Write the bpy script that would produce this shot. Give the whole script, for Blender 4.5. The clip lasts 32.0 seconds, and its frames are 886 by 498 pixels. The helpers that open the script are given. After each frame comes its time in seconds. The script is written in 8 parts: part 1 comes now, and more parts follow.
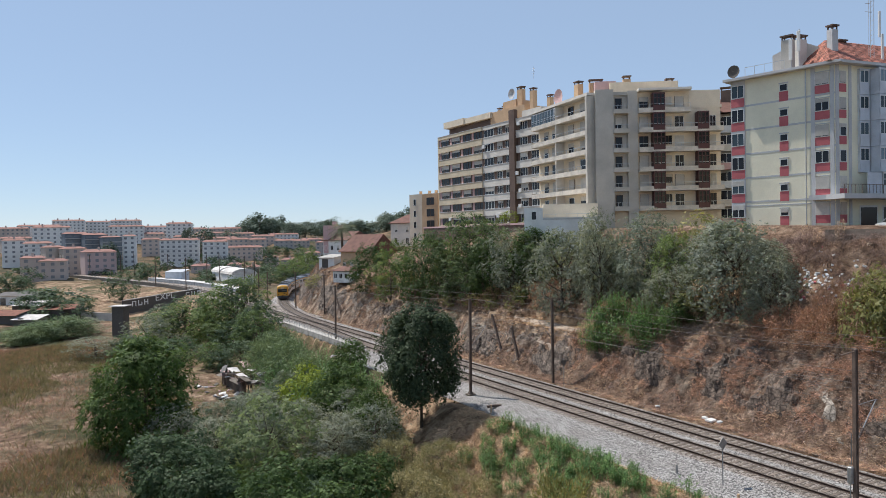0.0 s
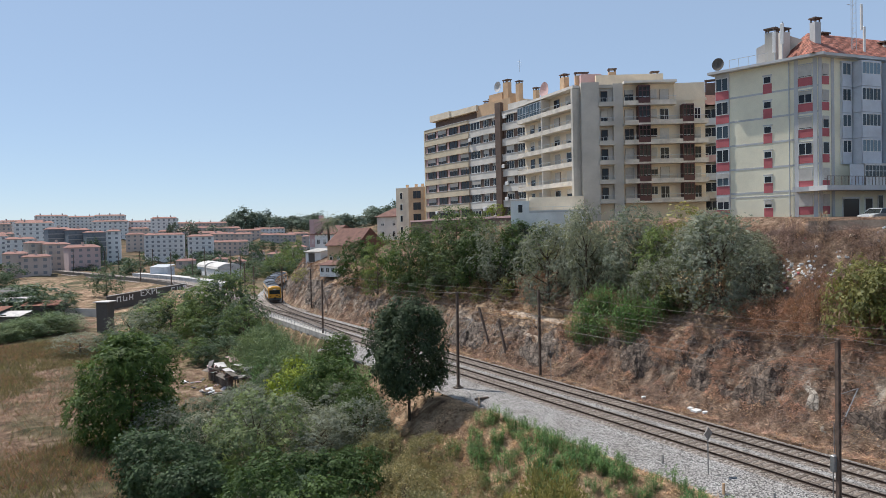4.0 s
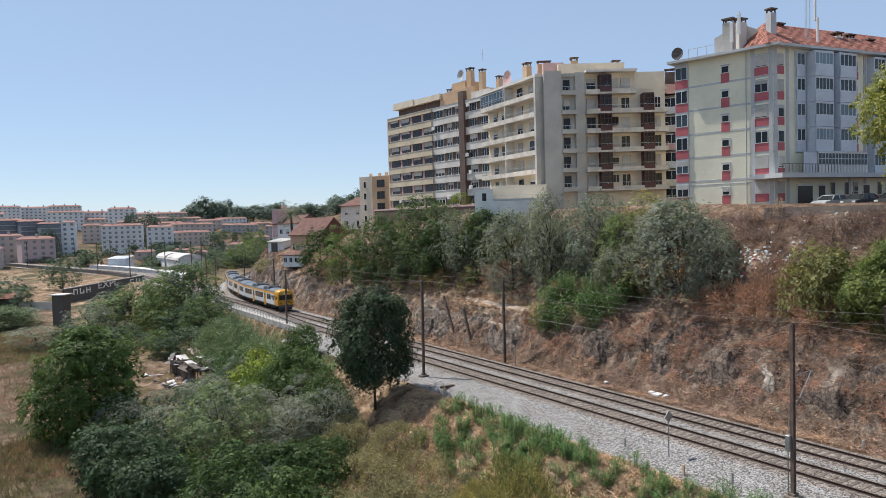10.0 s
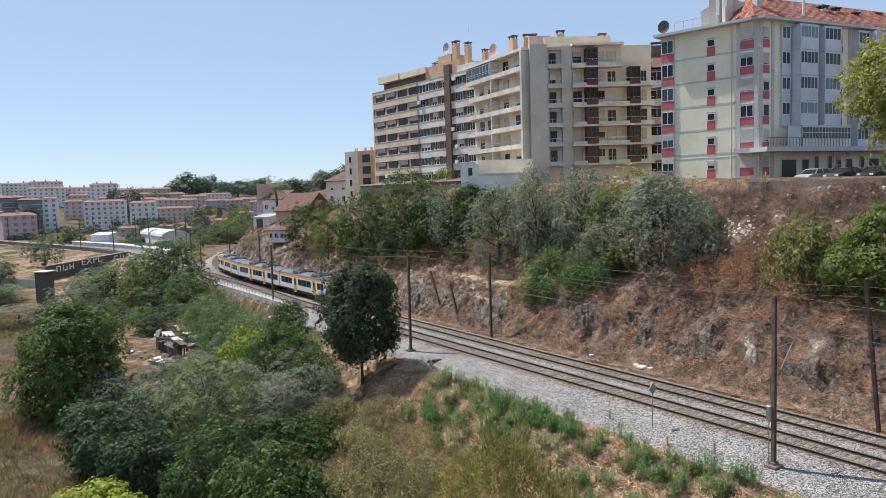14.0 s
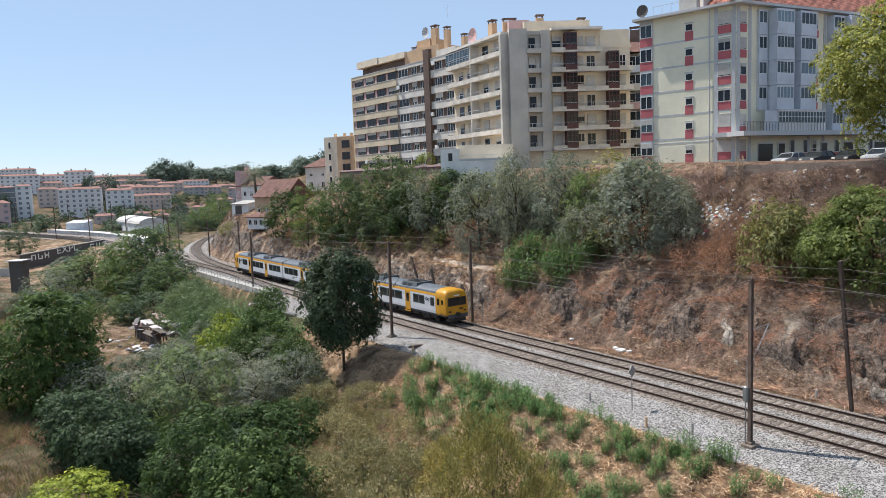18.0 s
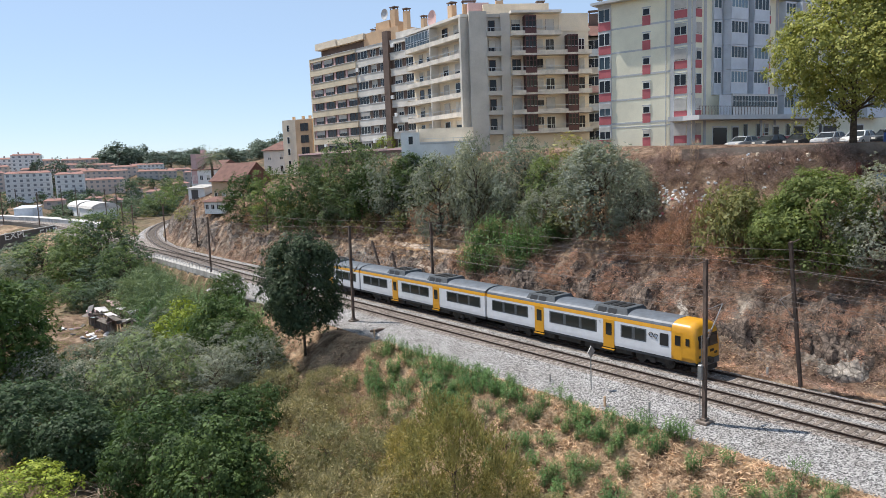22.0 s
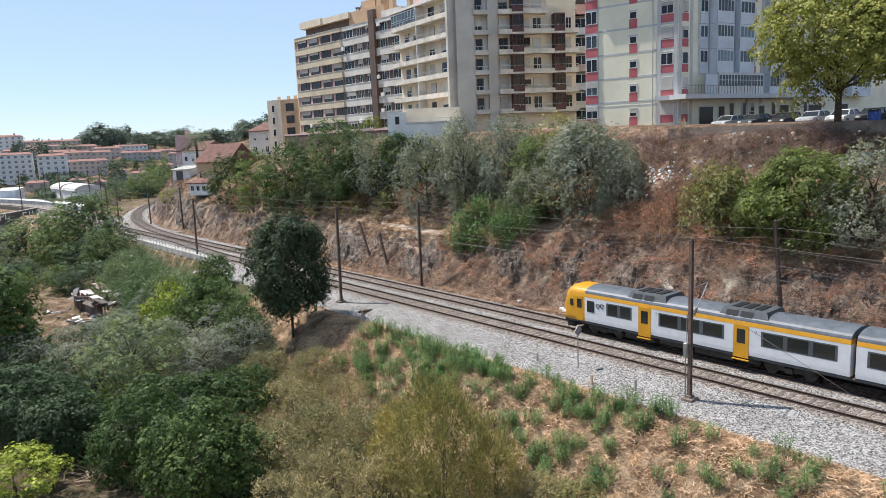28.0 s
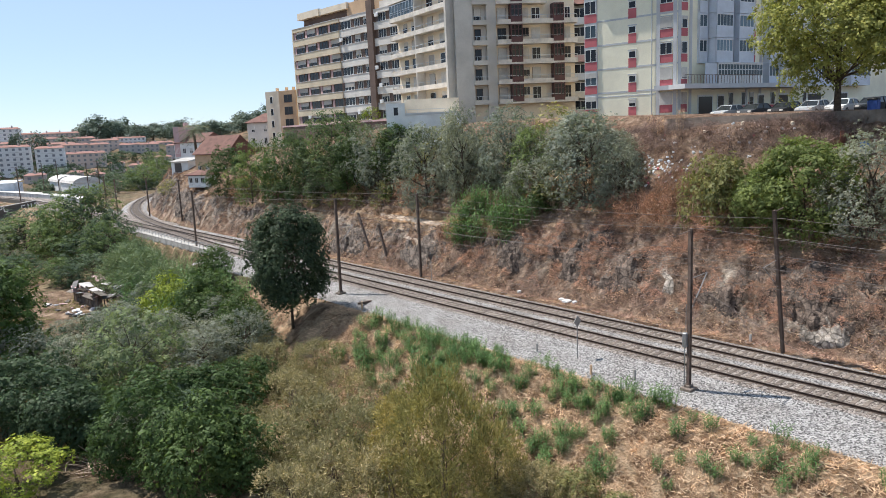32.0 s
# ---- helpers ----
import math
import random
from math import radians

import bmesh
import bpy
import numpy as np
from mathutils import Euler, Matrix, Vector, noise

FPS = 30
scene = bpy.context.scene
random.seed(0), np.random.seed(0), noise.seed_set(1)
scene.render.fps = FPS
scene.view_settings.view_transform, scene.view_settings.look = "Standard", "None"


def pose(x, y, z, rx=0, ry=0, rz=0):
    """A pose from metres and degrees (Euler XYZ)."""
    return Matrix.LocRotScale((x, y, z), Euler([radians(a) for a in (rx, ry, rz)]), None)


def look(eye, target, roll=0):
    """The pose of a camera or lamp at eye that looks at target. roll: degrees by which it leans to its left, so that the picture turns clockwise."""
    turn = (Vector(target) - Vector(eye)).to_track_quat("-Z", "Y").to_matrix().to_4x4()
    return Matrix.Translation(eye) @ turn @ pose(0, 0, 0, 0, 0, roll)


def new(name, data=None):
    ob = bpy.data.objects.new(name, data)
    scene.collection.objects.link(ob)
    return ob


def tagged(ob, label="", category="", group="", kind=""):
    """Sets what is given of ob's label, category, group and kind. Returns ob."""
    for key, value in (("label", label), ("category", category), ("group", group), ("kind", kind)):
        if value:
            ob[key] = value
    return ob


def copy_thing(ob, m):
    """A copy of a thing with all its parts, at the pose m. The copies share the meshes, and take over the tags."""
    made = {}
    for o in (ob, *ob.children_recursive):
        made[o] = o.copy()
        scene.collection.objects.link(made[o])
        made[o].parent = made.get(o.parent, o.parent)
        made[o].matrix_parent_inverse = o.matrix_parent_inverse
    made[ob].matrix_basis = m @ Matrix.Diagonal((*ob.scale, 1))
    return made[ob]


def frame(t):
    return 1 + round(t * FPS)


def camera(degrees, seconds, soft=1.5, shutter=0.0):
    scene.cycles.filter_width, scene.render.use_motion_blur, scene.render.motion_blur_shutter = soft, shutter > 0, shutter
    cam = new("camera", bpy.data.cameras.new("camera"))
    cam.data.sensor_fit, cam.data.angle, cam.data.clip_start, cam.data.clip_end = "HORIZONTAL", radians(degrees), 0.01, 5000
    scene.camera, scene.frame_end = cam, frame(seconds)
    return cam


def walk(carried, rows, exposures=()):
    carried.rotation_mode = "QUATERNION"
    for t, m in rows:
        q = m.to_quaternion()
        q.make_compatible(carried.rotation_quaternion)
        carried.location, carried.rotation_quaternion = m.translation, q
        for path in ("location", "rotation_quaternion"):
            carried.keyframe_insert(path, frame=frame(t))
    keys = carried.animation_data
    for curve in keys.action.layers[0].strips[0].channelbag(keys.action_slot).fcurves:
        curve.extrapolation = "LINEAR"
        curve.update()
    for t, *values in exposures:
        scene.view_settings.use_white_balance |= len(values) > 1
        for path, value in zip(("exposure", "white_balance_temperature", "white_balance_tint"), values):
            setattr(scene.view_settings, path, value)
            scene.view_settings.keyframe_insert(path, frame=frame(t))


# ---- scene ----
cam = camera(64.10, 32.0, soft=0.4)
EYE = Vector((0.0, 0.0, 15.8))


def aim(heading, pitch, roll):
    """Camera pose from compass heading, pitch and roll in degrees."""
    h, p = radians(heading), radians(pitch)
    way = Vector((math.sin(h) * math.cos(p), math.cos(h) * math.cos(p), math.sin(p)))
    return look(EYE, EYE + way, roll)


PATH = [
    (0.0, 11.09, -1.01, -1.02), (0.5, 11.10, -1.28, -1.02), (1.0, 11.14, -1.60, -1.04), (1.5, 11.22, -1.92, -1.08),
    (2.0, 11.35, -2.04, -1.07), (2.5, 11.51, -2.00, -1.12), (3.0, 11.71, -1.86, -1.15), (3.5, 11.92, -1.74, -1.25),
    (5.5, 12.83, -1.07, -1.35), (6.0, 13.03, -1.06, -1.37), (6.5, 13.22, -1.09, -1.41), (7.0, 13.47, -1.12, -1.49),
    (7.5, 13.74, -1.29, -1.52), (8.0, 14.05, -1.53, -1.58), (8.5, 14.32, -1.78, -1.60), (9.0, 14.54, -2.02, -1.62),
    (9.5, 14.74, -2.28, -1.62), (10.0, 15.00, -2.55, -1.68), (10.5, 15.17, -2.85, -1.72), (11.0, 15.32, -3.17, -1.73),
    (11.5, 15.47, -3.45, -1.80), (12.0, 15.59, -3.73, -1.79), (12.5, 15.74, -3.98, -1.78), (13.0, 15.84, -4.23, -1.81),
    (13.5, 15.95, -4.45, -1.81), (14.0, 16.05, -4.61, -1.86), (14.5, 16.15, -4.80, -1.87), (16.5, 16.76, -5.41, -2.00),
    (17.0, 17.01, -5.55, -2.05), (17.5, 17.28, -5.68, -2.11), (18.0, 17.58, -5.83, -2.15), (18.5, 17.87, -5.96, -2.17),
    (19.0, 18.30, -6.13, -2.21), (19.5, 18.69, -6.29, -2.19), (20.0, 19.17, -6.50, -2.24), (20.5, 19.68, -6.73, -2.21),
    (21.0, 20.11, -6.94, -2.18), (21.5, 20.43, -7.13, -2.16), (22.0, 20.70, -7.27, -2.19), (22.5, 20.97, -7.42, -2.21),
    (23.0, 21.21, -7.58, -2.21), (23.5, 21.33, -7.75, -2.22), (24.0, 21.41, -7.87, -2.24), (24.5, 21.47, -8.01, -2.25),
    (25.0, 21.52, -8.16, -2.29), (25.5, 21.55, -8.31, -2.32), (27.5, 21.66, -8.79, -2.38), (28.0, 21.66, -8.89, -2.39),
    (28.5, 21.65, -8.97, -2.43), (29.0, 21.66, -9.05, -2.45), (29.5, 21.66, -9.16, -2.47), (30.0, 21.68, -9.25, -2.44),
    (30.5, 21.69, -9.36, -2.53), (31.0, 21.69, -9.43, -2.54), (31.5, 21.68, -9.52, -2.62), (32.0, 21.69, -9.61, -2.61),
]
walk(cam, [(t, aim(h, p, r)) for t, h, p, r in PATH], [(0, 0.13), (6, 0.14), (12, 0.25), (19, 0.38), (25, 0.46), (32, 0.5)])

# ---- light ----
SUN_AZ, SUN_EL = radians(-42.0), radians(60.0)
world = bpy.data.worlds.new("sky")
scene.world = world
world.use_nodes = True
wn = world.node_tree.nodes
sky = wn.new("ShaderNodeTexSky")
sky.sky_type, sky.sun_disc = "NISHITA", False
sky.sun_elevation, sky.sun_rotation = SUN_EL, SUN_AZ
sky.altitude, sky.air_density, sky.dust_density, sky.ozone_density = 300, 0.85, 0.0, 2.0
wn["Background"].inputs["Strength"].default_value = 0.112
# clear sky seen through an even summer haze
haze = wn.new("ShaderNodeMix")
haze.data_type = "RGBA"
haze.inputs[0].default_value = 0.6
haze.inputs[7].default_value = (3.64, 4.79, 6.5, 1)
world.node_tree.links.new(sky.outputs[0], haze.inputs[6])
world.node_tree.links.new(haze.outputs[2], wn["Background"].inputs["Color"])
sun_way = Vector((math.sin(SUN_AZ) * math.cos(SUN_EL), math.cos(SUN_AZ) * math.cos(SUN_EL), math.sin(SUN_EL)))
sun = new("sun", bpy.data.lights.new("sun", "SUN"))
sun.data.energy, sun.data.angle, sun.data.color = 5.0, radians(0.53), (1.0, 0.955, 0.9)
sun.matrix_basis = look(sun_way * 300, Vector((0, 0, 0)))

# ---- materials ----


def material(name):
    m = bpy.data.materials.new(name)
    m.use_nodes = True
    nt = m.node_tree
    return m, nt, nt.nodes["Principled BSDF"]


def nd(nt, kind, **values):
    n = nt.nodes.new("ShaderNode" + kind)
    for key, v in values.items():
        n.inputs[key.replace("_", " ")].default_value = v
    return n


def ramp(nt, source, stops):
    n = nt.nodes.new("ShaderNodeValToRGB")
    while len(n.color_ramp.elements) < len(stops):
        n.color_ramp.elements.new(0.5)
    for e, (p, c) in zip(n.color_ramp.elements, stops):
        e.position, e.color = p, (*c, 1)
    nt.links.new(source, n.inputs[0])
    return n.outputs[0]


def mixed(nt, fac, a, b, mode="MIX"):
    n = nt.nodes.new("ShaderNodeMix")
    n.data_type, n.blend_type = "RGBA", mode
    for sock, v in ((n.inputs[0], fac), (n.inputs[6], a), (n.inputs[7], b)):
        if isinstance(v, bpy.types.NodeSocket):
            nt.links.new(v, sock)
        elif isinstance(v, (tuple, list)):
            sock.default_value = (*v, 1)
        else:
            sock.default_value = v
    return n.outputs[2]


def noise_tex(nt, scale, detail=6, rough=0.6, coord=None):
    n = nd(nt, "TexNoise", Scale=scale, Detail=detail, Roughness=rough)
    if coord is None:
        coord = nt.nodes.new("ShaderNodeTexCoord").outputs["Object"]
    nt.links.new(coord, n.inputs["Vector"])
    return n.outputs["Fac"]


def bump(nt, b, height, strength, dist):
    n = nd(nt, "Bump", Strength=strength, Distance=dist)
    nt.links.new(height, n.inputs["Height"])
    nt.links.new(n.outputs[0], b.inputs["Normal"])


def plain(name, color, rough=0.7, metal=0.0, vary=0.12, scale=3.0, grain=40.0, bumpy=0.15, spread=0.0, spec=0.5):
    """A surface with stains at one scale and grain at another; spread varies it from piece to piece."""
    m, nt, b = material(name)
    big, fine = noise_tex(nt, scale, 4), noise_tex(nt, grain, 3)
    dark = tuple(c * (1 - 2.2 * vary) for c in color)
    light = tuple(min(1, c * (1 + vary)) for c in color)
    col = ramp(nt, big, [(0.3, dark), (0.62, light)])
    col = mixed(nt, 0.25, col, ramp(nt, fine, [(0.35, dark), (0.65, light)]))
    if spread:
        info = nt.nodes.new("ShaderNodeObjectInfo")
        col = mixed(nt, 1.0, col, ramp(nt, info.outputs["Random"], [(0, (1 - spread,) * 3), (1, (1 + 0.4 * spread,) * 3)]), "MULTIPLY")
    nt.links.new(col, b.inputs["Base Color"])
    b.inputs["Roughness"].default_value, b.inputs["Metallic"].default_value = rough, metal
    b.inputs["Specular IOR Level"].default_value = spec
    if bumpy:
        bump(nt, b, fine, bumpy, 0.02)
    return m


def leafy(name, stops, translucent=0.3, rough=0.55):
    """Foliage: every leaf its own tone along the ramp, a little light passing through."""
    m, nt, b = material(name)
    geo = nt.nodes.new("ShaderNodeNewGeometry")
    info = nt.nodes.new("ShaderNodeObjectInfo")
    spread = nd(nt, "MapRange", To_Min=0.28, To_Max=0.72)
    nt.links.new(geo.outputs["Random Per Island"], spread.inputs["Value"])
    col = ramp(nt, spread.outputs[0], stops)
    big = noise_tex(nt, 0.9, 3)
    col = mixed(nt, 1.0, col, ramp(nt, big, [(0.34, (0.62, 0.66, 0.62)), (0.66, (1.5, 1.42, 1.26))]), "MULTIPLY")
    col = mixed(nt, 1.0, col, ramp(nt, info.outputs["Random"], [(0, (0.78, 0.82, 0.98)), (1, (1.18, 1.12, 1.3))]), "MULTIPLY")
    nt.links.new(col, b.inputs["Base Color"])
    b.inputs["Roughness"].default_value = rough
    b.inputs["Specular IOR Level"].default_value = 0.12
    tr = nt.nodes.new("ShaderNodeBsdfTranslucent")
    nt.links.new(mixed(nt, 1.0, col, (1.2, 1.25, 0.8), "MULTIPLY"), tr.inputs["Color"])
    mx = nt.nodes.new("ShaderNodeMixShader")
    mx.inputs[0].default_value = translucent
    nt.links.new(b.outputs[0], mx.inputs[1])
    nt.links.new(tr.outputs[0], mx.inputs[2])
    nt.links.new(mx.outputs[0], nt.nodes["Material Output"].inputs[0])
    return m


def pane_mat(name, tint=(0.03, 0.035, 0.04), rough=0.08, spread=4.0):
    m, nt, b = material(name)
    info = nt.nodes.new("ShaderNodeObjectInfo")
    col = ramp(nt, info.outputs["Random"], [(0, tint), (0.6, tuple(c * 1.5 for c in tint)), (1, tuple(c * spread for c in tint))])
    nt.links.new(col, b.inputs["Base Color"])
    b.inputs["Roughness"].default_value = rough
    b.inputs["Specular IOR Level"].default_value = 0.3
    return m


def ground_mat():
    """Dry grass and bare soil, rock on steep faces, greener in the damp hollow."""
    m, nt, b = material("dry_ground")
    co = nt.nodes.new("ShaderNodeTexCoord").outputs["Object"]
    n1, n2, n3 = noise_tex(nt, 0.06, 5, 0.6, co), noise_tex(nt, 0.6, 8, 0.7, co), noise_tex(nt, 7.0, 6, 0.7, co)
    straw = ramp(nt, n2, [(0.32, (0.1, 0.062, 0.042)), (0.47, (0.34, 0.23, 0.15)), (0.62, (0.66, 0.52, 0.36))])
    soil = ramp(nt, n2, [(0.3, (0.085, 0.056, 0.045)), (0.5, (0.24, 0.165, 0.128)), (0.7, (0.45, 0.35, 0.285))])
    green = ramp(nt, n2, [(0.3, (0.035, 0.045, 0.022)), (0.7, (0.12, 0.125, 0.06))])
    crack = ramp(nt, noise_tex(nt, 1.3, 10, 0.86, co), [(0.4, (0.28, 0.25, 0.24)), (0.5, (0.85, 0.82, 0.8)), (0.6, (1.45, 1.4, 1.34))])
    soil = mixed(nt, 1.0, soil, crack, "MULTIPLY")
    rock = ramp(nt, n2, [(0.36, (0.06, 0.05, 0.042)), (0.46, (0.2, 0.17, 0.145)), (0.56, (0.36, 0.33, 0.29)), (0.66, (0.55, 0.52, 0.47))])
    far = ramp(nt, n1, [(0.35, (0.045, 0.055, 0.03)), (0.5, (0.12, 0.095, 0.06)), (0.65, (0.25, 0.165, 0.11))])
    zone = nt.nodes.new("ShaderNodeVertexColor")
    zone.layer_name = "zone"
    sep = nt.nodes.new("ShaderNodeSeparateColor")
    nt.links.new(zone.outputs[0], sep.inputs[0])
    col = mixed(nt, sep.outputs[0], straw, soil)
    col = mixed(nt, sep.outputs[1], col, green)
    rocky = nt.nodes.new("ShaderNodeMath")
    rocky.operation = "MULTIPLY"
    nt.links.new(sep.outputs[2], rocky.inputs[0])
    rk = ramp(nt, noise_tex(nt, 0.28, 6, 0.65, co), [(0.42, (0, 0, 0)), (0.55, (1, 1, 1))])
    nt.links.new(rk, rocky.inputs[1])
    col = mixed(nt, rocky.outputs[0], col, mixed(nt, 0.8, rock, crack, "MULTIPLY"))
    col = mixed(nt, zone.outputs[1], far, col)
    col = mixed(nt, 0.35, col, ramp(nt, n3, [(0.3, (0.06, 0.04, 0.025)), (0.7, (0.6, 0.5, 0.38))]), "OVERLAY")
    nt.links.new(col, b.inputs["Base Color"])
    b.inputs["Roughness"].default_value = 0.95
    b.inputs["Specular IOR Level"].default_value = 0.15
    add = nt.nodes.new("ShaderNodeMath")
    add.operation = "ADD"
    nt.links.new(n2, add.inputs[0])
    nt.links.new(n3, add.inputs[1])
    bump(nt, b, add.outputs[0], 1.0, 0.3)
    return m


def gravel_mat(name, a, c, scale=9.0):
    m, nt, b = material(name)
    co = nt.nodes.new("ShaderNodeTexCoord").outputs["Object"]
    v = nd(nt, "TexVoronoi", Scale=scale)
    nt.links.new(co, v.inputs["Vector"])
    sep = nt.nodes.new("ShaderNodeSeparateColor")
    nt.links.new(v.outputs["Color"], sep.inputs[0])
    col = ramp(nt, sep.outputs[0], [(0.1, a), (0.9, c)])
    col = mixed(nt, 0.5, col, ramp(nt, noise_tex(nt, 0.35, 5, 0.6, co), [(0.35, (0.55, 0.5, 0.46)), (0.65, (1.0, 1.0, 1.0))]), "MULTIPLY")
    nt.links.new(col, b.inputs["Base Color"])
    b.inputs["Roughness"].default_value = 0.9
    bump(nt, b, v.outputs["Distance"], 1.0, 0.1)
    return m


M_GROUND = ground_mat()
M_BALLAST = gravel_mat("ballast", (0.07, 0.067, 0.064), (0.56, 0.54, 0.52), 13.0)
M_BALLAST_DIRTY = gravel_mat("dirty_ballast", (0.06, 0.045, 0.037), (0.48, 0.42, 0.37), 13.0)
M_RAIL = plain("rusty_rail", (0.045, 0.027, 0.02), 0.5, 0.4, 0.3, 6)
M_RAILHEAD = plain("worn_steel", (0.16, 0.14, 0.13), 0.45, 0.8, 0.15, 6)
M_SLEEPER = plain("sleeper", (0.2, 0.16, 0.13), 0.9, 0, 0.25, 4, spread=0.35)
M_CONCRETE = plain("concrete", (0.38, 0.36, 0.33), 0.85, 0, 0.18, 0.8, 14)
M_POST = plain("weathered_post", (0.15, 0.105, 0.082), 0.8, 0.05, 0.3, 1.2, 20, spread=0.3)
M_STEEL = plain("galvanised_steel", (0.3, 0.3, 0.3), 0.5, 0.6, 0.15, 3)
M_WIRE = plain("wire", (0.12, 0.1, 0.09), 0.8, 0.0, 0.05)
M_BARK = plain("bark", (0.09, 0.065, 0.045), 0.95, 0, 0.35, 5, 30, 0.6)

# ---- building blocks ----


def link_mesh(name, verts, faces, mat, parent=None, label="", smooth=False):
    me = bpy.data.meshes.new(name)
    me.from_pydata(verts, [], faces)
    for m in (mat if isinstance(mat, (list, tuple)) else [mat]):
        me.materials.append(m)
    if smooth:
        me.polygons.foreach_set("use_smooth", [True] * len(me.polygons))
    me.update()
    ob = new(name, me)
    if parent:
        ob.parent = parent
    if label:
        ob["label"] = label
    return ob


class Shape:
    """Collects boxes, prisms and tubes into one mesh, in a frame of its own (along, outward, up)."""

    def __init__(self, fr=None):
        self.v, self.f, self.fr = [], [], fr or Matrix.Identity(4)

    def put(self, pts, faces):
        k = len(self.v)
        self.v += [tuple(self.fr @ Vector(p)) for p in pts]
        self.f += [tuple(k + i for i in q) for q in faces]
        return self

    def box(self, a0, a1, b0, b1, z0, z1, r=0.0):
        if r <= 0:
            p = [(a, b, z) for z in (z0, z1) for a, b in ((a0, b0), (a1, b0), (a1, b1), (a0, b1))]
            return self.put(p, [(3, 2, 1, 0), (4, 5, 6, 7), (0, 1, 5, 4), (1, 2, 6, 5), (2, 3, 7, 6), (3, 0, 4, 7)])
        # chamfered upright edges and a chamfered rim
        q = [(a0 + r, b0), (a1 - r, b0), (a1, b0 + r), (a1, b1 - r), (a1 - r, b1), (a0 + r, b1), (a0, b1 - r), (a0, b0 + r)]
        mid_a, mid_b = (a0 + a1) / 2, (b0 + b1) / 2
        ins = [(a + (r if a < mid_a else -r), b + (r if b < mid_b else -r)) for a, b in q]
        p = [(a, b, z0) for a, b in q] + [(a, b, z1 - r) for a, b in q] + [(a, b, z1) for a, b in ins]
        f = [tuple(range(7, -1, -1)), tuple(range(16, 24))]
        for i in range(8):
            j = (i + 1) % 8
            f += [(i, j, 8 + j, 8 + i), (8 + i, 8 + j, 16 + j, 16 + i)]
        return self.put(p, f)

    def prism(self, poly, z0, z1):
        n = len(poly)
        p = [(a, b, z0) for a, b in poly] + [(a, b, z1) for a, b in poly]
        return self.put(p, [tuple(range(n - 1, -1, -1)), tuple(range(n, 2 * n))] + [(i, (i + 1) % n, n + (i + 1) % n, n + i) for i in range(n)])

    def tube(self, path, r, n=6, r2=None):
        path = [Vector(p) for p in path]
        pts, faces = [], []
        for i, p in enumerate(path):
            d = (path[min(i + 1, len(path) - 1)] - path[max(i - 1, 0)]).normalized()
            x = d.orthogonal().normalized() if abs(d.z) > 0.9 else d.cross(Vector((0, 0, 1))).normalized()
            y = d.cross(x)
            rr = r if r2 is None else r + (r2 - r) * i / (len(path) - 1)
            pts += [p + (x * math.cos(2 * math.pi * k / n) + y * math.sin(2 * math.pi * k / n)) * rr for k in range(n)]
        for i in range(len(path) - 1):
            faces += [(i * n + k, i * n + (k + 1) % n, (i + 1) * n + (k + 1) % n, (i + 1) * n + k) for k in range(n)]
        faces += [tuple(range(n - 1, -1, -1)), tuple((len(path) - 1) * n + k for k in range(n))]
        return self.put(pts, faces)

    def lattice(self, xs, zs, solid, b0, b1):
        """One connected grid of bars between the lines xs and zs; solid(i, j) says which cells are filled."""
        n, m = len(xs), len(zs)
        pts = [(x, b, z) for b in (b1, b0) for z in zs for x in xs]
        at = lambda i, j, k=0: k * n * m + j * n + i
        full = lambda i, j: 0 <= i < n - 1 and 0 <= j < m - 1 and solid(i, j)
        faces = []
        for j in range(m - 1):
            for i in range(n - 1):
                if not full(i, j):
                    continue
                faces.append((at(i, j), at(i, j + 1), at(i + 1, j + 1), at(i + 1, j)))
                for (p, q), other in ((((i, j), (i + 1, j)), (i, j - 1)), (((i + 1, j), (i + 1, j + 1)), (i + 1, j)), (((i + 1, j + 1), (i, j + 1)), (i, j + 1)), (((i, j + 1), (i, j)), (i - 1, j))):
                    if not full(*other):
                        faces.append((at(*p), at(*q), at(*q, 1), at(*p, 1)))
        return self.put(pts, faces)

    def part(self, name, mat, parent=None, label="", smooth=False):
        return link_mesh(name, self.v, self.f, mat, parent, label, smooth)


def thing(name, label, category, group="", kind="", m=None):
    ob = new(name)
    ob.empty_display_size = 0.3
    if m is not None:
        ob.matrix_basis = m
    return tagged(ob, label, category, group, kind)


def facade(p0, p1, z=0.0):
    """Frame at p0 along the wall to p1, outward to the right hand of that way, and up; and the length."""
    d = Vector((p1[0] - p0[0], p1[1] - p0[1], 0))
    n = d.length
    d.normalize()
    o = Vector((d.y, -d.x, 0))
    return Matrix(((d.x, o.x, 0, p0[0]), (d.y, o.y, 0, p0[1]), (0, 0, 1, z), (0, 0, 0, 1))), n


# ---- the lie of the land ----
ORIGIN, ALONG = Vector((36.7, 26.0)), Vector((-0.325, 1.0)).normalized()
ACROSS = Vector((ALONG.y, -ALONG.x))
BEND_AT, BEND_R = 111.0, 203.0
BRANCH = ORIGIN + ALONG * BEND_AT + ACROSS * 1.9
BEND_C = BRANCH + ACROSS * BEND_R


def line_point(u, s=0.0):
    """Plan point on the straight line, u metres along, s metres to its hill side."""
    return ORIGIN + ALONG * u + ACROSS * s


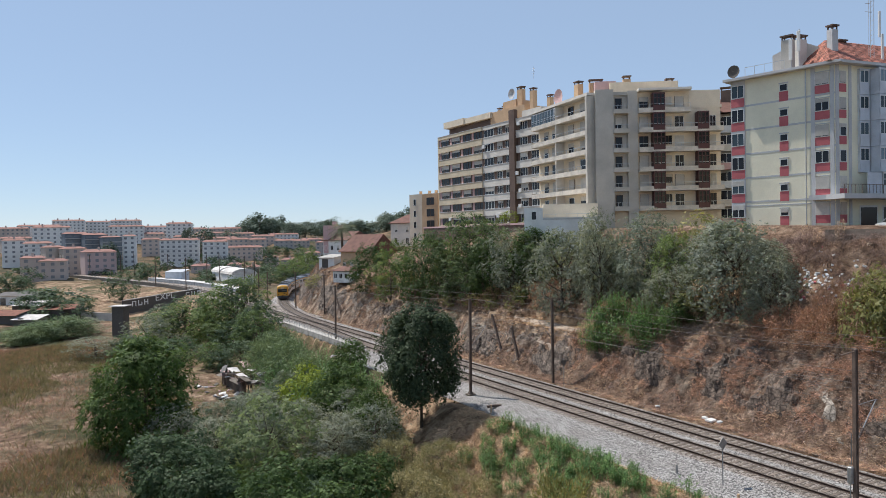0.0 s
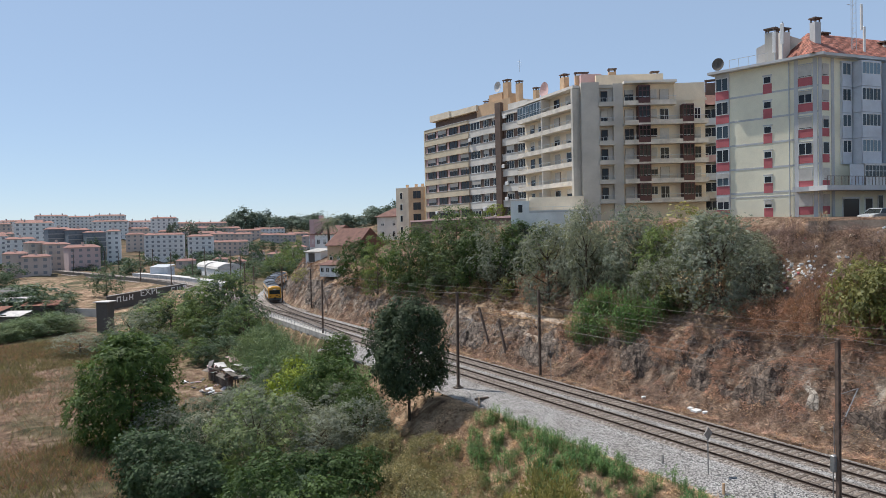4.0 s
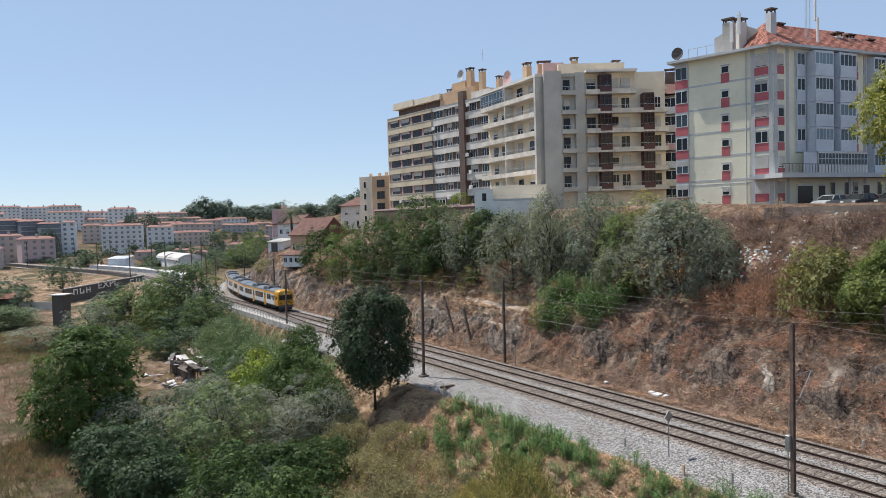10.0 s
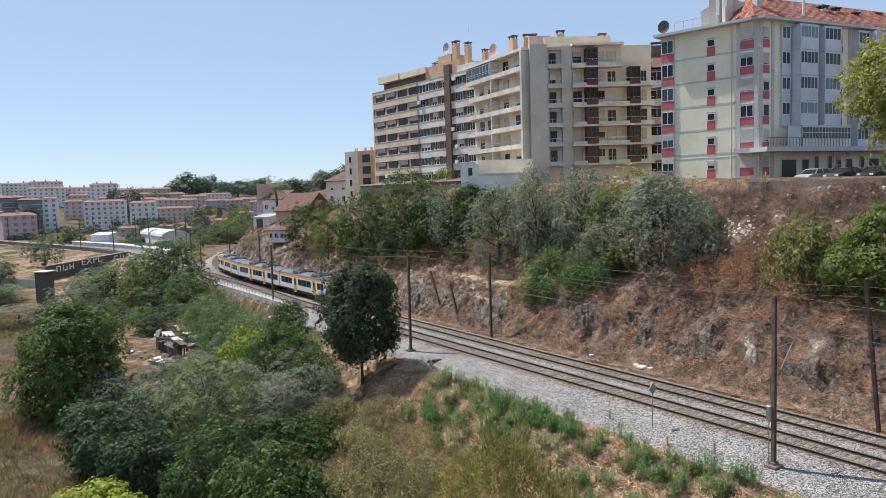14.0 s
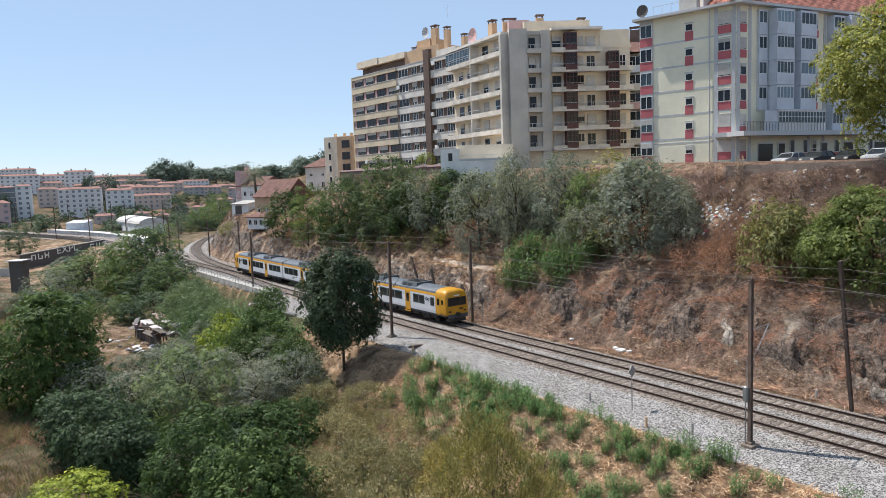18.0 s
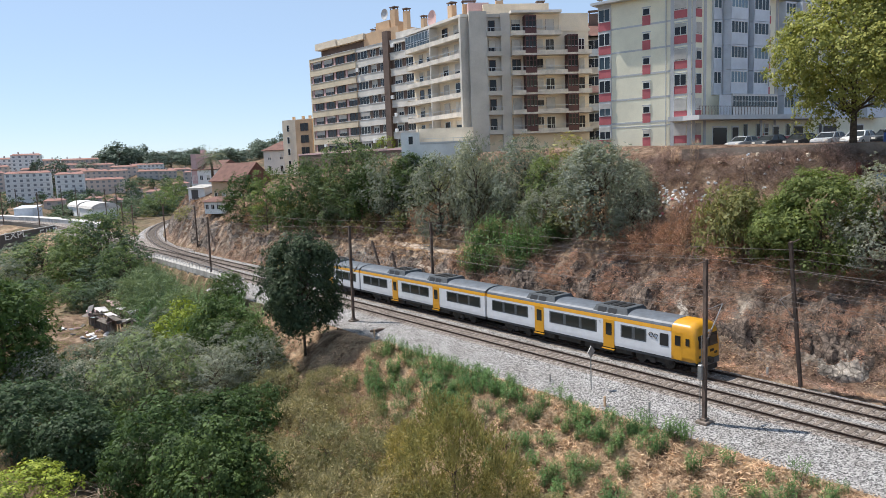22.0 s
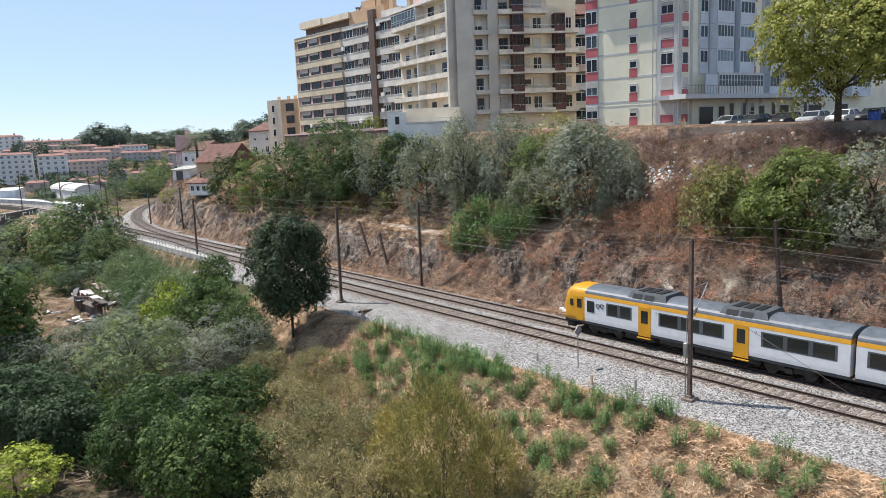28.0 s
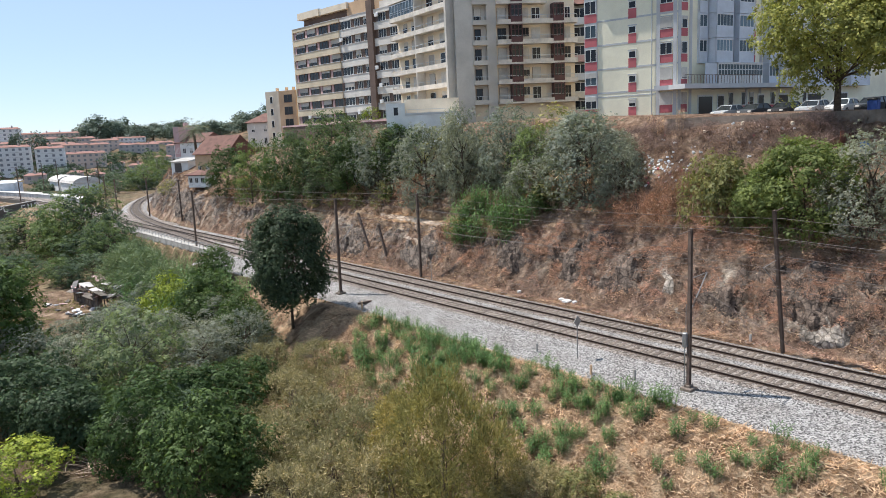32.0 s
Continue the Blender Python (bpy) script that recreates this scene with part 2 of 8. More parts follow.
def branch_point(u, s=0.0):
    """Plan point and heading on the track that bends into the cutting; s from its own centre."""
    if u <= BEND_AT:
        p, h = line_point(u, 1.9 + s), 0.0
    else:
        h = (u - BEND_AT) / BEND_R
        c, k = math.cos(h), math.sin(h)
        w = -ACROSS
        p = BEND_C + Vector((c * w.x + k * w.y, -k * w.x + c * w.y)) * (BEND_R - s)
    c, k = math.cos(h), math.sin(h)
    return p, Vector((c * ALONG.x + k * ALONG.y, -k * ALONG.x + c * ALONG.y))


def us(x, y):
    d = Vector((x, y)) - ORIGIN
    return d.dot(ALONG), d.dot(ACROSS)


def us_branch(x, y):
    u, s = us(x, y)
    if u <= BEND_AT:
        return u, s
    d = Vector((x, y)) - BEND_C
    a = math.atan2(d.dot(ALONG), -d.dot(ACROSS))
    return BEND_AT + BEND_R * a, BEND_R - d.length + 1.9


def lerp_rows(x, rows):
    if x <= rows[0][0]:
        return rows[0][1:]
    for a, b in zip(rows, rows[1:]):
        if x <= b[0]:
            k = (x - a[0]) / (b[0] - a[0])
            return tuple(p + (q - p) * k for p, q in zip(a[1:], b[1:]))
    return rows[-1][1:]


# u, then toe of the cutting, crest (s, z), hill shoulder (s, z), hill top z
HILL = [
    (-40, 6.2, 11.0, 5.0, 20.5, 14.6, 15.6), (4, 6.2, 11.2, 5.4, 20.5, 14.8, 15.7), (20, 6.2, 12.4, 6.9, 20.0, 15.2, 16.0),
    (30, 6.2, 12.0, 6.5, 20.0, 14.6, 16.2), (37, 6.0, 11.3, 5.7, 20.0, 13.5, 16.4), (50, 5.8, 10.2, 4.6, 21.0, 12.5, 16.6), (60, 5.8, 10.2, 4.8, 20.0, 12.6, 16.5),
    (80, 5.8, 9.4, 4.2, 19.0, 12.4, 16.5), (100, 5.8, 9.4, 4.3, 18.5, 11.5, 15.0), (125, 5.6, 9.8, 5.4, 17.5, 10.5, 12.5), (150, 5.4, 10.5, 8.0, 17.0, 10.5, 11.5),
    (175, 5.2, 11.0, 8.5, 18.0, 10.5, 11.0), (220, 5.2, 13.0, 6.0, 26.0, 9.0, 10.0), (300, 5.2, 16.0, 4.0, 40.0, 8.0, 9.0),
]


def smooth(a, b, x):
    k = min(1.0, max(0.0, (x - a) / (b - a)))
    return k * k * (3 - 2 * k)


def land(x, y, rough=True):
    """Height of the ground and the shares of soil, green, rock and near ground."""
    u, s = us(x, y)
    ub, sb = us_branch(x, y) if 0 < u < 420 and s > -60 else (u, s)
    d = math.hypot(x, y)
    nz = noise.fractal(Vector((x * 0.11, y * 0.11, 3.1)), 0.9, 2.0, 4) if rough else 0.0
    n2 = noise.fractal(Vector((x * 0.5, y * 0.5, 9.7)), 0.9, 2.0, 3) if rough and d < 260 else 0.0
    soil = green = rock = 0.0
    if sb > 4.8 and ub < 330:
        toe, cs, cz, hs, hz, tz = lerp_rows(ub, HILL)
        if sb < cs:
            k = max(0.0, (sb - toe) / (cs - toe))
            z = -0.35 + (cz + 0.35) * (k ** 0.85)
            w = smooth(0.0, 0.25, k)
            n3 = noise.ridged_multi_fractal(Vector((x * 0.33, y * 0.33, 2.0)), 0.9, 2.1, 4, 1.0, 2.0) - 1.0 if rough else 0.0
            n4 = noise.fractal(Vector((x * 1.3, y * 1.3, 5.0)), 0.8, 2.0, 2) if rough and d < 130 else 0.0
            z += w * (0.55 * nz + 0.6 * n2 + 0.7 * n3 + 0.45 * n4)
            # more pale straw towards the brow puts its sunlit strip into the colour
            brow = smooth(0.72, 0.95, k)
            soil, rock = 0.9 - 0.5 * brow, (1.0 - brow) * max(0.15, w) * (1.0 if ub < 16 and k < 0.5 else 0.75 if ub < 34 and k < 0.6 else 0.35 if ub < 50 else 0.9)
        elif sb < hs:
            k = (sb - cs) / (hs - cs)
            z = cz + (hz - cz) * k + 0.5 * nz + 0.2 * n2
            brow = 1.0 - smooth(cs, cs + 3.0, sb)
            if rough and brow > 0:
                n3 = noise.ridged_multi_fractal(Vector((x * 0.33, y * 0.33, 2.0)), 0.9, 2.1, 4, 1.0, 2.0) - 1.0
                n4 = noise.fractal(Vector((x * 1.3, y * 1.3, 5.0)), 0.8, 2.0, 2)
                z += brow * (0.3 * n2 + 0.35 * n3 + 0.3 * n4)
            # the first strip behind the crest carries the same sunlit tone
            soil = 0.75 if ub < 30 and k > 0.35 else 0.4 if k < 0.12 else 0.8
        else:
            k = smooth(hs, hs + 5, sb)
            z = hz + (tz - hz) * k + 0.2 * nz * (1 - k)
            soil = 0.85
        if 46 < ub < 63 and cs - 0.6 < sb < cs + 1.9:
            # pale trodden ledge above the cutting
            z = cz + 0.25 * (sb - cs) + 0.25 * nz + 0.1 * n2
            soil, rock = 0.0, 0.0
    elif s > -7.2 + 2.4 * smooth(79, 85, u):
        z = -0.72
        soil = 0.3
        if u > 118:
            soil, green = 0.55, 0.45 + 0.5 * nz
    else:
        deep = -5.2 + 4.2 * smooth(150, 265, u) + 0.35 * nz
        if u < 25:
            deep += 0.03 * (25 - u)
        edge = 2.4 * smooth(79, 85, u)
        k = smooth(-8.4 + edge, -18.0 + edge, s) if u < 110 else smooth(-9.0 + edge, -16.0 + edge, s)
        if 80 < u < 121:
            k = max(k, 0.62 * smooth(-4.9, -6.4, s))
        w = smooth(-7.2 + edge, -8.8 + edge, s)
        z = -0.72 + 0.2 * w * (1 - k) + (deep + 0.72) * k + (0.12 * n2 + 0.12 * nz) * w
        if rough and u < 50 and s > -26:
            z += w * smooth(-8.6, -10.5, s) * (0.22 * n2 + 0.28 * noise.fractal(Vector((x * 1.1, y * 1.1, 7.0)), 0.8, 2.0, 2))
        green = max(0.0, min(1.0, 0.15 + nz * 1.4)) * k
        if s < -28:
            green = max(0.0, min(1.0, 0.3 + 1.3 * nz))
        soil = 0.05 if u < 48 and s > -24 else 0.3 if s > -28 else 0.75
        if 60 < u < 125 and s > -20:
            green = 0.8
        if u < 48 and s > -22:
            green *= 0.3
        if ((x + 13) / 12) ** 2 + ((y - 101) / 15) ** 2 < 1:
            green, soil = 0.1, 0.7
    if d > 240:
        far = -1.3 + 19.3 * smooth(470, 720, d) + 14.0 * smooth(700, 1400, d) + 2.0 * nz
        if x > 60:
            far += 14.0 * smooth(60, 140, x)
        z += (far - z) * smooth(260, 400, d)
    near = 1.0 - smooth(230, 330, d)
    if x < -40 and u > 205 and d < 430 and s < -8 - 0.24 * max(0.0, u - 240):
        # mown dry field below the far line
        near = max(near, 1.0 - smooth(380, 430, d))
        soil, green = 0.35, max(0.0, min(1.0, 2.2 * nz))
    return z, soil, max(0.0, min(1.0, green)), rock, near


def gz(x, y):
    return land(x, y)[0]


def axis_steps(spans):
    out = []
    for a, b, step in spans:
        n = max(1, round((b - a) / step))
        out += [a + (b - a) * i / n for i in range(n)]
    return out + [spans[-1][1]]


def build_ground():
    xs = axis_steps([(-4200, -1200, 600), (-1200, -300, 60), (-300, -90, 10), (-90, -20, 2.2), (-20, 10, 1.2), (10, 62, 0.4), (62, 64, 1.0), (64, 100, 3), (100, 300, 20), (300, 1200, 100), (1200, 4200, 600)])
    ys = axis_steps([(-1500, -100, 200), (-100, 0, 20), (0, 20, 4), (20, 100, 0.4), (100, 150, 1.0), (150, 230, 2.0), (230, 330, 6), (330, 900, 20), (900, 1800, 90), (1800, 4600, 560)])
    verts, cols = [], []
    for y in ys:
        for x in xs:
            z, soil, green, rock, near = land(x, y)
            verts.append((x, y, z))
            cols += [soil, green, rock, near]
    w = len(xs)
    faces = [(j * w + i, j * w + i + 1, (j + 1) * w + i + 1, (j + 1) * w + i) for j in range(len(ys) - 1) for i in range(w - 1)]
    ob = link_mesh("ground", verts, faces, M_GROUND, smooth=True)
    at = ob.data.color_attributes.new("zone", "FLOAT_COLOR", "POINT")
    at.data.foreach_set("color", cols)
    return tagged(ob, "dry grassy valley floor and brown earth railway cutting", "ground", kind="structure")


build_ground()


# ---- the railway ----


def ribbon(name, point, u0, u1, step, profile, mat, parent=None, label=""):
    """A strip with a cross-section of (s, z) swept along point(u)."""
    v, f, m = [], [], len(profile)
    n = max(1, round((u1 - u0) / step))
    for i in range(n + 1):
        for s, z in profile:
            q = point(u0 + (u1 - u0) * i / n, s)
            v.append((q[0], q[1], z))
    for i in range(n):
        f += [(i * m + k, (i + 1) * m + k, (i + 1) * m + k + 1, i * m + k + 1) for k in range(m - 1)]
    return link_mesh(name, v, f, mat, parent, label)


def branch_xy(u, s):
    return branch_point(u, s)[0]


def near_xy(u, s):
    """Plan point beside the straight track, which swings left beyond the junction."""
    if u <= 205:
        return line_point(u, s - 1.9 + 1.75 * smooth(84, 116, u))
    a = min((u - 205) / 300.0, 0.235)
    rest = u - 205 - a * 300.0
    along = 205 + 300 * math.sin(a) + rest * math.cos(a) + s * math.sin(a)
    return line_point(along, -0.15 - 300 * (1 - math.cos(a)) - rest * math.sin(a) + s * math.cos(a))


RAIL = [(-0.065, -0.16), (-0.065, -0.145), (-0.012, -0.12), (-0.012, -0.05), (-0.036, -0.035), (-0.036, 0.0), (0.036, 0.0), (0.036, -0.035), (0.012, -0.05), (0.012, -0.12), (0.065, -0.145), (0.065, -0.16)]
HEAD = [(-0.03, 0.002), (0.03, 0.002)]


def build_railway():
    bed = ribbon("ballast_bed", line_point, 82, 125, 2.5, [(-4.3, -0.36), (-3.4, -0.2), (0, -0.19), (4.6, -0.2), (5.4, -0.5), (6.2, -0.75)], M_BALLAST)
    tagged(bed, "light grey crushed stone ballast before the curve", "ballast", kind="structure")
    bed = ribbon("ballast_bed", line_point, -45, 82, 2.5, [(-8.6, -0.95), (-8.0, -0.6), (-6.6, -0.42), (-4.6, -0.36), (-3.6, -0.2), (0, -0.19), (3.7, -0.2), (4.5, -0.5), (5.6, -0.75)], M_BALLAST)
    tagged(bed, "light grey crushed stone ballast under the tracks", "ballast", kind="structure")
    bed = ribbon("ballast_bed", branch_xy, 125, 330, 4, [(-3.4, -0.75), (-1.7, -0.2), (1.7, -0.2), (2.6, -0.45), (3.5, -0.75)], M_BALLAST)
    tagged(bed, "light grey crushed stone ballast under the curve", "ballast", kind="structure")
    bed = ribbon("ballast_bed", near_xy, 125, 640, 20, [(-4.0, -0.9), (-1.9, -0.204), (1.7, -0.2), (6.0, -0.21), (6.4, -0.8)], M_BALLAST_DIRTY)
    tagged(bed, "brownish ballast of the line towards the station", "ballast", kind="structure")
    for point, u1 in ((branch_xy, 300), (near_xy, 300)):
        strip = ribbon("track_bed", point, -45, u1, 3, [(-1.75, -0.205), (-1.4, -0.178), (1.4, -0.179), (1.75, -0.205)], M_BALLAST_DIRTY)
        tagged(strip, "rust-stained brown ballast between the rails", "ballast", kind="structure")
    sl = Shape().box(-0.125, 0.125, -1.3, 1.3, -0.3, -0.15, 0.02)
    sleeper_mesh = None
    for name, point, u0, u1, label in (("railway_track", branch_xy, -45, 330, "broad gauge track with dark rails on concrete sleepers, bending into the cutting"), ("railway_track", near_xy, -45, 640, "broad gauge track with dark rails running straight beside the ballast path")):
        tr = thing(name, label, "railway track", kind="structure")
        for side in (-1, 1):
            r = ribbon("rail", lambda u, s, k=side: point(u, s + k * 0.87), u0, u1, 3.0, RAIL, M_RAIL, tr)
            ribbon("rail_head", lambda u, s, k=side: point(u, s + k * 0.87), u0, u1, 3.0, HEAD, M_RAILHEAD, r, "bright worn running surface")
            r.parent = tr
        rest_v, rest_f = [], []
        for i in range(round((u1 - u0) / 0.6)):
            u = u0 + 0.3 + i * 0.6
            p, q = point(u, 0.0), point(u + 0.1, 0.0)
            h = math.atan2(q[1] - p[1], q[0] - p[0])
            if -12 < u < 150:
                if sleeper_mesh is None:
                    ob = sl.part("sleeper", M_SLEEPER, tr)
                    sleeper_mesh = ob.data
                else:
                    ob = new("sleeper", sleeper_mesh)
                    ob.parent = tr
                ob.matrix_basis = Matrix.Translation((p[0], p[1], 0)) @ Matrix.Rotation(h, 4, "Z")
            elif u < 340:
                k, m = len(rest_v), Matrix.Translation((p[0], p[1], 0)) @ Matrix.Rotation(h, 4, "Z")
                rest_v += [tuple(m @ Vector(c)) for c in sl.v]
                rest_f += [tuple(k + i2 for i2 in fc) for fc in sl.f]
        tagged(link_mesh("sleepers_far", rest_v, rest_f, M_SLEEPER, tr), kind="stuff")


build_railway()

# ---- the train ----
M_CAR_WHITE = plain("car_white", (0.6, 0.61, 0.63), 0.35, 0, 0.05, 1.5, 30, 0.03)
M_CAR_YELLOW = plain("car_yellow", (0.56, 0.27, 0.018), 0.35, 0, 0.07, 1.5, 30, 0.03)
M_CAR_ROOF = plain("car_roof_grey", (0.1, 0.115, 0.135), 0.5, 0, 0.18, 1.6, 20, 0.08)
M_CAR_DARK = plain("car_dark_grey", (0.07, 0.078, 0.085), 0.55, 0, 0.2, 2, 20, 0.1)
M_SKIRT = plain("car_skirt", (0.035, 0.04, 0.046), 0.6, 0, 0.2, 2, 20, 0.1)
M_UNDER = plain("underframe_dirt", (0.05, 0.042, 0.035), 0.85, 0.1, 0.3, 2, 20, 0.3)
M_BLACK = plain("black_paint", (0.012, 0.012, 0.013), 0.5, 0, 0.1)
M_GLASS = pane_mat("dark_glass", (0.016, 0.018, 0.017), 0.06, 1.8)
M_LAMP = plain("lamp_lens", (0.75, 0.72, 0.65), 0.15, 0, 0.05)


def section(z, full=1.46):
    """Half width of a car body at height z."""
    if z < 1.25:
        return full - 0.05 * (1.25 - z) / 0.6
    if z < 2.9:
        return full
    if z < 3.3:
        return full - 0.07 * (z - 2.9) / 0.4
    k = min(1.0, (z - 3.3) / 0.45)
    return (full - 0.07) * math.sqrt(max(0.0, 1 - k * k * 0.97))


def body_band(x0, x1, zs, name, mat, parent, label="", close=False, full=1.46):
    prof = [(-section(z, full), z) for z in zs] + ([(section(z, full), z) for z in reversed(zs)] if close else [])
    v, f = [], []
    if close:
        n = len(prof)
        v = [(x, y, z) for x in (x0, x1) for y, z in prof]
        f = [(i, n + i, n + (i + 1) % n, (i + 1) % n) for i in range(n)] + [tuple(range(n - 1, -1, -1))[::-1], tuple(range(2 * n - 1, n - 1, -1))]
    else:
        for k in (1, -1):
            o, n = len(v), len(prof)
            v += [(x, k * y, z) for x in (x0, x1) for y, z in prof]
            f += [(o + i, o + n + i, o + n + i + 1, o + i + 1) for i in range(n - 1)]
    return link_mesh(name, v, f, mat, parent, label)


def digit_three(x, side, parent, z=2.55, h=0.2):
    bars = [(0, 0.6, 0.92, 1.0), (0, 0.6, 0.46, 0.54), (0, 0.6, 0.0, 0.08), (0.5, 0.6, 0.0, 1.0)]
    sh = Shape()
    for a0, a1, b0, b1 in bars:
        xa, xb = sorted((x + side * -a0 * h, x + side * -a1 * h))
        y0, y1 = sorted((side * 1.462, side * 1.466))
        sh.box(xa, xb, y0, y1, z + b0 * h, z + b1 * h)
    sh.part("class_numeral", M_CAR_DARK, parent)


def railcar(length, cab):
    """A car centred on its own origin, rail top at z 0. cab: +1 cab ahead, -1 cab behind, 0 none."""
    label = "white and yellow diesel railcar with grey roof humps" if cab else "white middle railcar with yellow doors and grey roof humps"
    car = thing("train_car", label, "train car", "cars of the train")
    h = length / 2 - 0.15
    lo, hi = -h + (1.9 if cab < 0 else 0), h - (1.9 if cab > 0 else 0)
    body_band(lo, hi, [1.0, 1.25, 2.9, 2.95], "body", M_CAR_WHITE, car, close=True, full=1.46)
    body_band(lo, hi, [2.95, 3.05, 3.22], "yellow_stripe", M_CAR_YELLOW, car, "yellow stripe under the roof", close=True, full=1.475)
    zs = [3.22, 3.3, 3.42, 3.54, 3.64, 3.71, 3.745, 3.75]
    body_band(lo, hi, zs, "roof", M_CAR_ROOF, car, "grey rounded roof", close=True)
    body_band(-h, h, [0.8, 0.9, 1.0], "skirt", M_SKIRT, car, "dark grey skirt", close=True, full=1.45)
    # layout from the outer end inwards
    d = cab if cab else 1
    at = lambda k: d * (h - k)
    doors = (6.9, 14.25) if cab else (6.8, 14.0)
    for k in doors:
        for side in (-1, 1):
            xa, xb = sorted((at(k), at(k + 1.05)))
            y0, y1 = sorted((side * 1.44, side * 1.478))
            door = Shape().box(xa, xb, y0, y1, 0.78, 2.98).part("door", M_CAR_YELLOW, car, "yellow plug door")
            y0, y1 = sorted((side * 1.47, side * 1.484))
            Shape().box(xa + 0.24, xb - 0.24, y0, y1, 1.75, 2.7).part("pane", M_GLASS, door)
            Shape().box(xa - 0.05, xb + 0.05, min(side * 1.44, side * 1.6), max(side * 1.44, side * 1.6), 0.62, 0.68).part("step", M_CAR_YELLOW, door)
            digit_three(at(k + 1.45), side, car)
        # roof hump over the door
        xa, xb = sorted((at(k - 1.2), at(k + 2.3)))
        hump = Shape()
        hump.put([(xa, -1.36, 3.28), (xb, -1.36, 3.28), (xb, 1.36, 3.28), (xa, 1.36, 3.28), (xa + 0.3, -1.05, 3.93), (xb - 0.3, -1.05, 3.93), (xb - 0.3, 1.05, 3.93), (xa + 0.3, 1.05, 3.93)], [(0, 1, 5, 4), (1, 2, 6, 5), (2, 3, 7, 6), (3, 0, 4, 7), (4, 5, 6, 7)])
        hp = hump.part("roof_hump", M_CAR_DARK, car, "dark grey roof equipment hump")
        for side in (-1, 1):
            for g in range(2):
                g0 = xa + 0.55 + g * 1.0
                Shape().put([(g0, side * 1.345, 3.36), (g0 + 0.8, side * 1.345, 3.36), (g0 + 0.8, side * 1.14, 3.82), (g0, side * 1.14, 3.82)], [(0, 1, 2, 3) if side < 0 else (3, 2, 1, 0)]).part("louvre", M_BLACK, hp)
        sh = Shape()
        for g in range(3):
            sh.box(xa + 0.7 + g * 0.75, xa + 1.2 + g * 0.75, -0.7, 0.7, 3.93, 3.98)
        sh.part("fan_cover", M_BLACK, hp)
    spans = [(4.0, 6.3, 2), (8.6, 13.6, 3), (16.1, 20.7, 3)] if cab else [(0.6, 5.6, 3), (8.5, 13.3, 3), (16.0, 20.9, 3)]
    for side in (-1, 1):
        for a, b, n in spans:
            xa, xb = sorted((at(a), at(b)))
            y0, y1 = sorted((side * 1.45, side * 1.47))
            strip = Shape().box(xa, xb, y0, y1, 1.78, 2.76).part("window_band", M_CAR_DARK, car, "dark grey window band")
            w = (xb - xa) / n
            for i in range(n):
                y0, y1 = sorted((side * 1.465, side * 1.477))
                Shape().box(xa + i * w + 0.14, xa + (i + 1) * w - 0.14, y0, y1, 1.86, 2.68).part("pane", M_GLASS, strip)
    # running gear
    for bx in (-h + 3.6, h - 3.6):
        bogie = Shape().box(bx - 1.6, bx + 1.6, -1.15, -0.95, 0.38, 0.75, 0.05).box(bx - 1.6, bx + 1.6, 0.95, 1.15, 0.38, 0.75, 0.05).box(bx - 0.3, bx + 0.3, -1.1, 1.1, 0.4, 0.8)
        for k in (-1, 1):
            bogie.box(bx - 0.25, bx + 0.25, k * 1.18 - 0.1, k * 1.18 + 0.1, 0.3, 0.66, 0.04)
        bg = bogie.part("bogie", M_UNDER, car, "dark dirty bogie frame")
        for wx in (bx - 1.2, bx + 1.2):
            for k in (-1, 1):
                Shape().tube([(wx, k * 0.8, 0.43), (wx, k * 0.93, 0.43)], 0.43, 20).part("wheel", M_UNDER, bg)
    for i, (a, b) in enumerate([(-5.2, -2.6), (-2.2, 0.2), (0.6, 3.4), (3.7, 5.2)]):
        Shape().box(a, b, -1.2, 1.2, 0.34 + 0.08 * (i % 2), 0.86, 0.06).part("equipment_box", M_UNDER, car)
    for e in (-1, 1):
        if cab == e:
            continue
        Shape().box(min(e * h, e * (h + 0.14)), max(e * h, e * (h + 0.14)), -0.75, 0.75, 1.1, 3.3).part("gangway", M_BLACK, car, "black rubber gangway")
    if cab:
        c = cab
        ring = []
        for x, k, top in ((h - 1.9, 1.0, 3.74), (h - 0.6, 1.0, 3.72), (h - 0.26, 0.995, 3.64), (h - 0.06, 0.985, 3.4), (h + 0.1, 0.97, 2.6)):
            ring.append((x, k, top))
        def loop(x, k, top):
            pts = []
            for z in (0.95, 1.25, 1.75, 2.3, 2.9, 3.22, 3.42, 3.58, 3.68, 3.72):
                zz = 0.95 + (z - 0.95) * (top - 0.95) / 2.77 if top > 1 else 0.95
                pts.append((c * x, -section(z) * k, min(z, zz + 0.0)))
            return pts + [(px_, -py_, pz_) for px_, py_, pz_ in reversed(pts)]
        v, f, n = [], [], 20
        for x, k, top in ring[:5]:
            v += loop(x, k, top)
        for i in range(4):
            f += [(i * n + j, i * n + (j + 1) % n, (i + 1) * n + (j + 1) % n, (i + 1) * n + j) for j in range(n)]
        f.append(tuple(4 * n + j for j in range(n)))
        cb = link_mesh("cab", v, f, M_CAR_YELLOW, car, "yellow driving cab front")
        for face in cb.data.polygons[:-1]:
            face.use_smooth = True
        # windscreen: two dark panes on the raked front, in a black surround
        fx = lambda z: h + 0.1 - max(0.0, z - 2.6) * 0.23 + 0.012
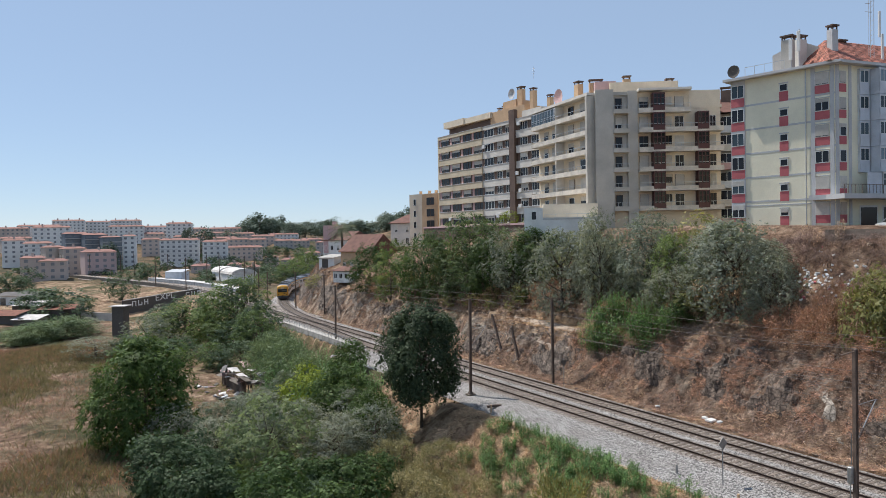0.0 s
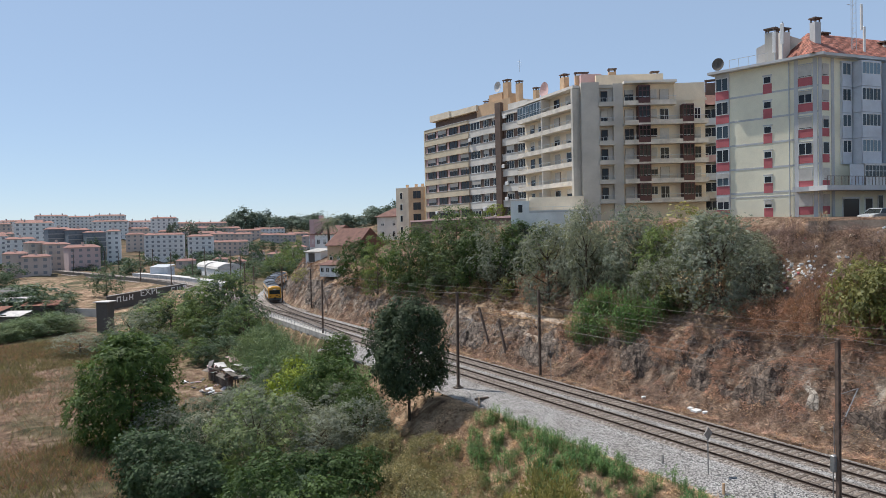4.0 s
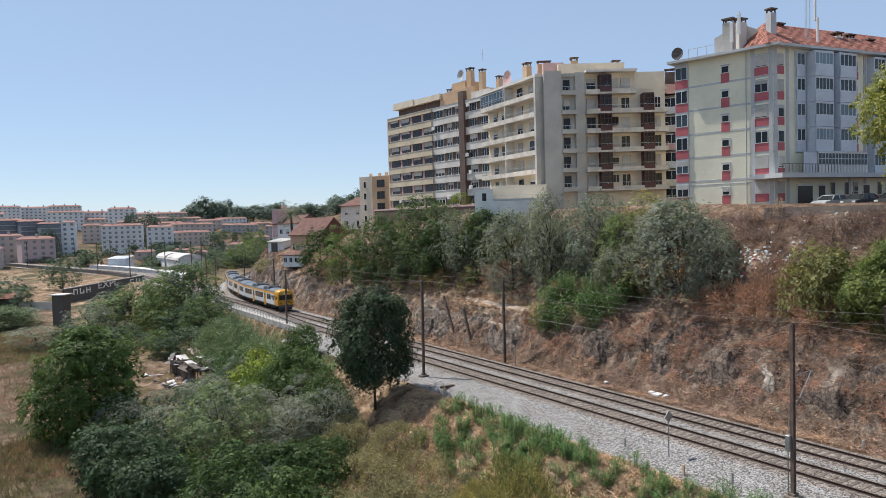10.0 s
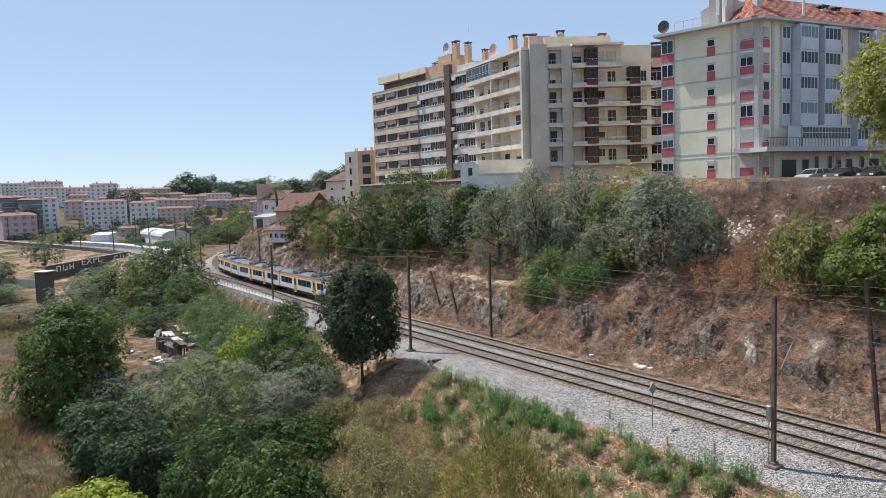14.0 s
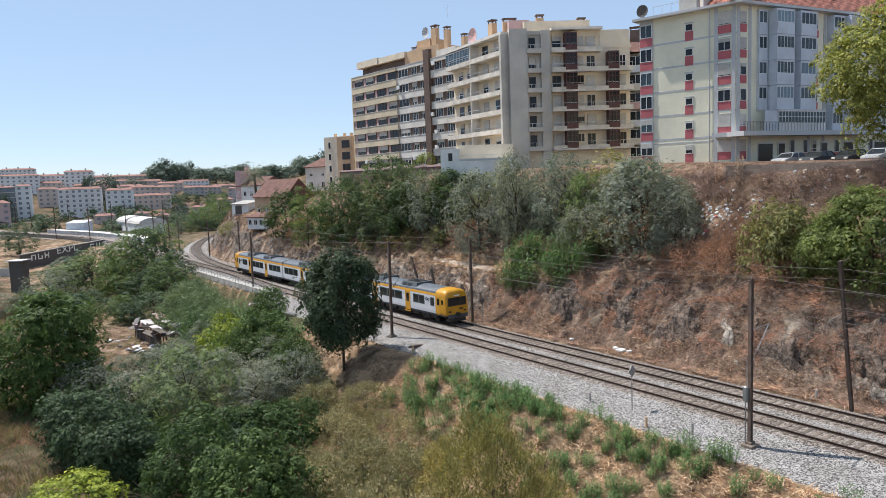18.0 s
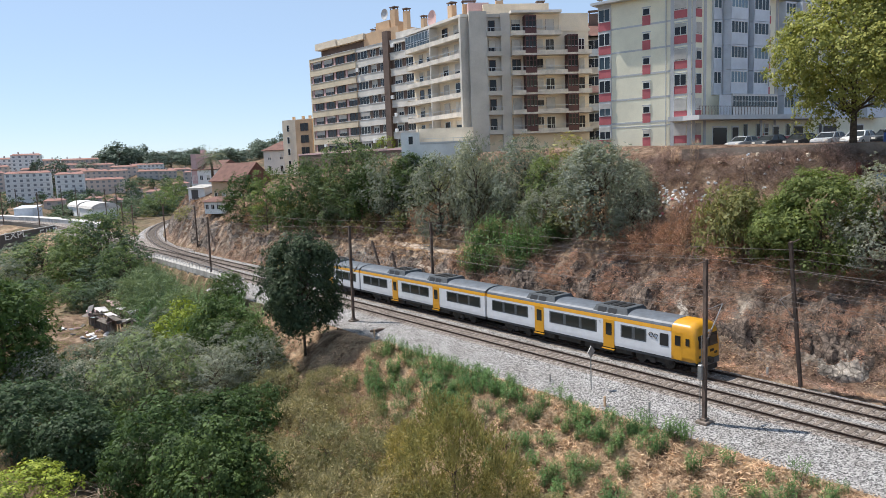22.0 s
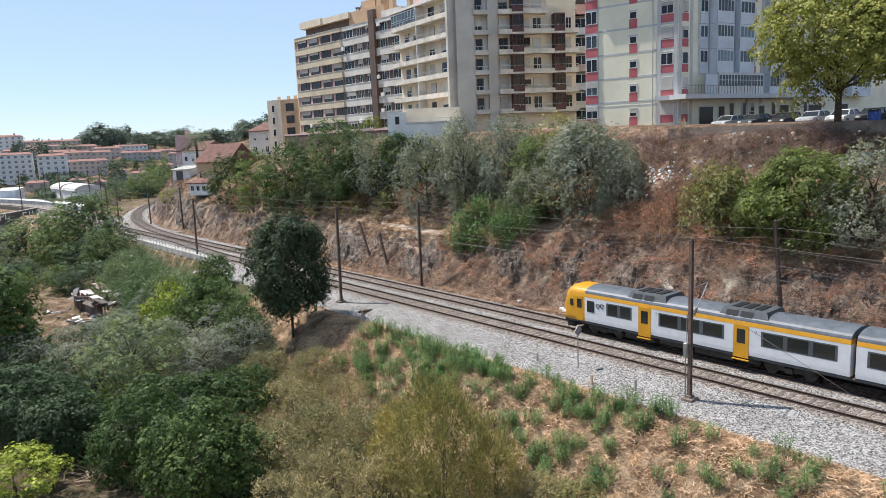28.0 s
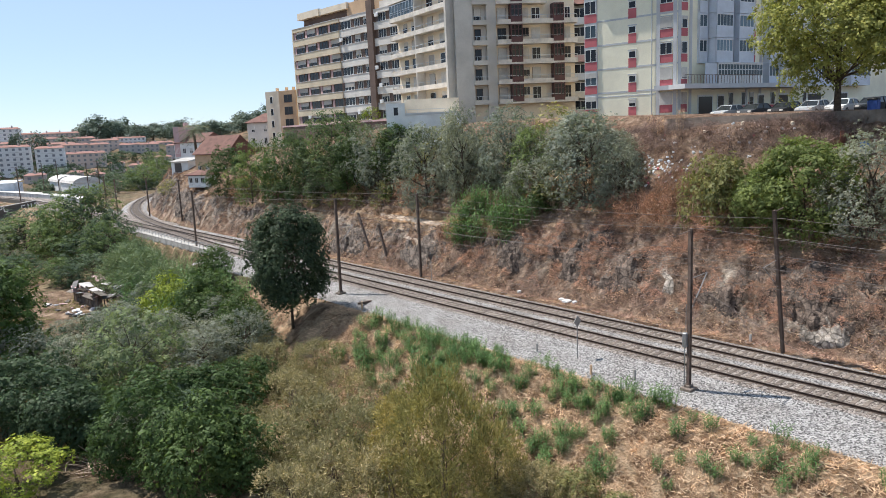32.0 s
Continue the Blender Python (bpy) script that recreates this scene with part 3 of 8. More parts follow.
        def plate(name, mat, y0, y1, z0, z1, off, parent):
            p = [(c * (fx(z) + off), y, z) for z in (z0, z1) for y in (y0, y1)] + [(c * (fx(z) + off - 0.05), y, z) for z in (z0, z1) for y in (y0, y1)]
            return link_mesh(name, p, [(0, 1, 3, 2), (4, 6, 7, 5), (0, 4, 5, 1), (2, 3, 7, 6), (0, 2, 6, 4), (1, 5, 7, 3)], mat, parent)
        ws = plate("windscreen", M_BLACK, -1.2, 1.2, 1.95, 2.85, 0.03, cb)
        for k in (-1, 1):
            plate("pane", M_GLASS, k * 0.58 - 0.5, k * 0.58 + 0.5, 2.04, 2.72, 0.045, ws)
        plate("headlight", M_LAMP, -0.36, 0.36, 2.98, 3.12, 0.06, cb)
        for k in (-1, 1):
            plate("tail_lamp", M_BLACK, k * 1.0 - 0.17, k * 1.0 + 0.17, 1.28, 1.44, 0.03, cb)
        plate("emblem", M_BLACK, 0.3, 0.7, 1.5, 1.68, 0.03, cb)
        plate("bumper", M_CAR_DARK, -1.32, 1.32, 0.62, 1.05, 0.1, cb)
        sh = Shape().box(min(c * (h - 0.6), c * (h + 0.25)), max(c * (h - 0.6), c * (h + 0.25)), -1.1, 1.1, 0.25, 0.62, 0.08)
        sh.part("snow_plough", M_UNDER, cb)
        sh = Shape().box(min(c * h, c * (h + 0.5)), max(c * h, c * (h + 0.5)), -0.2, 0.2, 0.85, 1.2, 0.05)
        sh.part("coupler", M_UNDER, cb)
        for side in (-1, 1):
            y0, y1 = sorted((side * 1.455, side * 1.475))
            xa, xb = sorted((c * (h - 1.7), c * (h - 1.05)))
            door = Shape().box(xa, xb, y0, y1, 1.0, 2.95).part("cab_door", M_CAR_YELLOW, cb)
            y0, y1 = sorted((side * 1.47, side * 1.485))
            Shape().box(xa + 0.1, xb - 0.1, y0, y1, 2.0, 2.72).part("pane", M_GLASS, door)
            xa, xb = sorted((c * (h - 0.75), c * (h - 0.45)))
            Shape().box(xa, xb, y0, y1, 2.1, 2.62).part("pane", M_GLASS, cb)
            xa, xb = sorted((c * (h - 2.85), c * (h - 2.15)))
            Shape().box(xa, xb, y0, y1, 1.8, 2.7).part("vent_grille", M_BLACK, car)
            # emblem on the side as a plain dark shape
            sh = Shape()
            y0, y1 = sorted((side * 1.462, side * 1.468))
            mid = c * (h - 3.4)
            for k in (-1, 1):
                sh.tube([(mid + k * 0.2 + 0.17 * math.cos(q * 0.6), side * 1.463, 2.42 + k * c * side * 0.03 + 0.15 * math.sin(q * 0.6)) for q in range(10)], 0.05, 4)
            sh.part("emblem", M_BLACK, car, "dark operator emblem as plain shapes")
    return car


CAR_LENGTHS = (21.7, 21.8, 21.7)
TRAIN = [railcar(21.7, 1), railcar(21.8, 0), railcar(21.7, -1)]
NOSE = [(0, 169.7), (1, 163.9), (2, 158.0), (3, 152.0), (4, 146.0), (5, 139.9), (6, 133.6), (7, 127.2), (8, 120.7), (9, 114.1), (10, 107.3), (11, 100.3), (12, 93.2), (13, 85.9), (14, 78.5), (15, 70.8), (16, 63.1), (17, 55.1), (18, 47.0), (19, 38.7), (20, 30.3), (21, 21.7), (22, 13.0), (23, 4.2), (24, -4.8), (25, -13.8), (26, -23.0), (27, -32.2), (28, -41.5), (29, -50.8), (30, -60.2), (31, -69.6), (32, -78.9)]


def car_pose(mid):
    a, _ = branch_point(mid - 7.2)
    b, _ = branch_point(mid + 7.2)
    w = a - b
    return Matrix.Translation(((a.x + b.x) / 2, (a.y + b.y) / 2, 0.0)) @ Matrix.Rotation(math.atan2(w.y, w.x), 4, "Z")


def motions():
    behind = 0.0
    for car, length in zip(TRAIN, CAR_LENGTHS):
        walk(car, [(t, car_pose(u + behind + length / 2)) for t, u in NOSE])
        behind += length

# ---- the tall buildings ----
C_CREAM = plain("cream_render", (0.6, 0.51, 0.37), 0.85, 0, 0.1, 0.35, 9, 0.08)
C_WHITE = plain("white_render", (0.66, 0.62, 0.56), 0.85, 0, 0.1, 0.35, 9, 0.08)
C_BEIGE = plain("beige_render", (0.72, 0.62, 0.48), 0.85, 0, 0.1, 0.3, 9, 0.08)
C_GREYWALL = plain("grey_render", (0.5, 0.47, 0.42), 0.85, 0, 0.1, 0.3, 9, 0.08)
C_ORANGE = plain("ochre_render", (0.54, 0.37, 0.23), 0.85, 0, 0.1, 0.4, 9, 0.08)
C_BALCONY = plain("weathered_concrete", (0.6, 0.55, 0.48), 0.85, 0, 0.16, 0.7, 9, 0.1)
C_BROWN = plain("brown_panel", (0.13, 0.085, 0.065), 0.7, 0, 0.15, 0.8, 9, 0.05)
C_BURGUNDY = plain("burgundy_metal", (0.075, 0.022, 0.022), 0.5, 0, 0.15, 1, 9, 0.03)
C_PALEYELLOW = plain("pale_yellow_render", (0.83, 0.78, 0.6), 0.85, 0, 0.07, 0.3, 9, 0.08)
C_TRIM = plain("white_trim", (0.52, 0.52, 0.52), 0.8, 0, 0.08, 0.5, 9, 0.05)
C_PINK = plain("pink_panel", (0.5, 0.13, 0.14), 0.75, 0, 0.1, 0.6, 9, 0.05)


def tile_mat(name, color):
    """Clay tiles: every tile its own fired tone, in rows, with lichen stains."""
    m, nt, b = material(name)
    co = nt.nodes.new("ShaderNodeTexCoord").outputs["Object"]
    v = nd(nt, "TexVoronoi", Scale=3.2)
    nt.links.new(co, v.inputs["Vector"])
    sep = nt.nodes.new("ShaderNodeSeparateColor")
    nt.links.new(v.outputs["Color"], sep.inputs[0])
    shade = lambda k: tuple(c * k for c in color)
    col = ramp(nt, sep.outputs[0], [(0.05, shade(0.5)), (0.4, shade(0.95)), (0.75, shade(1.15)), (1, shade(1.6))])
    col = mixed(nt, 0.6, col, ramp(nt, noise_tex(nt, 0.5, 6, 0.7, co), [(0.38, (0.35, 0.33, 0.31)), (0.6, (1, 1, 1))]), "MULTIPLY")
    nt.links.new(col, b.inputs["Base Color"])
    b.inputs["Roughness"].default_value = 0.85
    w = nd(nt, "TexWave", Scale=1.4, Distortion=1.0)
    w.bands_direction = "Z"
    nt.links.new(co, w.inputs["Vector"])
    bump(nt, b, w.outputs["Fac"], 0.7, 0.1)
    return m


C_TILE = tile_mat("clay_tile", (0.33, 0.12, 0.08))
C_TILE_OLD = plain("old_clay_tile", (0.15, 0.072, 0.055), 0.9, 0, 0.2, 0.8, 6, 0.4)
C_FRAME = plain("white_window_frame", (0.7, 0.7, 0.68), 0.5, 0, 0.05)
C_SHUTTER = plain("roller_shutter", (0.55, 0.52, 0.47), 0.7, 0, 0.08, 2, 20, 0.05, spread=0.25)
C_ALU = plain("aluminium", (0.5, 0.51, 0.52), 0.4, 0.5, 0.05)
# dark walls and plates; also the painted shade of the garden shed's opening
C_DARKWALL = plain("dark_wall_and_shade", (0.1, 0.09, 0.08), 0.9, 0, 0.1)
C_WINDOW = pane_mat("window_glass", (0.01, 0.011, 0.014), 0.12, 2.5)
C_BLUEGLASS = pane_mat("veranda_glass", (0.035, 0.05, 0.06), 0.06, 6.0)
C_PANEL = plain("white_panel", (0.58, 0.62, 0.67), 0.6, 0, 0.08, 0.7, 9, 0.04)
C_WHITEWALL = plain("whitewash", (0.74, 0.74, 0.72), 0.85, 0, 0.08, 0.4, 9, 0.08)
C_PINKWALL = plain("rose_render", (0.55, 0.37, 0.36), 0.85, 0, 0.1, 0.3, 9, 0.08)


def window(fr, a0, a1, z0, z1, parent, b=0.0, frame_mat=None, glass=None, mull=1, shutter=0.0):
    """A framed window whose outer face lies b metres before the wall; shutter: share closed from above."""
    w = 0.06
    sh = Shape(fr)
    xs = [q for k in range(mull + 1) for a in (a0 + (a1 - a0 - w) * k / mull,) for q in (a, a + w)]
    sh.lattice(xs, [z0, z0 + w, z1 - w, z1], lambda i, j: i % 2 == 0 or j != 1, b - 0.05, b + 0.05)
    win = sh.part("window", frame_mat or C_FRAME, parent)
    Shape(fr).box(a0 + 0.02, a1 - 0.02, b - 0.03, b + 0.012, z0 + 0.02, z1 - 0.02).part("pane", glass or C_WINDOW, win)
    if shutter > 0:
        Shape(fr).box(a0 + 0.03, a1 - 0.03, b + 0.015, b + 0.062, z1 - (z1 - z0) * shutter, z1 - 0.01).part("shutter", C_SHUTTER, win)
    return win


def railing(fr, a0, a1, b, z0, z1, parent, mat=None, step=0.9, ends=()):
    sh = Shape(fr)
    sh.box(a0, a1, b - 0.025, b + 0.025, z1 - 0.05, z1)
    n = max(1, round((a1 - a0) / step))
    for i in range(n + 1):
        a = a0 + (a1 - a0 - 0.04) * i / n
        sh.box(a, a + 0.04, b - 0.02, b + 0.02, z0, z1 - 0.05)
    return sh.part("railing", mat or C_ALU, parent)


def chimney(fr, a, b, z0, z1, w, d, mat, parent, pots=True):
    sh = Shape(fr).box(a - w / 2, a + w / 2, b - d / 2, b + d / 2, z0, z1)
    ch = sh.part("chimney", mat, parent)
    if pots:
        cap = Shape(fr).box(a - w / 2 - 0.1, a + w / 2 + 0.1, b - d / 2 - 0.1, b + d / 2 + 0.1, z1 + 0.35, z1 + 0.5)
        for da in (-1, 1):
            for db in (-1, 1):
                cap.box(a + da * (w / 2 - 0.1) - 0.06, a + da * (w / 2 - 0.1) + 0.06, b + db * (d / 2 - 0.1) - 0.06, b + db * (d / 2 - 0.1) + 0.06, z1, z1 + 0.35)
        cap.part("chimney_cap", C_BROWN, ch)
    return ch


def dish(fr, a, b, z, r, mat, parent, back=True):
    """A round antenna dish on a short mast, facing outward."""
    sh, n = Shape(fr), 18
    pts = [(a, b - 0.25 * r, z)] + [(a + r * k * math.cos(i * 2 * math.pi / n), b - 0.25 * r * (1 - k * k), z + r * k * math.sin(i * 2 * math.pi / n)) for k in (0.5, 1.0) for i in range(n)]
    f = [(0, 1 + (i + 1) % n, 1 + i) for i in range(n)] + [(1 + i, 1 + (i + 1) % n, 1 + n + (i + 1) % n, 1 + n + i) for i in range(n)]
    pts2 = [(p, q - 0.03, s) for p, q, s in pts]
    k = len(pts)
    sh.put(pts + pts2, f + [tuple(k + i for i in reversed(q)) for q in f])
    sh.tube([(a, b - 0.3 * r, z), (a, b + 0.5 * r, z)], 0.03, 5)
    sh.tube([(a, b - 0.35 * r, z), (a, b - 0.35 * r, z - r - 0.6)], 0.06, 6)
    return sh.part("antenna_dish", mat, parent)


RNG = random.Random(11)


def building_cream():
    """Long banded block: cream at one end, white beyond the dark service strip."""
    fr, n = facade((28.9, 150.5), (41.0, 119.3))
    t = thing("apartment_block", "tall cream and white banded apartment block with ribbon windows", "apartment building")
    z0, top = 15.0, 37.2
    core = Shape(fr).box(0, n, -14, -0.32, z0, top)
    core.part("wall", C_BROWN, t, "brown recessed wall between the bands")
    Shape(fr).box(-0.3, 0.0, -14, 0.0, z0, top).part("end_wall", C_CREAM, t)
    segs = [(0.0, 8.3, 0.0, C_CREAM, 2), (8.3, 16.2, 0.14, C_CREAM, 2), (16.2, 20.0, -0.12, C_WHITE, 1), (20.0, 25.4, 0.05, C_WHITE, 2), (27.0, n, 0.1, C_WHITE, 2)]
    rows = [35.75 - 2.8 * k for k in range(7)]
    for a0, a1, b, mat, wins in segs:
        for k, zc in enumerate(rows):
            hi = (top if k == 0 else rows[k - 1] - 0.75)
            Shape(fr).box(a0, a1, -0.32, b, zc + 0.73, hi).part("band", mat, t)
            Shape(fr).box(a0, a1, b - 0.02, b + 0.06, hi - 0.09, hi + 0.002).part("sill", C_TRIM, t)
            span = (a1 - a0) / wins
            for i in range(wins):
                w0 = a0 + span * i + 0.25 + (0.6 if wins > 1 else 0.2)
                w1 = a0 + span * (i + 1) - 0.3
                window(fr, w0, w1, zc - 0.74, zc + 0.72, t, -0.25, C_BROWN if mat is C_CREAM else C_FRAME, None, 3, RNG.choice((0, 0, 0, 0.3, 0.6)))
                Shape(fr).box(w0 - 0.75, w0 - 0.12, -0.31, -0.2, zc - 0.75, zc + 0.73).part("panel", C_PINKWALL if mat is C_CREAM else C_BROWN, t)
    Shape(fr).box(0, n, -0.31, 0.1, z0, rows[-1] - 0.75).part("plinth", C_CREAM, t)
    Shape(fr).box(25.4, 27.0, -0.32, 0.5, 17.0, 38.9).part("service_strip", C_BROWN, t, "dark brown service strip")
    # penthouse and roof clutter
    Shape(fr).box(2.0, 17.5, -10, -1.6, top, top + 1.9).part("penthouse", C_BROWN, t)
    Shape(fr).box(1.4, 9.0, -10.4, -0.5, top + 1.6, top + 2.9).part("penthouse_roof", C_BEIGE, t, "beige penthouse parapet")
    Shape(fr).box(9.0, 18.0, -10.4, -0.7, top + 1.6, top + 2.7).part("penthouse_roof", C_BEIGE, t)
    Shape(fr).box(17.5, 28.0, -9, -1.2, top, top + 2.6).part("lift_house", C_ORANGE, t, "ochre lift house")
    Shape(fr).box(20.5, 24.6, -6, -2.0, top + 2.6, top + 4.2).part("lift_house", C_ORANGE, t)
    Shape(fr).box(28, n, -9, -0.6, top, top + 1.3).part("parapet", C_WHITE, t)
    for a, b, h, w in ((17.0, -4, 3.4, 0.7), (18.6, -4, 3.5, 0.7), (25.4, -2.6, 5.9, 1.4), (29.4, -2.2, 4.9, 1.0), (32.0, -4, 3.4, 0.8)):
        chimney(fr, a, b, top, top + h, w, 0.9, C_ORANGE, t)
    dish(fr, 23.2, -2.0, top + 5.4, 1.0, C_TRIM, t)
    sh = Shape(fr).tube([(29.6, -2.2, top + 7.0), (29.6, -2.2, top + 9.2)], 0.03, 5)
    for k in range(4):
        sh.tube([(29.1, -2.2, top + 8.0 + 0.3 * k), (30.1, -2.2, top + 8.0 + 0.3 * k)], 0.015, 4)
    sh.part("antenna", C_ALU, t)
    for a, z in ((16.6, 33.2), (27.6, 36.2), (26.9, 27.2), (27.9, 24.0), (27.8, 21.2), (4.2, 19.4), (21.0, 19.6)):
        Shape(fr).box(a, a + 0.85, 0.1, 0.42, z - 0.35, z + 0.3, 0.03).part("air_conditioner", C_FRAME, t)


def building_balconies():
    """Beige block with deep balconies on two sides and a smooth grey corner."""
    p0, p1, p2 = (39.3, 114.6), (42.3, 97.6), (59.6, 93.2)
    fl, nl = facade(p0, p1)
    frr, nr = facade(p1, p2)
    t = thing("balcony_block", "beige apartment block with deep balconies and burgundy glazed bays", "apartment building")
    bl, br = fl @ Vector((0, -13, 0)), frr @ Vector((nr, -14, 0))
    top = 36.4
    Shape().prism([p0, p1, p2, (br.x, br.y), (bl.x, bl.y)], 14.5, top).part("wall", C_BEIGE, t)
    levels = [19.3 + 2.82 * k for k in range(6)]
    # side facing the valley
    for k, z in enumerate(levels):
        bal = Shape(fl).box(0, nl - 0.3, -0.1, 1.5, z - 0.28, z).box(0, nl - 0.3, 1.38, 1.5, z, z + 0.42).box(0, 0.12, 0, 1.5, z, z + 0.6).part("balcony", C_BALCONY, t)
        railing(fl, 0.1, nl - 0.35, 1.44, z + 0.42, z + 0.95, bal, C_ALU, 1.4)
        for a0, a1, sh_ in ((2.0, 3.3, 0.0), (4.6, 6.0, 1.0), (9.6, 11.2, 0.9), (13.0, 15.0, 0.55)):
            window(fl, a0, a1, z + 0.05, z + 2.15, t, 0.03, RNG.choice((C_FRAME, C_BROWN)), None, 1, RNG.choice((0, sh_, 1.0, 0.3)))
        Shape(fl).box(8.0, 8.15, 0, 1.5, z, z + 2.54).part("partition", C_WHITE, t)
        Shape(fl).box(nl - 0.45, nl, 0.0, 1.6, z - 0.28, z + 2.54).part("pier", C_GREYWALL, t)
    Shape(fl).box(-0.3, nl, -0.1, 1.5, top - 0.4, top).part("cornice", C_WHITE, t)
    z = levels[-1]
    enc = Shape(fl)
    for i in range(9):
        enc.box(0.1 + i * 0.93, 0.18 + i * 0.93, 1.36, 1.46, z + 0.42, z + 2.4)
    enc.box(0.1, 8.0, 1.36, 1.46, z + 1.2, z + 1.26).box(0.1, 8.0, 1.36, 1.46, z + 2.3, z + 2.4)
    v = enc.part("veranda_frame", C_ALU, t)
    Shape(fl).box(0.15, 7.95, 1.38, 1.41, z + 0.45, z + 2.3).part("pane", C_BLUEGLASS, v)
    # smooth grey corner with small balconies
    Shape(frr).box(-0.2, 2.4, -0.5, 0.9, 15, top + 0.3).part("corner_pier", C_GREYWALL, t, "smooth grey corner pier")
    Shape(frr).box(4.5, 5.9, -0.5, 0.5, 15, top + 0.1).part("corner_pier", C_GREYWALL, t)
    Shape(frr).box(2.4, 4.5, -0.8, 0.3, top - 0.5, top).part("cornice", C_GREYWALL, t)
    for z in levels:
        Shape(frr).box(2.4, 4.5, 0.004, 0.03, z, z + 2.5).part("recess", C_GREYWALL, t)
        window(frr, 2.75, 3.75, z + 0.05, z + 2.1, t, 0.05, C_BROWN, None, 1, RNG.choice((0, 0, 0.5)))
        bal = Shape(frr).box(2.3, 4.55, 0, 1.2, z - 0.25, z).box(2.3, 4.55, 1.1, 1.2, z, z + 0.4).part("balcony", C_GREYWALL, t)
        railing(frr, 2.3, 4.55, 1.15, z + 0.4, z + 0.95, bal, C_ALU, 0.5)
    for k, z in enumerate(levels):
        a1 = nr if k < 5 else 13.3
        bal = Shape(frr).box(5.9, a1, -0.1, 1.5, z - 0.28, z).box(5.9, a1, 1.4, 1.5, z, z + 0.4).part("balcony", C_BALCONY, t)
        railing(frr, 5.9, a1 - 0.05, 1.45, z + 0.4, z + 0.95, bal, C_ALU, 1.5)
        for a0, w1 in ((6.2, 7.5), (9.9, 10.9), (11.3, 12.6), (16.3, 17.2)):
            if a0 < a1 - 1:
                window(frr, a0, w1, z + (0.05 if a0 != 9.9 else 0.9), z + 2.15, t, 0.03, RNG.choice((C_FRAME, C_BROWN, C_BROWN)), None, 2, RNG.choice((0, 0, 0.3, 1.0, 1.0)))
        for a0, w1 in ((7.9, 9.6), (14.2, 15.8)):
            if k == 5 and a0 > 13:
                continue
            bay = Shape(frr)
            xs = [q for i in range(4) for a in (a0 + (w1 - a0 - 0.1) * i / 3,) for q in (a, a + 0.1)]
            bay.lattice(xs, [z, z + 0.75, z + 1.75, z + 1.85, z + 2.35, z + 2.54], lambda i, j: i % 2 == 0 or j in (0, 2, 4), 1.3, 1.52)
            by = bay.part("glazed_bay", C_BURGUNDY, t, "burgundy framed glazed bay")
            for q in (a0, w1 - 0.08):
                Shape(frr).box(q, q + 0.08, 0, 1.3, z, z + 2.54).part("side_panel", C_BURGUNDY, by)
            Shape(frr).box(a0 + 0.1, w1 - 0.1, 1.36, 1.4, z + 0.75, z + 2.35).part("pane", M_GLASS, by)
    Shape(frr).box(5.9, 13.4, -0.1, 1.5, top - 0.1, top + 0.25).part("cornice", C_WHITE, t)
    # sloping end of the top storey
    Shape(frr).put([(13.3, -9, top), (13.3, 0.1, top), (nr + 0.2, 0.1, top - 2.2), (nr + 0.2, -9, top - 2.2), (13.3, -9, top - 2.6), (13.3, 0.1, top - 2.6), (nr + 0.2, 0.1, top - 2.6), (nr + 0.2, -9, top - 2.6)], [(0, 1, 2, 3), (1, 5, 6, 2), (2, 6, 7, 3), (0, 3, 7, 4), (0, 4, 5, 1)]).part("sloping_roof", C_BEIGE, t)
    Shape(frr).box(2.6, 12.6, -9, -2.6, top, top + 2.0).part("penthouse", C_BEIGE, t)
    Shape(frr).box(0.5, 3.6, -8, -3.5, top, top + 2.4).part("lift_house", C_PINKWALL, t)
    Shape(fl).box(nl - 10, nl - 0.8, -8, -3, top, top + 0.6).part("roof_slab", C_BEIGE, t)
    for a, b, h in ((0.9, -5.5, 2.6), (5.4, -4.5, 2.8), (11.8, -4.5, 2.2)):
        chimney(frr, a, b, top, top + h, 1.1 if a != 0.9 else 2.0, 0.8, C_ORANGE, t)
    chimney(fl, nl - 6.5, -1.2, top, top + 2.6, 1.2, 0.9, C_ORANGE, t)
    dish(fl, 4.2, -1.4, top + 1.9, 1.35, C_PINKWALL, t)


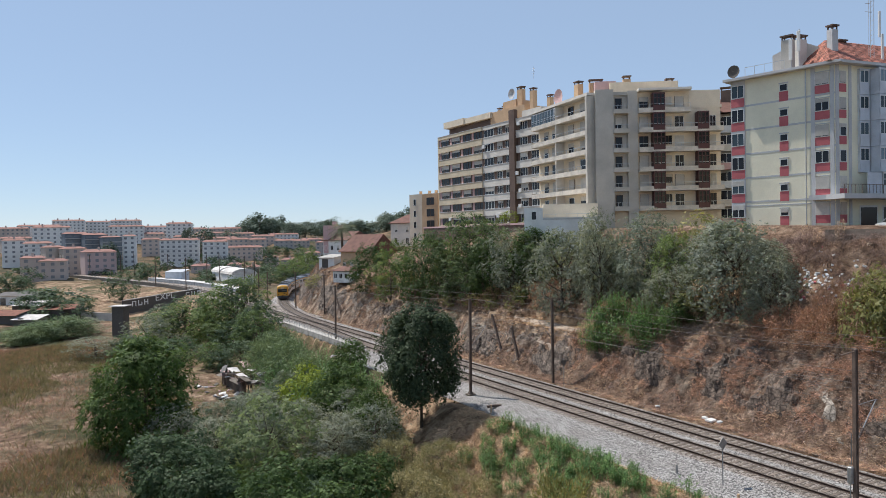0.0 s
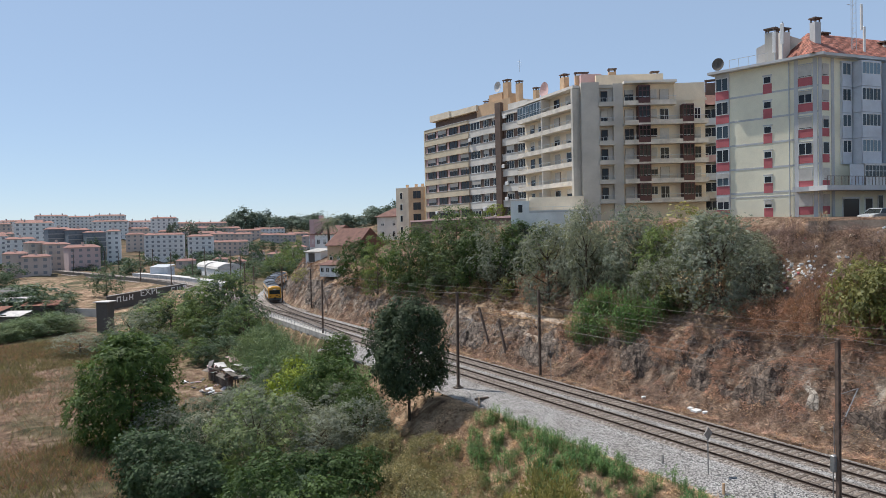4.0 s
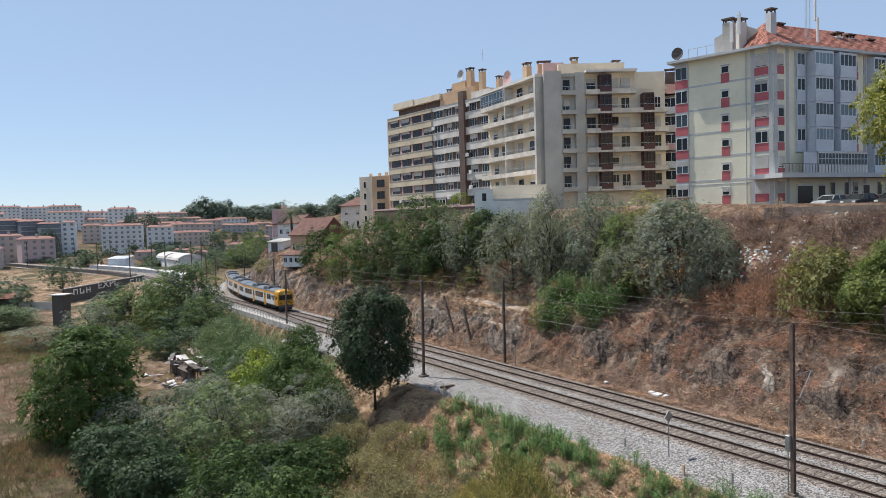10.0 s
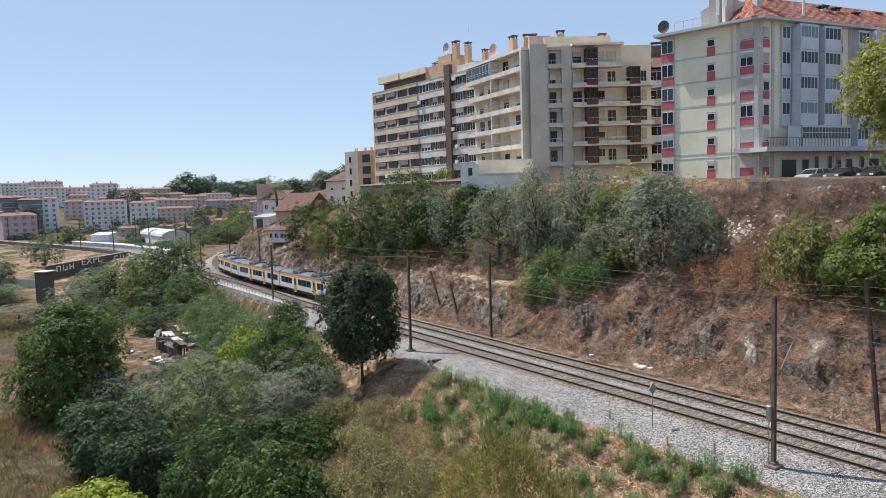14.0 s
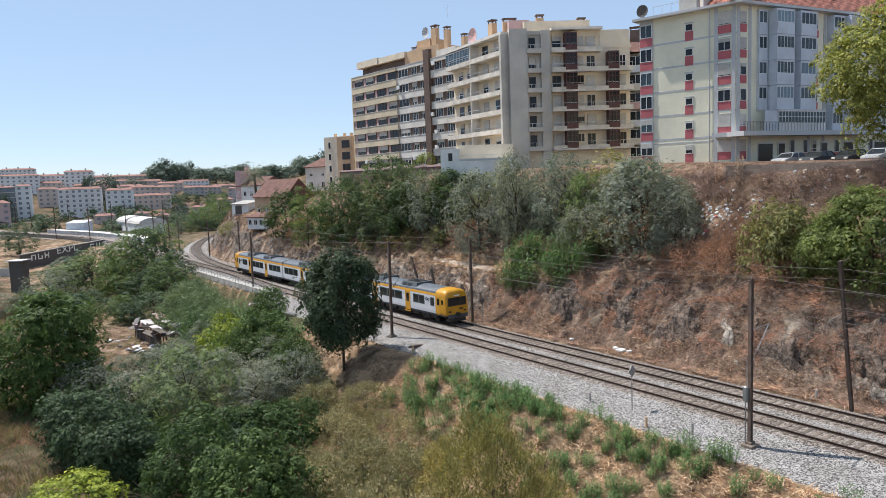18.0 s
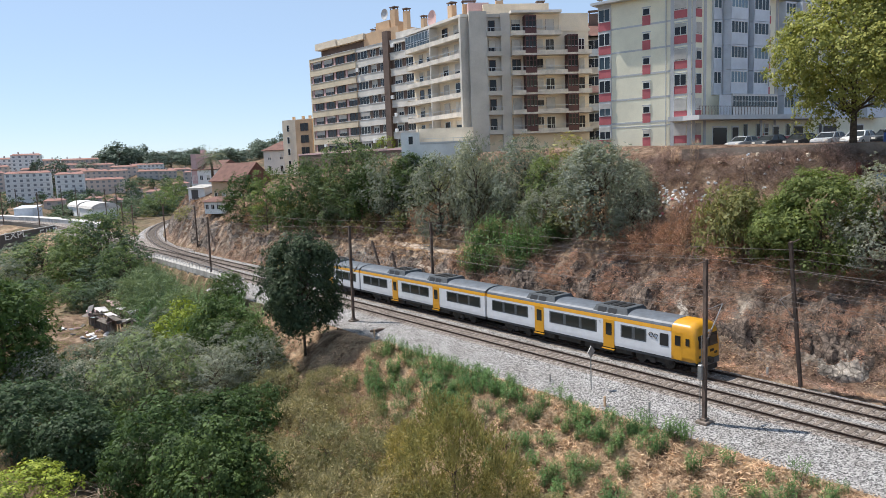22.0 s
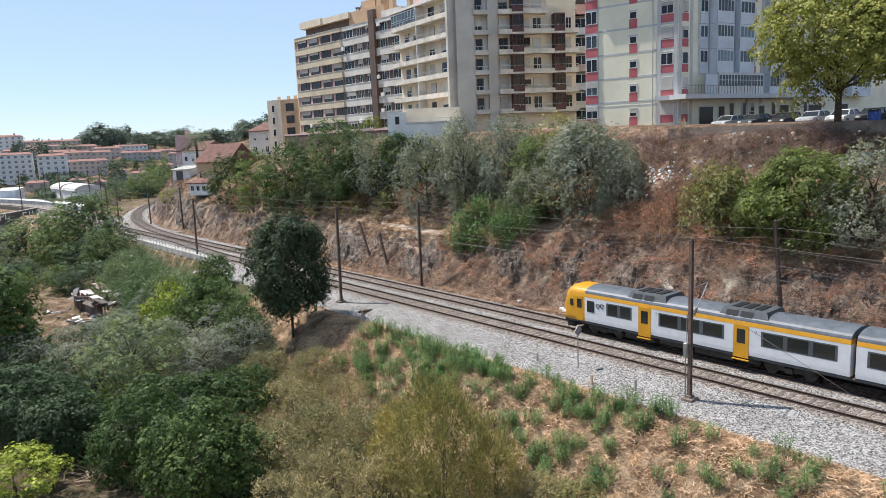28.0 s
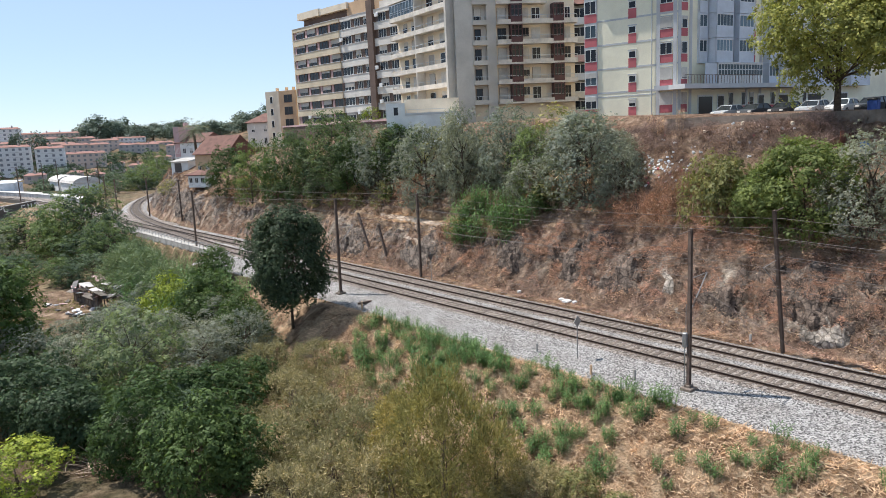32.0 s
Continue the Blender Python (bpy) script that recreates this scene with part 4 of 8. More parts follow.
def building_corner():
    """Pale yellow corner block with pink window panels and a clay tile roof."""
    A, B = (48.6, 73.9), (54.2, 64.2)
    C = (B[0] + 0.988 * 44, B[1] + 0.156 * 44)
    fl, nl = facade(A, B)
    fr, nr = facade(B, C)
    t = thing("corner_block", "pale yellow apartment block with pink window panels and clay tile roof", "apartment building")
    z0, eave = 15.6, 32.9
    bl, br = fl @ Vector((0, -10, 0)), fr @ Vector((nr, -10, 0))
    Shape().prism([A, B, C, (br.x, br.y), (bl.x + 8, bl.y)], z0, eave).part("wall", C_PALEYELLOW, t)
    levels = [16.6 + 2.72 * k for k in range(6)]
    # gable side
    for z in levels[1:]:
        Shape(fl).box(1.5, nl, 0, 0.02, z - 0.32, z - 0.12).part("string_course", C_TRIM, t)
    Shape(fl).box(1.5, nl, 0, 0.022, levels[1] - 0.75, levels[1] - 0.62).part("string_course", C_TRIM, t)
    Shape(fl).box(0.05, 1.7, 0, 0.1, z0, eave).part("stair_strip", C_TRIM, t, "projecting strip of windows and pink panels")
    for k, z in enumerate(levels):
        Shape(fl).box(0.1, 1.64, 0.1, 0.13, z - 0.25, z + 0.7).part("panel", C_PINK, t, "pink panel")
        window(fl, 0.15, 1.6, z + 0.75, z + 2.2, t, 0.12, C_FRAME, C_BLUEGLASS if k % 2 else None, 2, RNG.choice((0, 0, 0.4)))
        Shape(fl).box(5.5, 6.45, 0, 0.03, z - 0.3, z + 0.75).part("panel", C_PINK, t)
        Shape(fl).box(5.45, 6.5, 0, 0.06, z + 1.6, z + 1.72).part("sill", C_TRIM, t)
        window(fl, 5.55, 6.4, z + 0.78, z + 1.55, t, 0.02, C_FRAME, None, 1, RNG.choice((0, 0.5)))
        Shape(fl).box(nl - 2.1, nl - 0.55, 0, 0.04, z - 0.1, z + 0.75).part("panel", C_PINK, t)
        window(fl, nl - 2.0, nl - 0.6, z + 0.78, z + 2.05, t, 0.03, C_FRAME, None, 2, (1.0, 1.0, 0.0, 0.9, 0.3, 0.9)[k])
        Shape(fl).box(nl - 2.1, nl - 0.5, 0.0, 0.08, z + 2.12, z + 2.2).part("lintel", C_TRIM, t)
        Shape(fr).box(0.5, 1.5, 0, 0.04, z - 0.1, z + 0.75).part("panel", C_PINK, t)
        window(fr, 0.55, 1.45, z + 0.78, z + 2.05, t, 0.03, C_FRAME, None, 1, (1.0, 0.9, 0.0, 0.3, 0.9, 0.9)[k])
        for a in (12.4, 13.9, 22.3, 30.0):
            if a == 12.4:
                Shape(fr).box(a - 0.1, a + 0.9, 0, 0.05, z - 0.1, z + 0.75).part("panel", C_PINK, t)
                window(fr, a, a + 0.8, z + 0.8, z + 1.9, t, 0.03, C_FRAME, None, 1, RNG.choice((0, 0.5, 0.9)))
    for sh_, a in ((fl, nl - 0.5), (fl, nl - 2.4), (fr, 0.0), (fr, 1.8), (fr, 11.6), (fr, 14.2)):
        Shape(sh_).box(a, a + 0.4 if a else 0.45, 0.0, 0.07, z0, eave).part("pilaster", C_TRIM, t)
    Shape(fl).tube([(nl - 2.9, 0.12, z0), (nl - 2.9, 0.12, eave)], 0.06, 6).part("drainpipe", C_ALU, t)
    # stacked verandas on the street side
    groups = [(3.1, 4.5, 0.3), (4.7, 7.6, 1.3), (7.9, 8.5, 0.6), (8.6, 11.3, 1.3), (14.8, 16.8, 0.9), (17.0, 20.5, 1.5), (23.5, 27.5, 1.3), (31.5, 36.0, 1.3)]
    for g, (a0, a1, b) in enumerate(groups):
        for k, z in enumerate(levels[1:], 1):
            if k == 1 and 3 < a0 < 12:
                continue
            mode = RNG.choice(("glass", "glass", "panel")) if b > 1 else "glass"
            vb = Shape(fr).box(a0, a1, 0, b, z - 0.28, z - 0.1).box(a0, a1, b - 0.08, b, z - 0.1, z + 0.95).box(a0, a0 + 0.08, 0, b, z - 0.1, z + 2.3).box(a1 - 0.08, a1, 0, b, z - 0.1, z + 2.3).box(a0, a1, 0, b, z + 2.25, z + 2.4).part("veranda", C_PANEL, t, "white panelled glazed veranda")
            if g >= 5 and RNG.random() < 0.4:
                continue
            nb = max(2, round((a1 - a0) / 0.62))
            if mode == "glass":
                window(fr, a0 + 0.08, a1 - 0.08, z + 0.95, z + 2.25, vb, b - 0.06, C_FRAME, C_BLUEGLASS, nb)
            else:
                Shape(fr).box(a0 + 0.08, a1 - 0.08, b - 0.07, b - 0.02, z + 0.95, z + 2.25).part("panel", C_SHUTTER, vb)
                window(fr, a0 + (a1 - a0) * 0.55, a1 - 0.2, z + 1.05, z + 2.05, vb, b + 0.0, C_FRAME, None, 2)
    # terrace over the ground floor
    zt = levels[1] + 0.1
    Shape(fr).box(-1.4, 22, 0, 2.2, zt - 0.5, zt).part("terrace_slab", C_TRIM, t, "white terrace slab over the ground floor")
    Shape(fl).box(nl - 2.2, nl, 0, 1.2, zt - 0.502, zt - 0.002).part("terrace_slab", C_TRIM, t)
    railing(fr, -1.3, 11.5, 2.1, zt, zt + 0.95, t, C_BROWN, 0.5)
    sh = Shape(fr)
    for i in range(16):
        sh.box(4.6 + i * 0.52, 4.66 + i * 0.52, 1.6, 1.7, zt, zt + 2.2)
    sh.box(4.6, 12.5, 1.6, 1.7, zt, zt + 0.9).box(4.6, 12.5, 1.6, 1.7, zt + 2.1, zt + 2.25).box(4.6, 12.5, 1.6, 1.7, zt + 1.5, zt + 1.56)
    vf = sh.part("veranda_frame", C_FRAME, t)
    Shape(fr).box(4.65, 12.45, 1.63, 1.66, zt + 0.9, zt + 2.1).part("pane", C_BLUEGLASS, vf)
    Shape(fr).box(4.55, 12.55, 0.0, 1.75, zt + 2.25, zt + 2.35).part("veranda_roof", C_ALU, t)
    Shape(fr).box(2.6, 4.55, 1.5, 1.6, zt, zt + 2.2).part("panel", C_PANEL, t)
    # ground floor: doors and shop windows
    for a0, a1, mat in ((3.3, 5.8, C_WINDOW), (6.6, 7.8, C_DARKWALL), (14.0, 15.2, C_WINDOW), (18.0, 20.0, C_DARKWALL), (20.4, 21.2, C_PANEL), (24.0, 27.0, C_DARKWALL), (30.0, 33.0, C_DARKWALL)):
        door = Shape(fr).box(a0, a1, 0, 0.08, z0, z0 + 2.7).part("shopfront", C_FRAME, t)
        Shape(fr).box(a0 + 0.1, a1 - 0.1, 0.06, 0.1, z0 + 0.3, z0 + 2.5).part("pane", mat, door)
    for a in (8.6, 10.9, 12.4, 16.5, 23.0):
        window(fr, a, a + 0.8, z0 + 1.4, z0 + 2.9, t, 0.05, C_FRAME, None, 1)
        Shape(fr).box(a - 0.1, a + 0.9, 0, 0.06, z0 + 0.4, z0 + 1.35).part("panel", C_PINK, t)
    # roof
    ov = 0.9
    Shape(fl).box(-0.5, nl + ov, -9.8, ov, eave, eave + 0.28).part("eave", C_TRIM, t)
    Shape(fr).box(-0.2, nr, -9.8, ov, eave + 0.004, eave + 0.284).part("eave", C_TRIM, t)
    Shape(fr).put([(-1.2, 0.45, eave + 0.28), (nr, 0.45, eave + 0.28), (nr, -10, eave + 0.28), (1.5, -10, eave + 0.28), (3.6, -4.4, eave + 3.9), (nr, -4.4, eave + 3.9)], [(0, 1, 5, 4), (2, 3, 4, 5), (3, 0, 4), (1, 2, 5)]).part("tiled_roof", C_TILE, t, "orange clay tile hipped roof")
    Shape(fl).put([(3.4, -3.2, eave + 0.28), (9.0, -4.2, eave + 0.28), (9.0, -4.2, eave + 2.6), (6.2, -3.7, eave + 4.1), (3.4, -3.2, eave + 2.9), (3.4, -8, eave + 0.28), (9.0, -9, eave + 0.28), (9.0, -9, eave + 2.6), (6.2, -8.4, eave + 4.1), (3.4, -8, eave + 2.9)], [(0, 1, 2, 3, 4), (9, 8, 7, 6, 5), (4, 3, 8, 9), (3, 2, 7, 8), (1, 6, 7, 2), (0, 4, 9, 5)]).part("attic_gable", C_WHITE, t, "pale attic gable behind the eaves")
    chimney(fl, 6.1, -0.9, eave, eave + 3.7, 1.15, 0.8, C_GREYWALL, t)
    chimney(fr, 2.2, -2.2, eave, eave + 4.3, 0.85, 0.7, C_TRIM, t)
    for a, b, h in ((1.2, -5.5, 4.0), (6.0, -4.5, 3.6), (8.0, -5.5, 3.6), (13.8, -3.0, 2.8), (16.2, -3.2, 2.8), (19.4, -3, 2.4), (25, -4, 3.0)):
        chimney(fr, a, b, eave, eave + h, 1.1, 0.8, C_WHITE, t)
    for a, b, h in ((7.4, -0.6, 4.6), (6.6, -0.5, 3.8)):
        Shape(fl).tube([(a, b, eave), (a, b, eave + h)], 0.06, 6).part("aerial_mast", C_ALU, t)
        Shape(fl).box(a - 0.18, a + 0.18, b + 0.06, b + 0.22, eave + h - 2.4, eave + h - 0.2, 0.03).part("antenna_panel", C_FRAME, t)
    sh = Shape(fr)
    for da in (0, 0.5, 0.25):
        sh.tube([(6.3 + da, -1.0 - 0.4 * (da == 0.25), eave), (6.3 + da, -1.0 - 0.4 * (da == 0.25), eave + 8.4)], 0.03, 4)
    for k in range(16):
        sh.tube([(6.3, -1.0, eave + k * 0.52), (6.8, -1.0, eave + k * 0.52 + 0.26)], 0.02, 4)
    for k in range(3):
        sh.tube([(5.5, -1.0, eave + 6.2 + k * 0.9), (6.5, -1.0, eave + 6.2 + k * 0.9)], 0.03, 4)
    sh.part("lattice_mast", C_ALU, t)
    for k, a in enumerate((7.5, 7.9)):
        Shape(fr).box(a - 0.12, a + 0.12, -1.0, -0.8, eave + 3.6 - k * 2.4, eave + 6.4 - k * 2.4, 0.03).part("antenna_panel", C_FRAME, t)
    dish(fl, 0.2, -0.3, eave + 1.3, 0.72, C_DARKWALL, t)
    railing(fl, 1.6, 6.0, -0.2, eave + 0.28, eave + 1.5, t, C_ALU, 1.1)
    # the older block seen between the two
    o = thing("rear_block", "weathered apartment block with a brown tiled roof behind", "apartment building")
    fo, no = facade((58.0, 100.0), (66.0, 94.0))
    Shape(fo).box(0, no, -10, 0, 15, 33.5).part("wall", C_GREYWALL, o)
    for k in range(6):
        z = 17 + 2.75 * k
        Shape(fo).box(0.2, no, 0, 1.1, z - 0.2, z + 0.8).part("balcony", (C_PINKWALL, C_WHITE, C_PANEL)[k % 3], o)
        window(fo, 0.6, no - 0.5, z + 0.8, z + 2.2, o, 1.0, C_FRAME, None, 5)
    Shape(fo).put([(-0.5, 1.5, 33.5), (no + 0.5, 1.5, 33.5), (no + 0.5, -10, 33.5), (-0.5, -10, 33.5), (no / 2, -4, 36.5)], [(0, 1, 4), (1, 2, 4), (2, 3, 4), (3, 0, 4)]).part("tiled_roof", C_TILE_OLD, o)
    chimney(fo, 2.0, -3, 33.5, 37.0, 1.4, 1.0, C_BROWN, o)
    chimney(fo, 6.0, -3, 33.5, 37.5, 2.2, 1.0, C_BROWN, o)


def gabled_house(p0, p1, depth, z0, eave, ridge, wall, roof, name, label, rows=((0.4, 1.6),), bays=3, hip=0.0):
    f, n = facade(p0, p1)
    t = thing(name, label, "house")
    Shape(f).box(0, n, -depth, 0, z0, eave).part("wall", wall, t)
    o = 0.4
    Shape(f).put([(-o, o, eave), (n + o, o, eave), (n + o, -depth - o, eave), (-o, -depth - o, eave), (hip, -depth / 2, ridge), (n - hip, -depth / 2, ridge), (-o, o, eave - 0.15), (n + o, o, eave - 0.15), (n + o, -depth - o, eave - 0.15), (-o, -depth - o, eave - 0.15)], [(0, 1, 5, 4), (1, 2, 5), (2, 3, 4, 5), (3, 0, 4), (6, 7, 1, 0), (7, 8, 2, 1), (8, 9, 3, 2), (9, 6, 0, 3), (9, 8, 7, 6)]).part("roof", roof, t)
    if hip == 0.0:
        Shape(f).put([(0.01, 0, eave - 0.1), (0.01, -depth, eave - 0.1), (0.01, -depth / 2, ridge - 0.1), (n - 0.01, 0, eave - 0.1), (n - 0.01, -depth, eave - 0.1), (n - 0.01, -depth / 2, ridge - 0.1)], [(0, 1, 2), (4, 3, 5)]).part("gable", wall, t)
    for za, zb in rows:
        for i in range(bays):
            a = n * (i + 0.5) / bays
            window(f, a - 0.45, a + 0.45, z0 + za, z0 + zb, t, 0.04, C_FRAME, None, 2, RNG.choice((0, 0, 0.6)))
    return t, f, n


def hillside_houses():
    # low white annexe before the balcony block
    f, n = facade((30.6, 96.0), (40.5, 92.6))
    t = thing("white_annexe", "white low annexe with a roof terrace", "building")
    Shape(f).box(0, n, -9, 0, 10.5, 17.9).box(0, 2.6, -6, 0.0, 17.9, 19.6).part("wall", C_WHITEWALL, t)
    Shape(f).box(2.6, n, -0.25, 0.06, 17.9, 18.2).part("parapet", C_TRIM, t)
    Shape(f).box(2.6, n, -8.8, -3.0, 17.9, 20.2).part("upper_wall", C_BEIGE, t)
    for a, z in ((1.0, 17.9), (1.0, 14.5), (4.2, 14.6)):
        window(f, a, a + 0.7, z, z + 1.2, t, 0.03, C_FRAME)
    railing(f, 2.8, n, -0.1, 18.2, 18.7, t, C_ALU, 1.5)
    # terrace garden wall under the cream block
    f, n = facade((27.0, 146.0), (38.0, 112.5))
    w = thing("terrace_wall", "reddish brown terrace wall under the cream block", "wall", kind="structure")
    Shape(f).box(-5, n, -3.0, 0, 10.0, 17.6).part("wall_face", C_BROWN, w)
    Shape(f).box(-5, n, -0.2, 0.12, 17.6, 17.9).part("coping", C_PINKWALL, w)
    # yellow end house left of the cream block
    f, n = facade((24.2, 163.0), (29.6, 156.0))
    t = thing("yellow_house", "pale yellow four-storey house with dark windows", "house")
    Shape(f).box(0, n, -9, 0, 14, 25.6).part("wall", C_BEIGE, t)
    Shape(f).box(n * 0.45, n + 0.02, -8.9, 0.05, 14, 25.5).part("front_wall", C_ORANGE, t, "ochre front wall")
    for k in range(4):
        window(f, n * 0.62, n * 0.88, 15.2 + 2.6 * k, 16.9 + 2.6 * k, t, 0.09, C_BROWN, None, 2)
        window(f, n * 0.15, n * 0.24, 15.2 + 2.6 * k, 16.7 + 2.6 * k, t, 0.04, C_FRAME)
    for a in (1.8, 4.6, 6.6):
        chimney(f, a, -2, 25.6, 26.4, 0.5, 0.5, C_ORANGE, t, False)
    gabled_house((21.5, 178.0), (29.0, 171.0), 8, 13.5, 19.4, 21.6, C_WHITE, C_TILE_OLD, "small_house", "white house with a dark hipped roof", ((3.6, 4.9), (0.8, 2.2)), 3, 2.5)
    # red-roofed ochre house above the cutting
    t, f, n = gabled_house((7.9, 158.0), (13.8, 150.6), 8, 6.5, 12.9, 16.6, C_ORANGE, C_TILE_OLD, "ochre_house", "ochre house with a clay tile gable roof among trees", ((2.6, 4.0),), 4)
    t, f, n = gabled_house((5.9, 151.7), (9.0, 148.3), 4, 6.5, 9.0, 9.9, C_WHITEWALL, C_TILE_OLD, "white_hut", "small white hut with many panes at the cutting edge", ((0.9, 1.9),), 3, 1.0)
    # pink and white house by the palm
    t, f, n = gabled_house((4.8, 186.4), (10.8, 181.0), 10, 7.0, 15.4, 17.6, C_WHITEWALL, C_TILE_OLD, "rose_house", "white and rose plastered house on the hill", ((3.5, 4.8), (5.8, 7.0)), 4)
    Shape(f).box(0.2, 1.8, -6, 0.06, 12, 19.2).part("rose_wall", C_PINKWALL, t)
    chimney(f, 1.6, -3, 18, 20.2, 1.0, 0.8, C_PINKWALL, t, False)
    f, n = facade((3.5, 176.5), (7.0, 173.0))
    t = thing("garden_shed", "white lean-to shed with a grey roof below the rose house", "shed")
    Shape(f).box(0, n, -4, 0, 7.0, 11.2).part("wall", C_WHITEWALL, t)
    Shape(f).put([(-0.3, 0.4, 11.2), (n + 0.3, 0.4, 11.2), (n + 0.3, -4.2, 11.9), (-0.3, -4.2, 11.9), (-0.3, 0.4, 11.05), (n + 0.3, 0.4, 11.05)], [(0, 1, 2, 3), (4, 5, 1, 0)]).part("roof", M_CONCRETE, t)
    # no hole here: a dark plate gives the shade inside the opening
    Shape(f).box(1.0, 3.0, 0, 0.04, 8.7, 10.8).part("opening", C_DARKWALL, t)


FAR_WALL = {
    "white": plain("far_white", (0.74, 0.73, 0.71), 0.9, 0, 0.06, 0.1), "grey": plain("far_slate", (0.16, 0.19, 0.22), 0.8, 0, 0.1, 0.1), "beige": plain("far_beige", (0.47, 0.41, 0.36), 0.9, 0, 0.1, 0.1),
    "pink": plain("far_pink", (0.5, 0.38, 0.36), 0.9, 0, 0.08, 0.1), "rose": plain("far_rose", (0.56, 0.46, 0.4), 0.9, 0, 0.08, 0.1), "house": plain("far_house", (0.5, 0.42, 0.38), 0.9, 0, 0.08, 0.1), "grey2": plain("far_grey", (0.45, 0.42, 0.4), 0.9, 0, 0.08, 0.1),
}
FAR_ROOF = plain("far_tile", (0.25, 0.125, 0.1), 0.9, 0, 0.15, 0.2)
FAR_PANE = plain("far_pane", (0.2, 0.21, 0.23), 0.4, 0, 0.1)
# style, bearing, distance, width, foot and eaves heights
TOWN = [
    ("white", -9.34, 490, 24.0, 1.6, 16.6),
    ("white", -6.78, 480, 15.3, 0.5, 15.1),
    ("grey", -16.22, 500, 13.5, 1.8, 21.6),
    ("grey", -15.00, 490, 12.6, 1.0, 20.7),
    ("grey", -13.93, 480, 10.7, 0.3, 19.0),
    ("white", -12.83, 482, 7.7, -0.1, 19.6),
    ("white", -12.98, 640, 26.8, 18.1, 28.8),
    ("white", -11.07, 650, 20.5, 18.7, 28.3),
    ("white", -9.32, 630, 20.3, 18.3, 30.5),
    ("white", -17.83, 560, 23.3, 15.1, 26.9),
    ("beige", -17.62, 420, 9.3, 5.0, 13.8),
    ("beige", -16.37, 410, 10.8, 3.7, 13.0),
    ("pink", -14.72, 395, 14.6, 0.9, 11.2),
    ("white", -20.15, 520, 12.7, 8.9, 18.1),
    ("white", -18.73, 510, 15.9, 8.3, 16.0),
    ("house", -19.08, 370, 9.5, 4.0, 9.4),
    ("house", -17.82, 365, 11.2, 3.4, 7.9),
    ("rose", -7.07, 640, 25.4, 16.9, 22.2),
    ("rose", -6.36, 590, 25.7, 11.3, 17.6),
    ("rose", -5.18, 560, 18.1, 9.6, 16.4),
    ("rose", -4.61, 520, 24.6, 2.7, 10.7),
    ("rose", -3.61, 560, 12.5, 9.2, 16.1),
    ("rose", -7.20, 560, 20.2, 6.6, 11.7),
    ("white", -1.60, 680, 27.4, 13.7, 20.5),
    ("grey2", -1.56, 600, 16.0, 7.4, 14.8),
    ("rose", 0.57, 640, 18.8, 8.3, 15.3),
    ("white", -16.76, 760, 27.5, 30.1, 37.1),
    ("white", -14.80, 770, 24.9, 30.0, 36.1),
    ("white", -13.01, 760, 27.8, 30.7, 36.8),
    ("rose", -11.39, 640, 21.8, 15.9, 22.5),
    ("rose", -11.36, 560, 12.2, 5.9, 17.5),
    ("rose", -4.90, 640, 24.0, 16.5, 21.5),
    ("rose", -3.20, 620, 20.0, 14.0, 19.0),
    ("rose", -6.00, 700, 30.0, 22.0, 27.0),
    ("rose", -8.20, 690, 22.0, 21.0, 27.0),
    ("beige", -0.20, 600, 14.0, 9.0, 14.5),
    ("house", 1.50, 560, 12.0, 8.0, 13.0),
    ("house", -2.60, 470, 8.0, 0.5, 4.5),
    ("house", -5.40, 400, 7.0, -1.0, 2.6),
    ("house", -7.90, 390, 9.0, -1.0, 2.8),
    ("house", -4.00, 370, 6.0, -1.0, 2.2),
    ("house", -1.20, 420, 9.0, 0.0, 4.0),
    ("house", 0.60, 480, 10.0, 2.0, 6.5),
    ("beige", -19.90, 600, 20.0, 13.0, 20.0),
    ("rose", -20.60, 700, 34.0, 22.0, 29.0),
    ("white", -18.60, 720, 34.0, 25.0, 31.5),
    ("house", -18.90, 430, 10.0, 1.0, 6.2),
    ("house", -17.20, 440, 9.0, 1.0, 5.4),
    ("rose", -9.90, 560, 22.0, 7.0, 15.0),
    ("rose", -8.60, 600, 24.0, 12.0, 19.5),
]


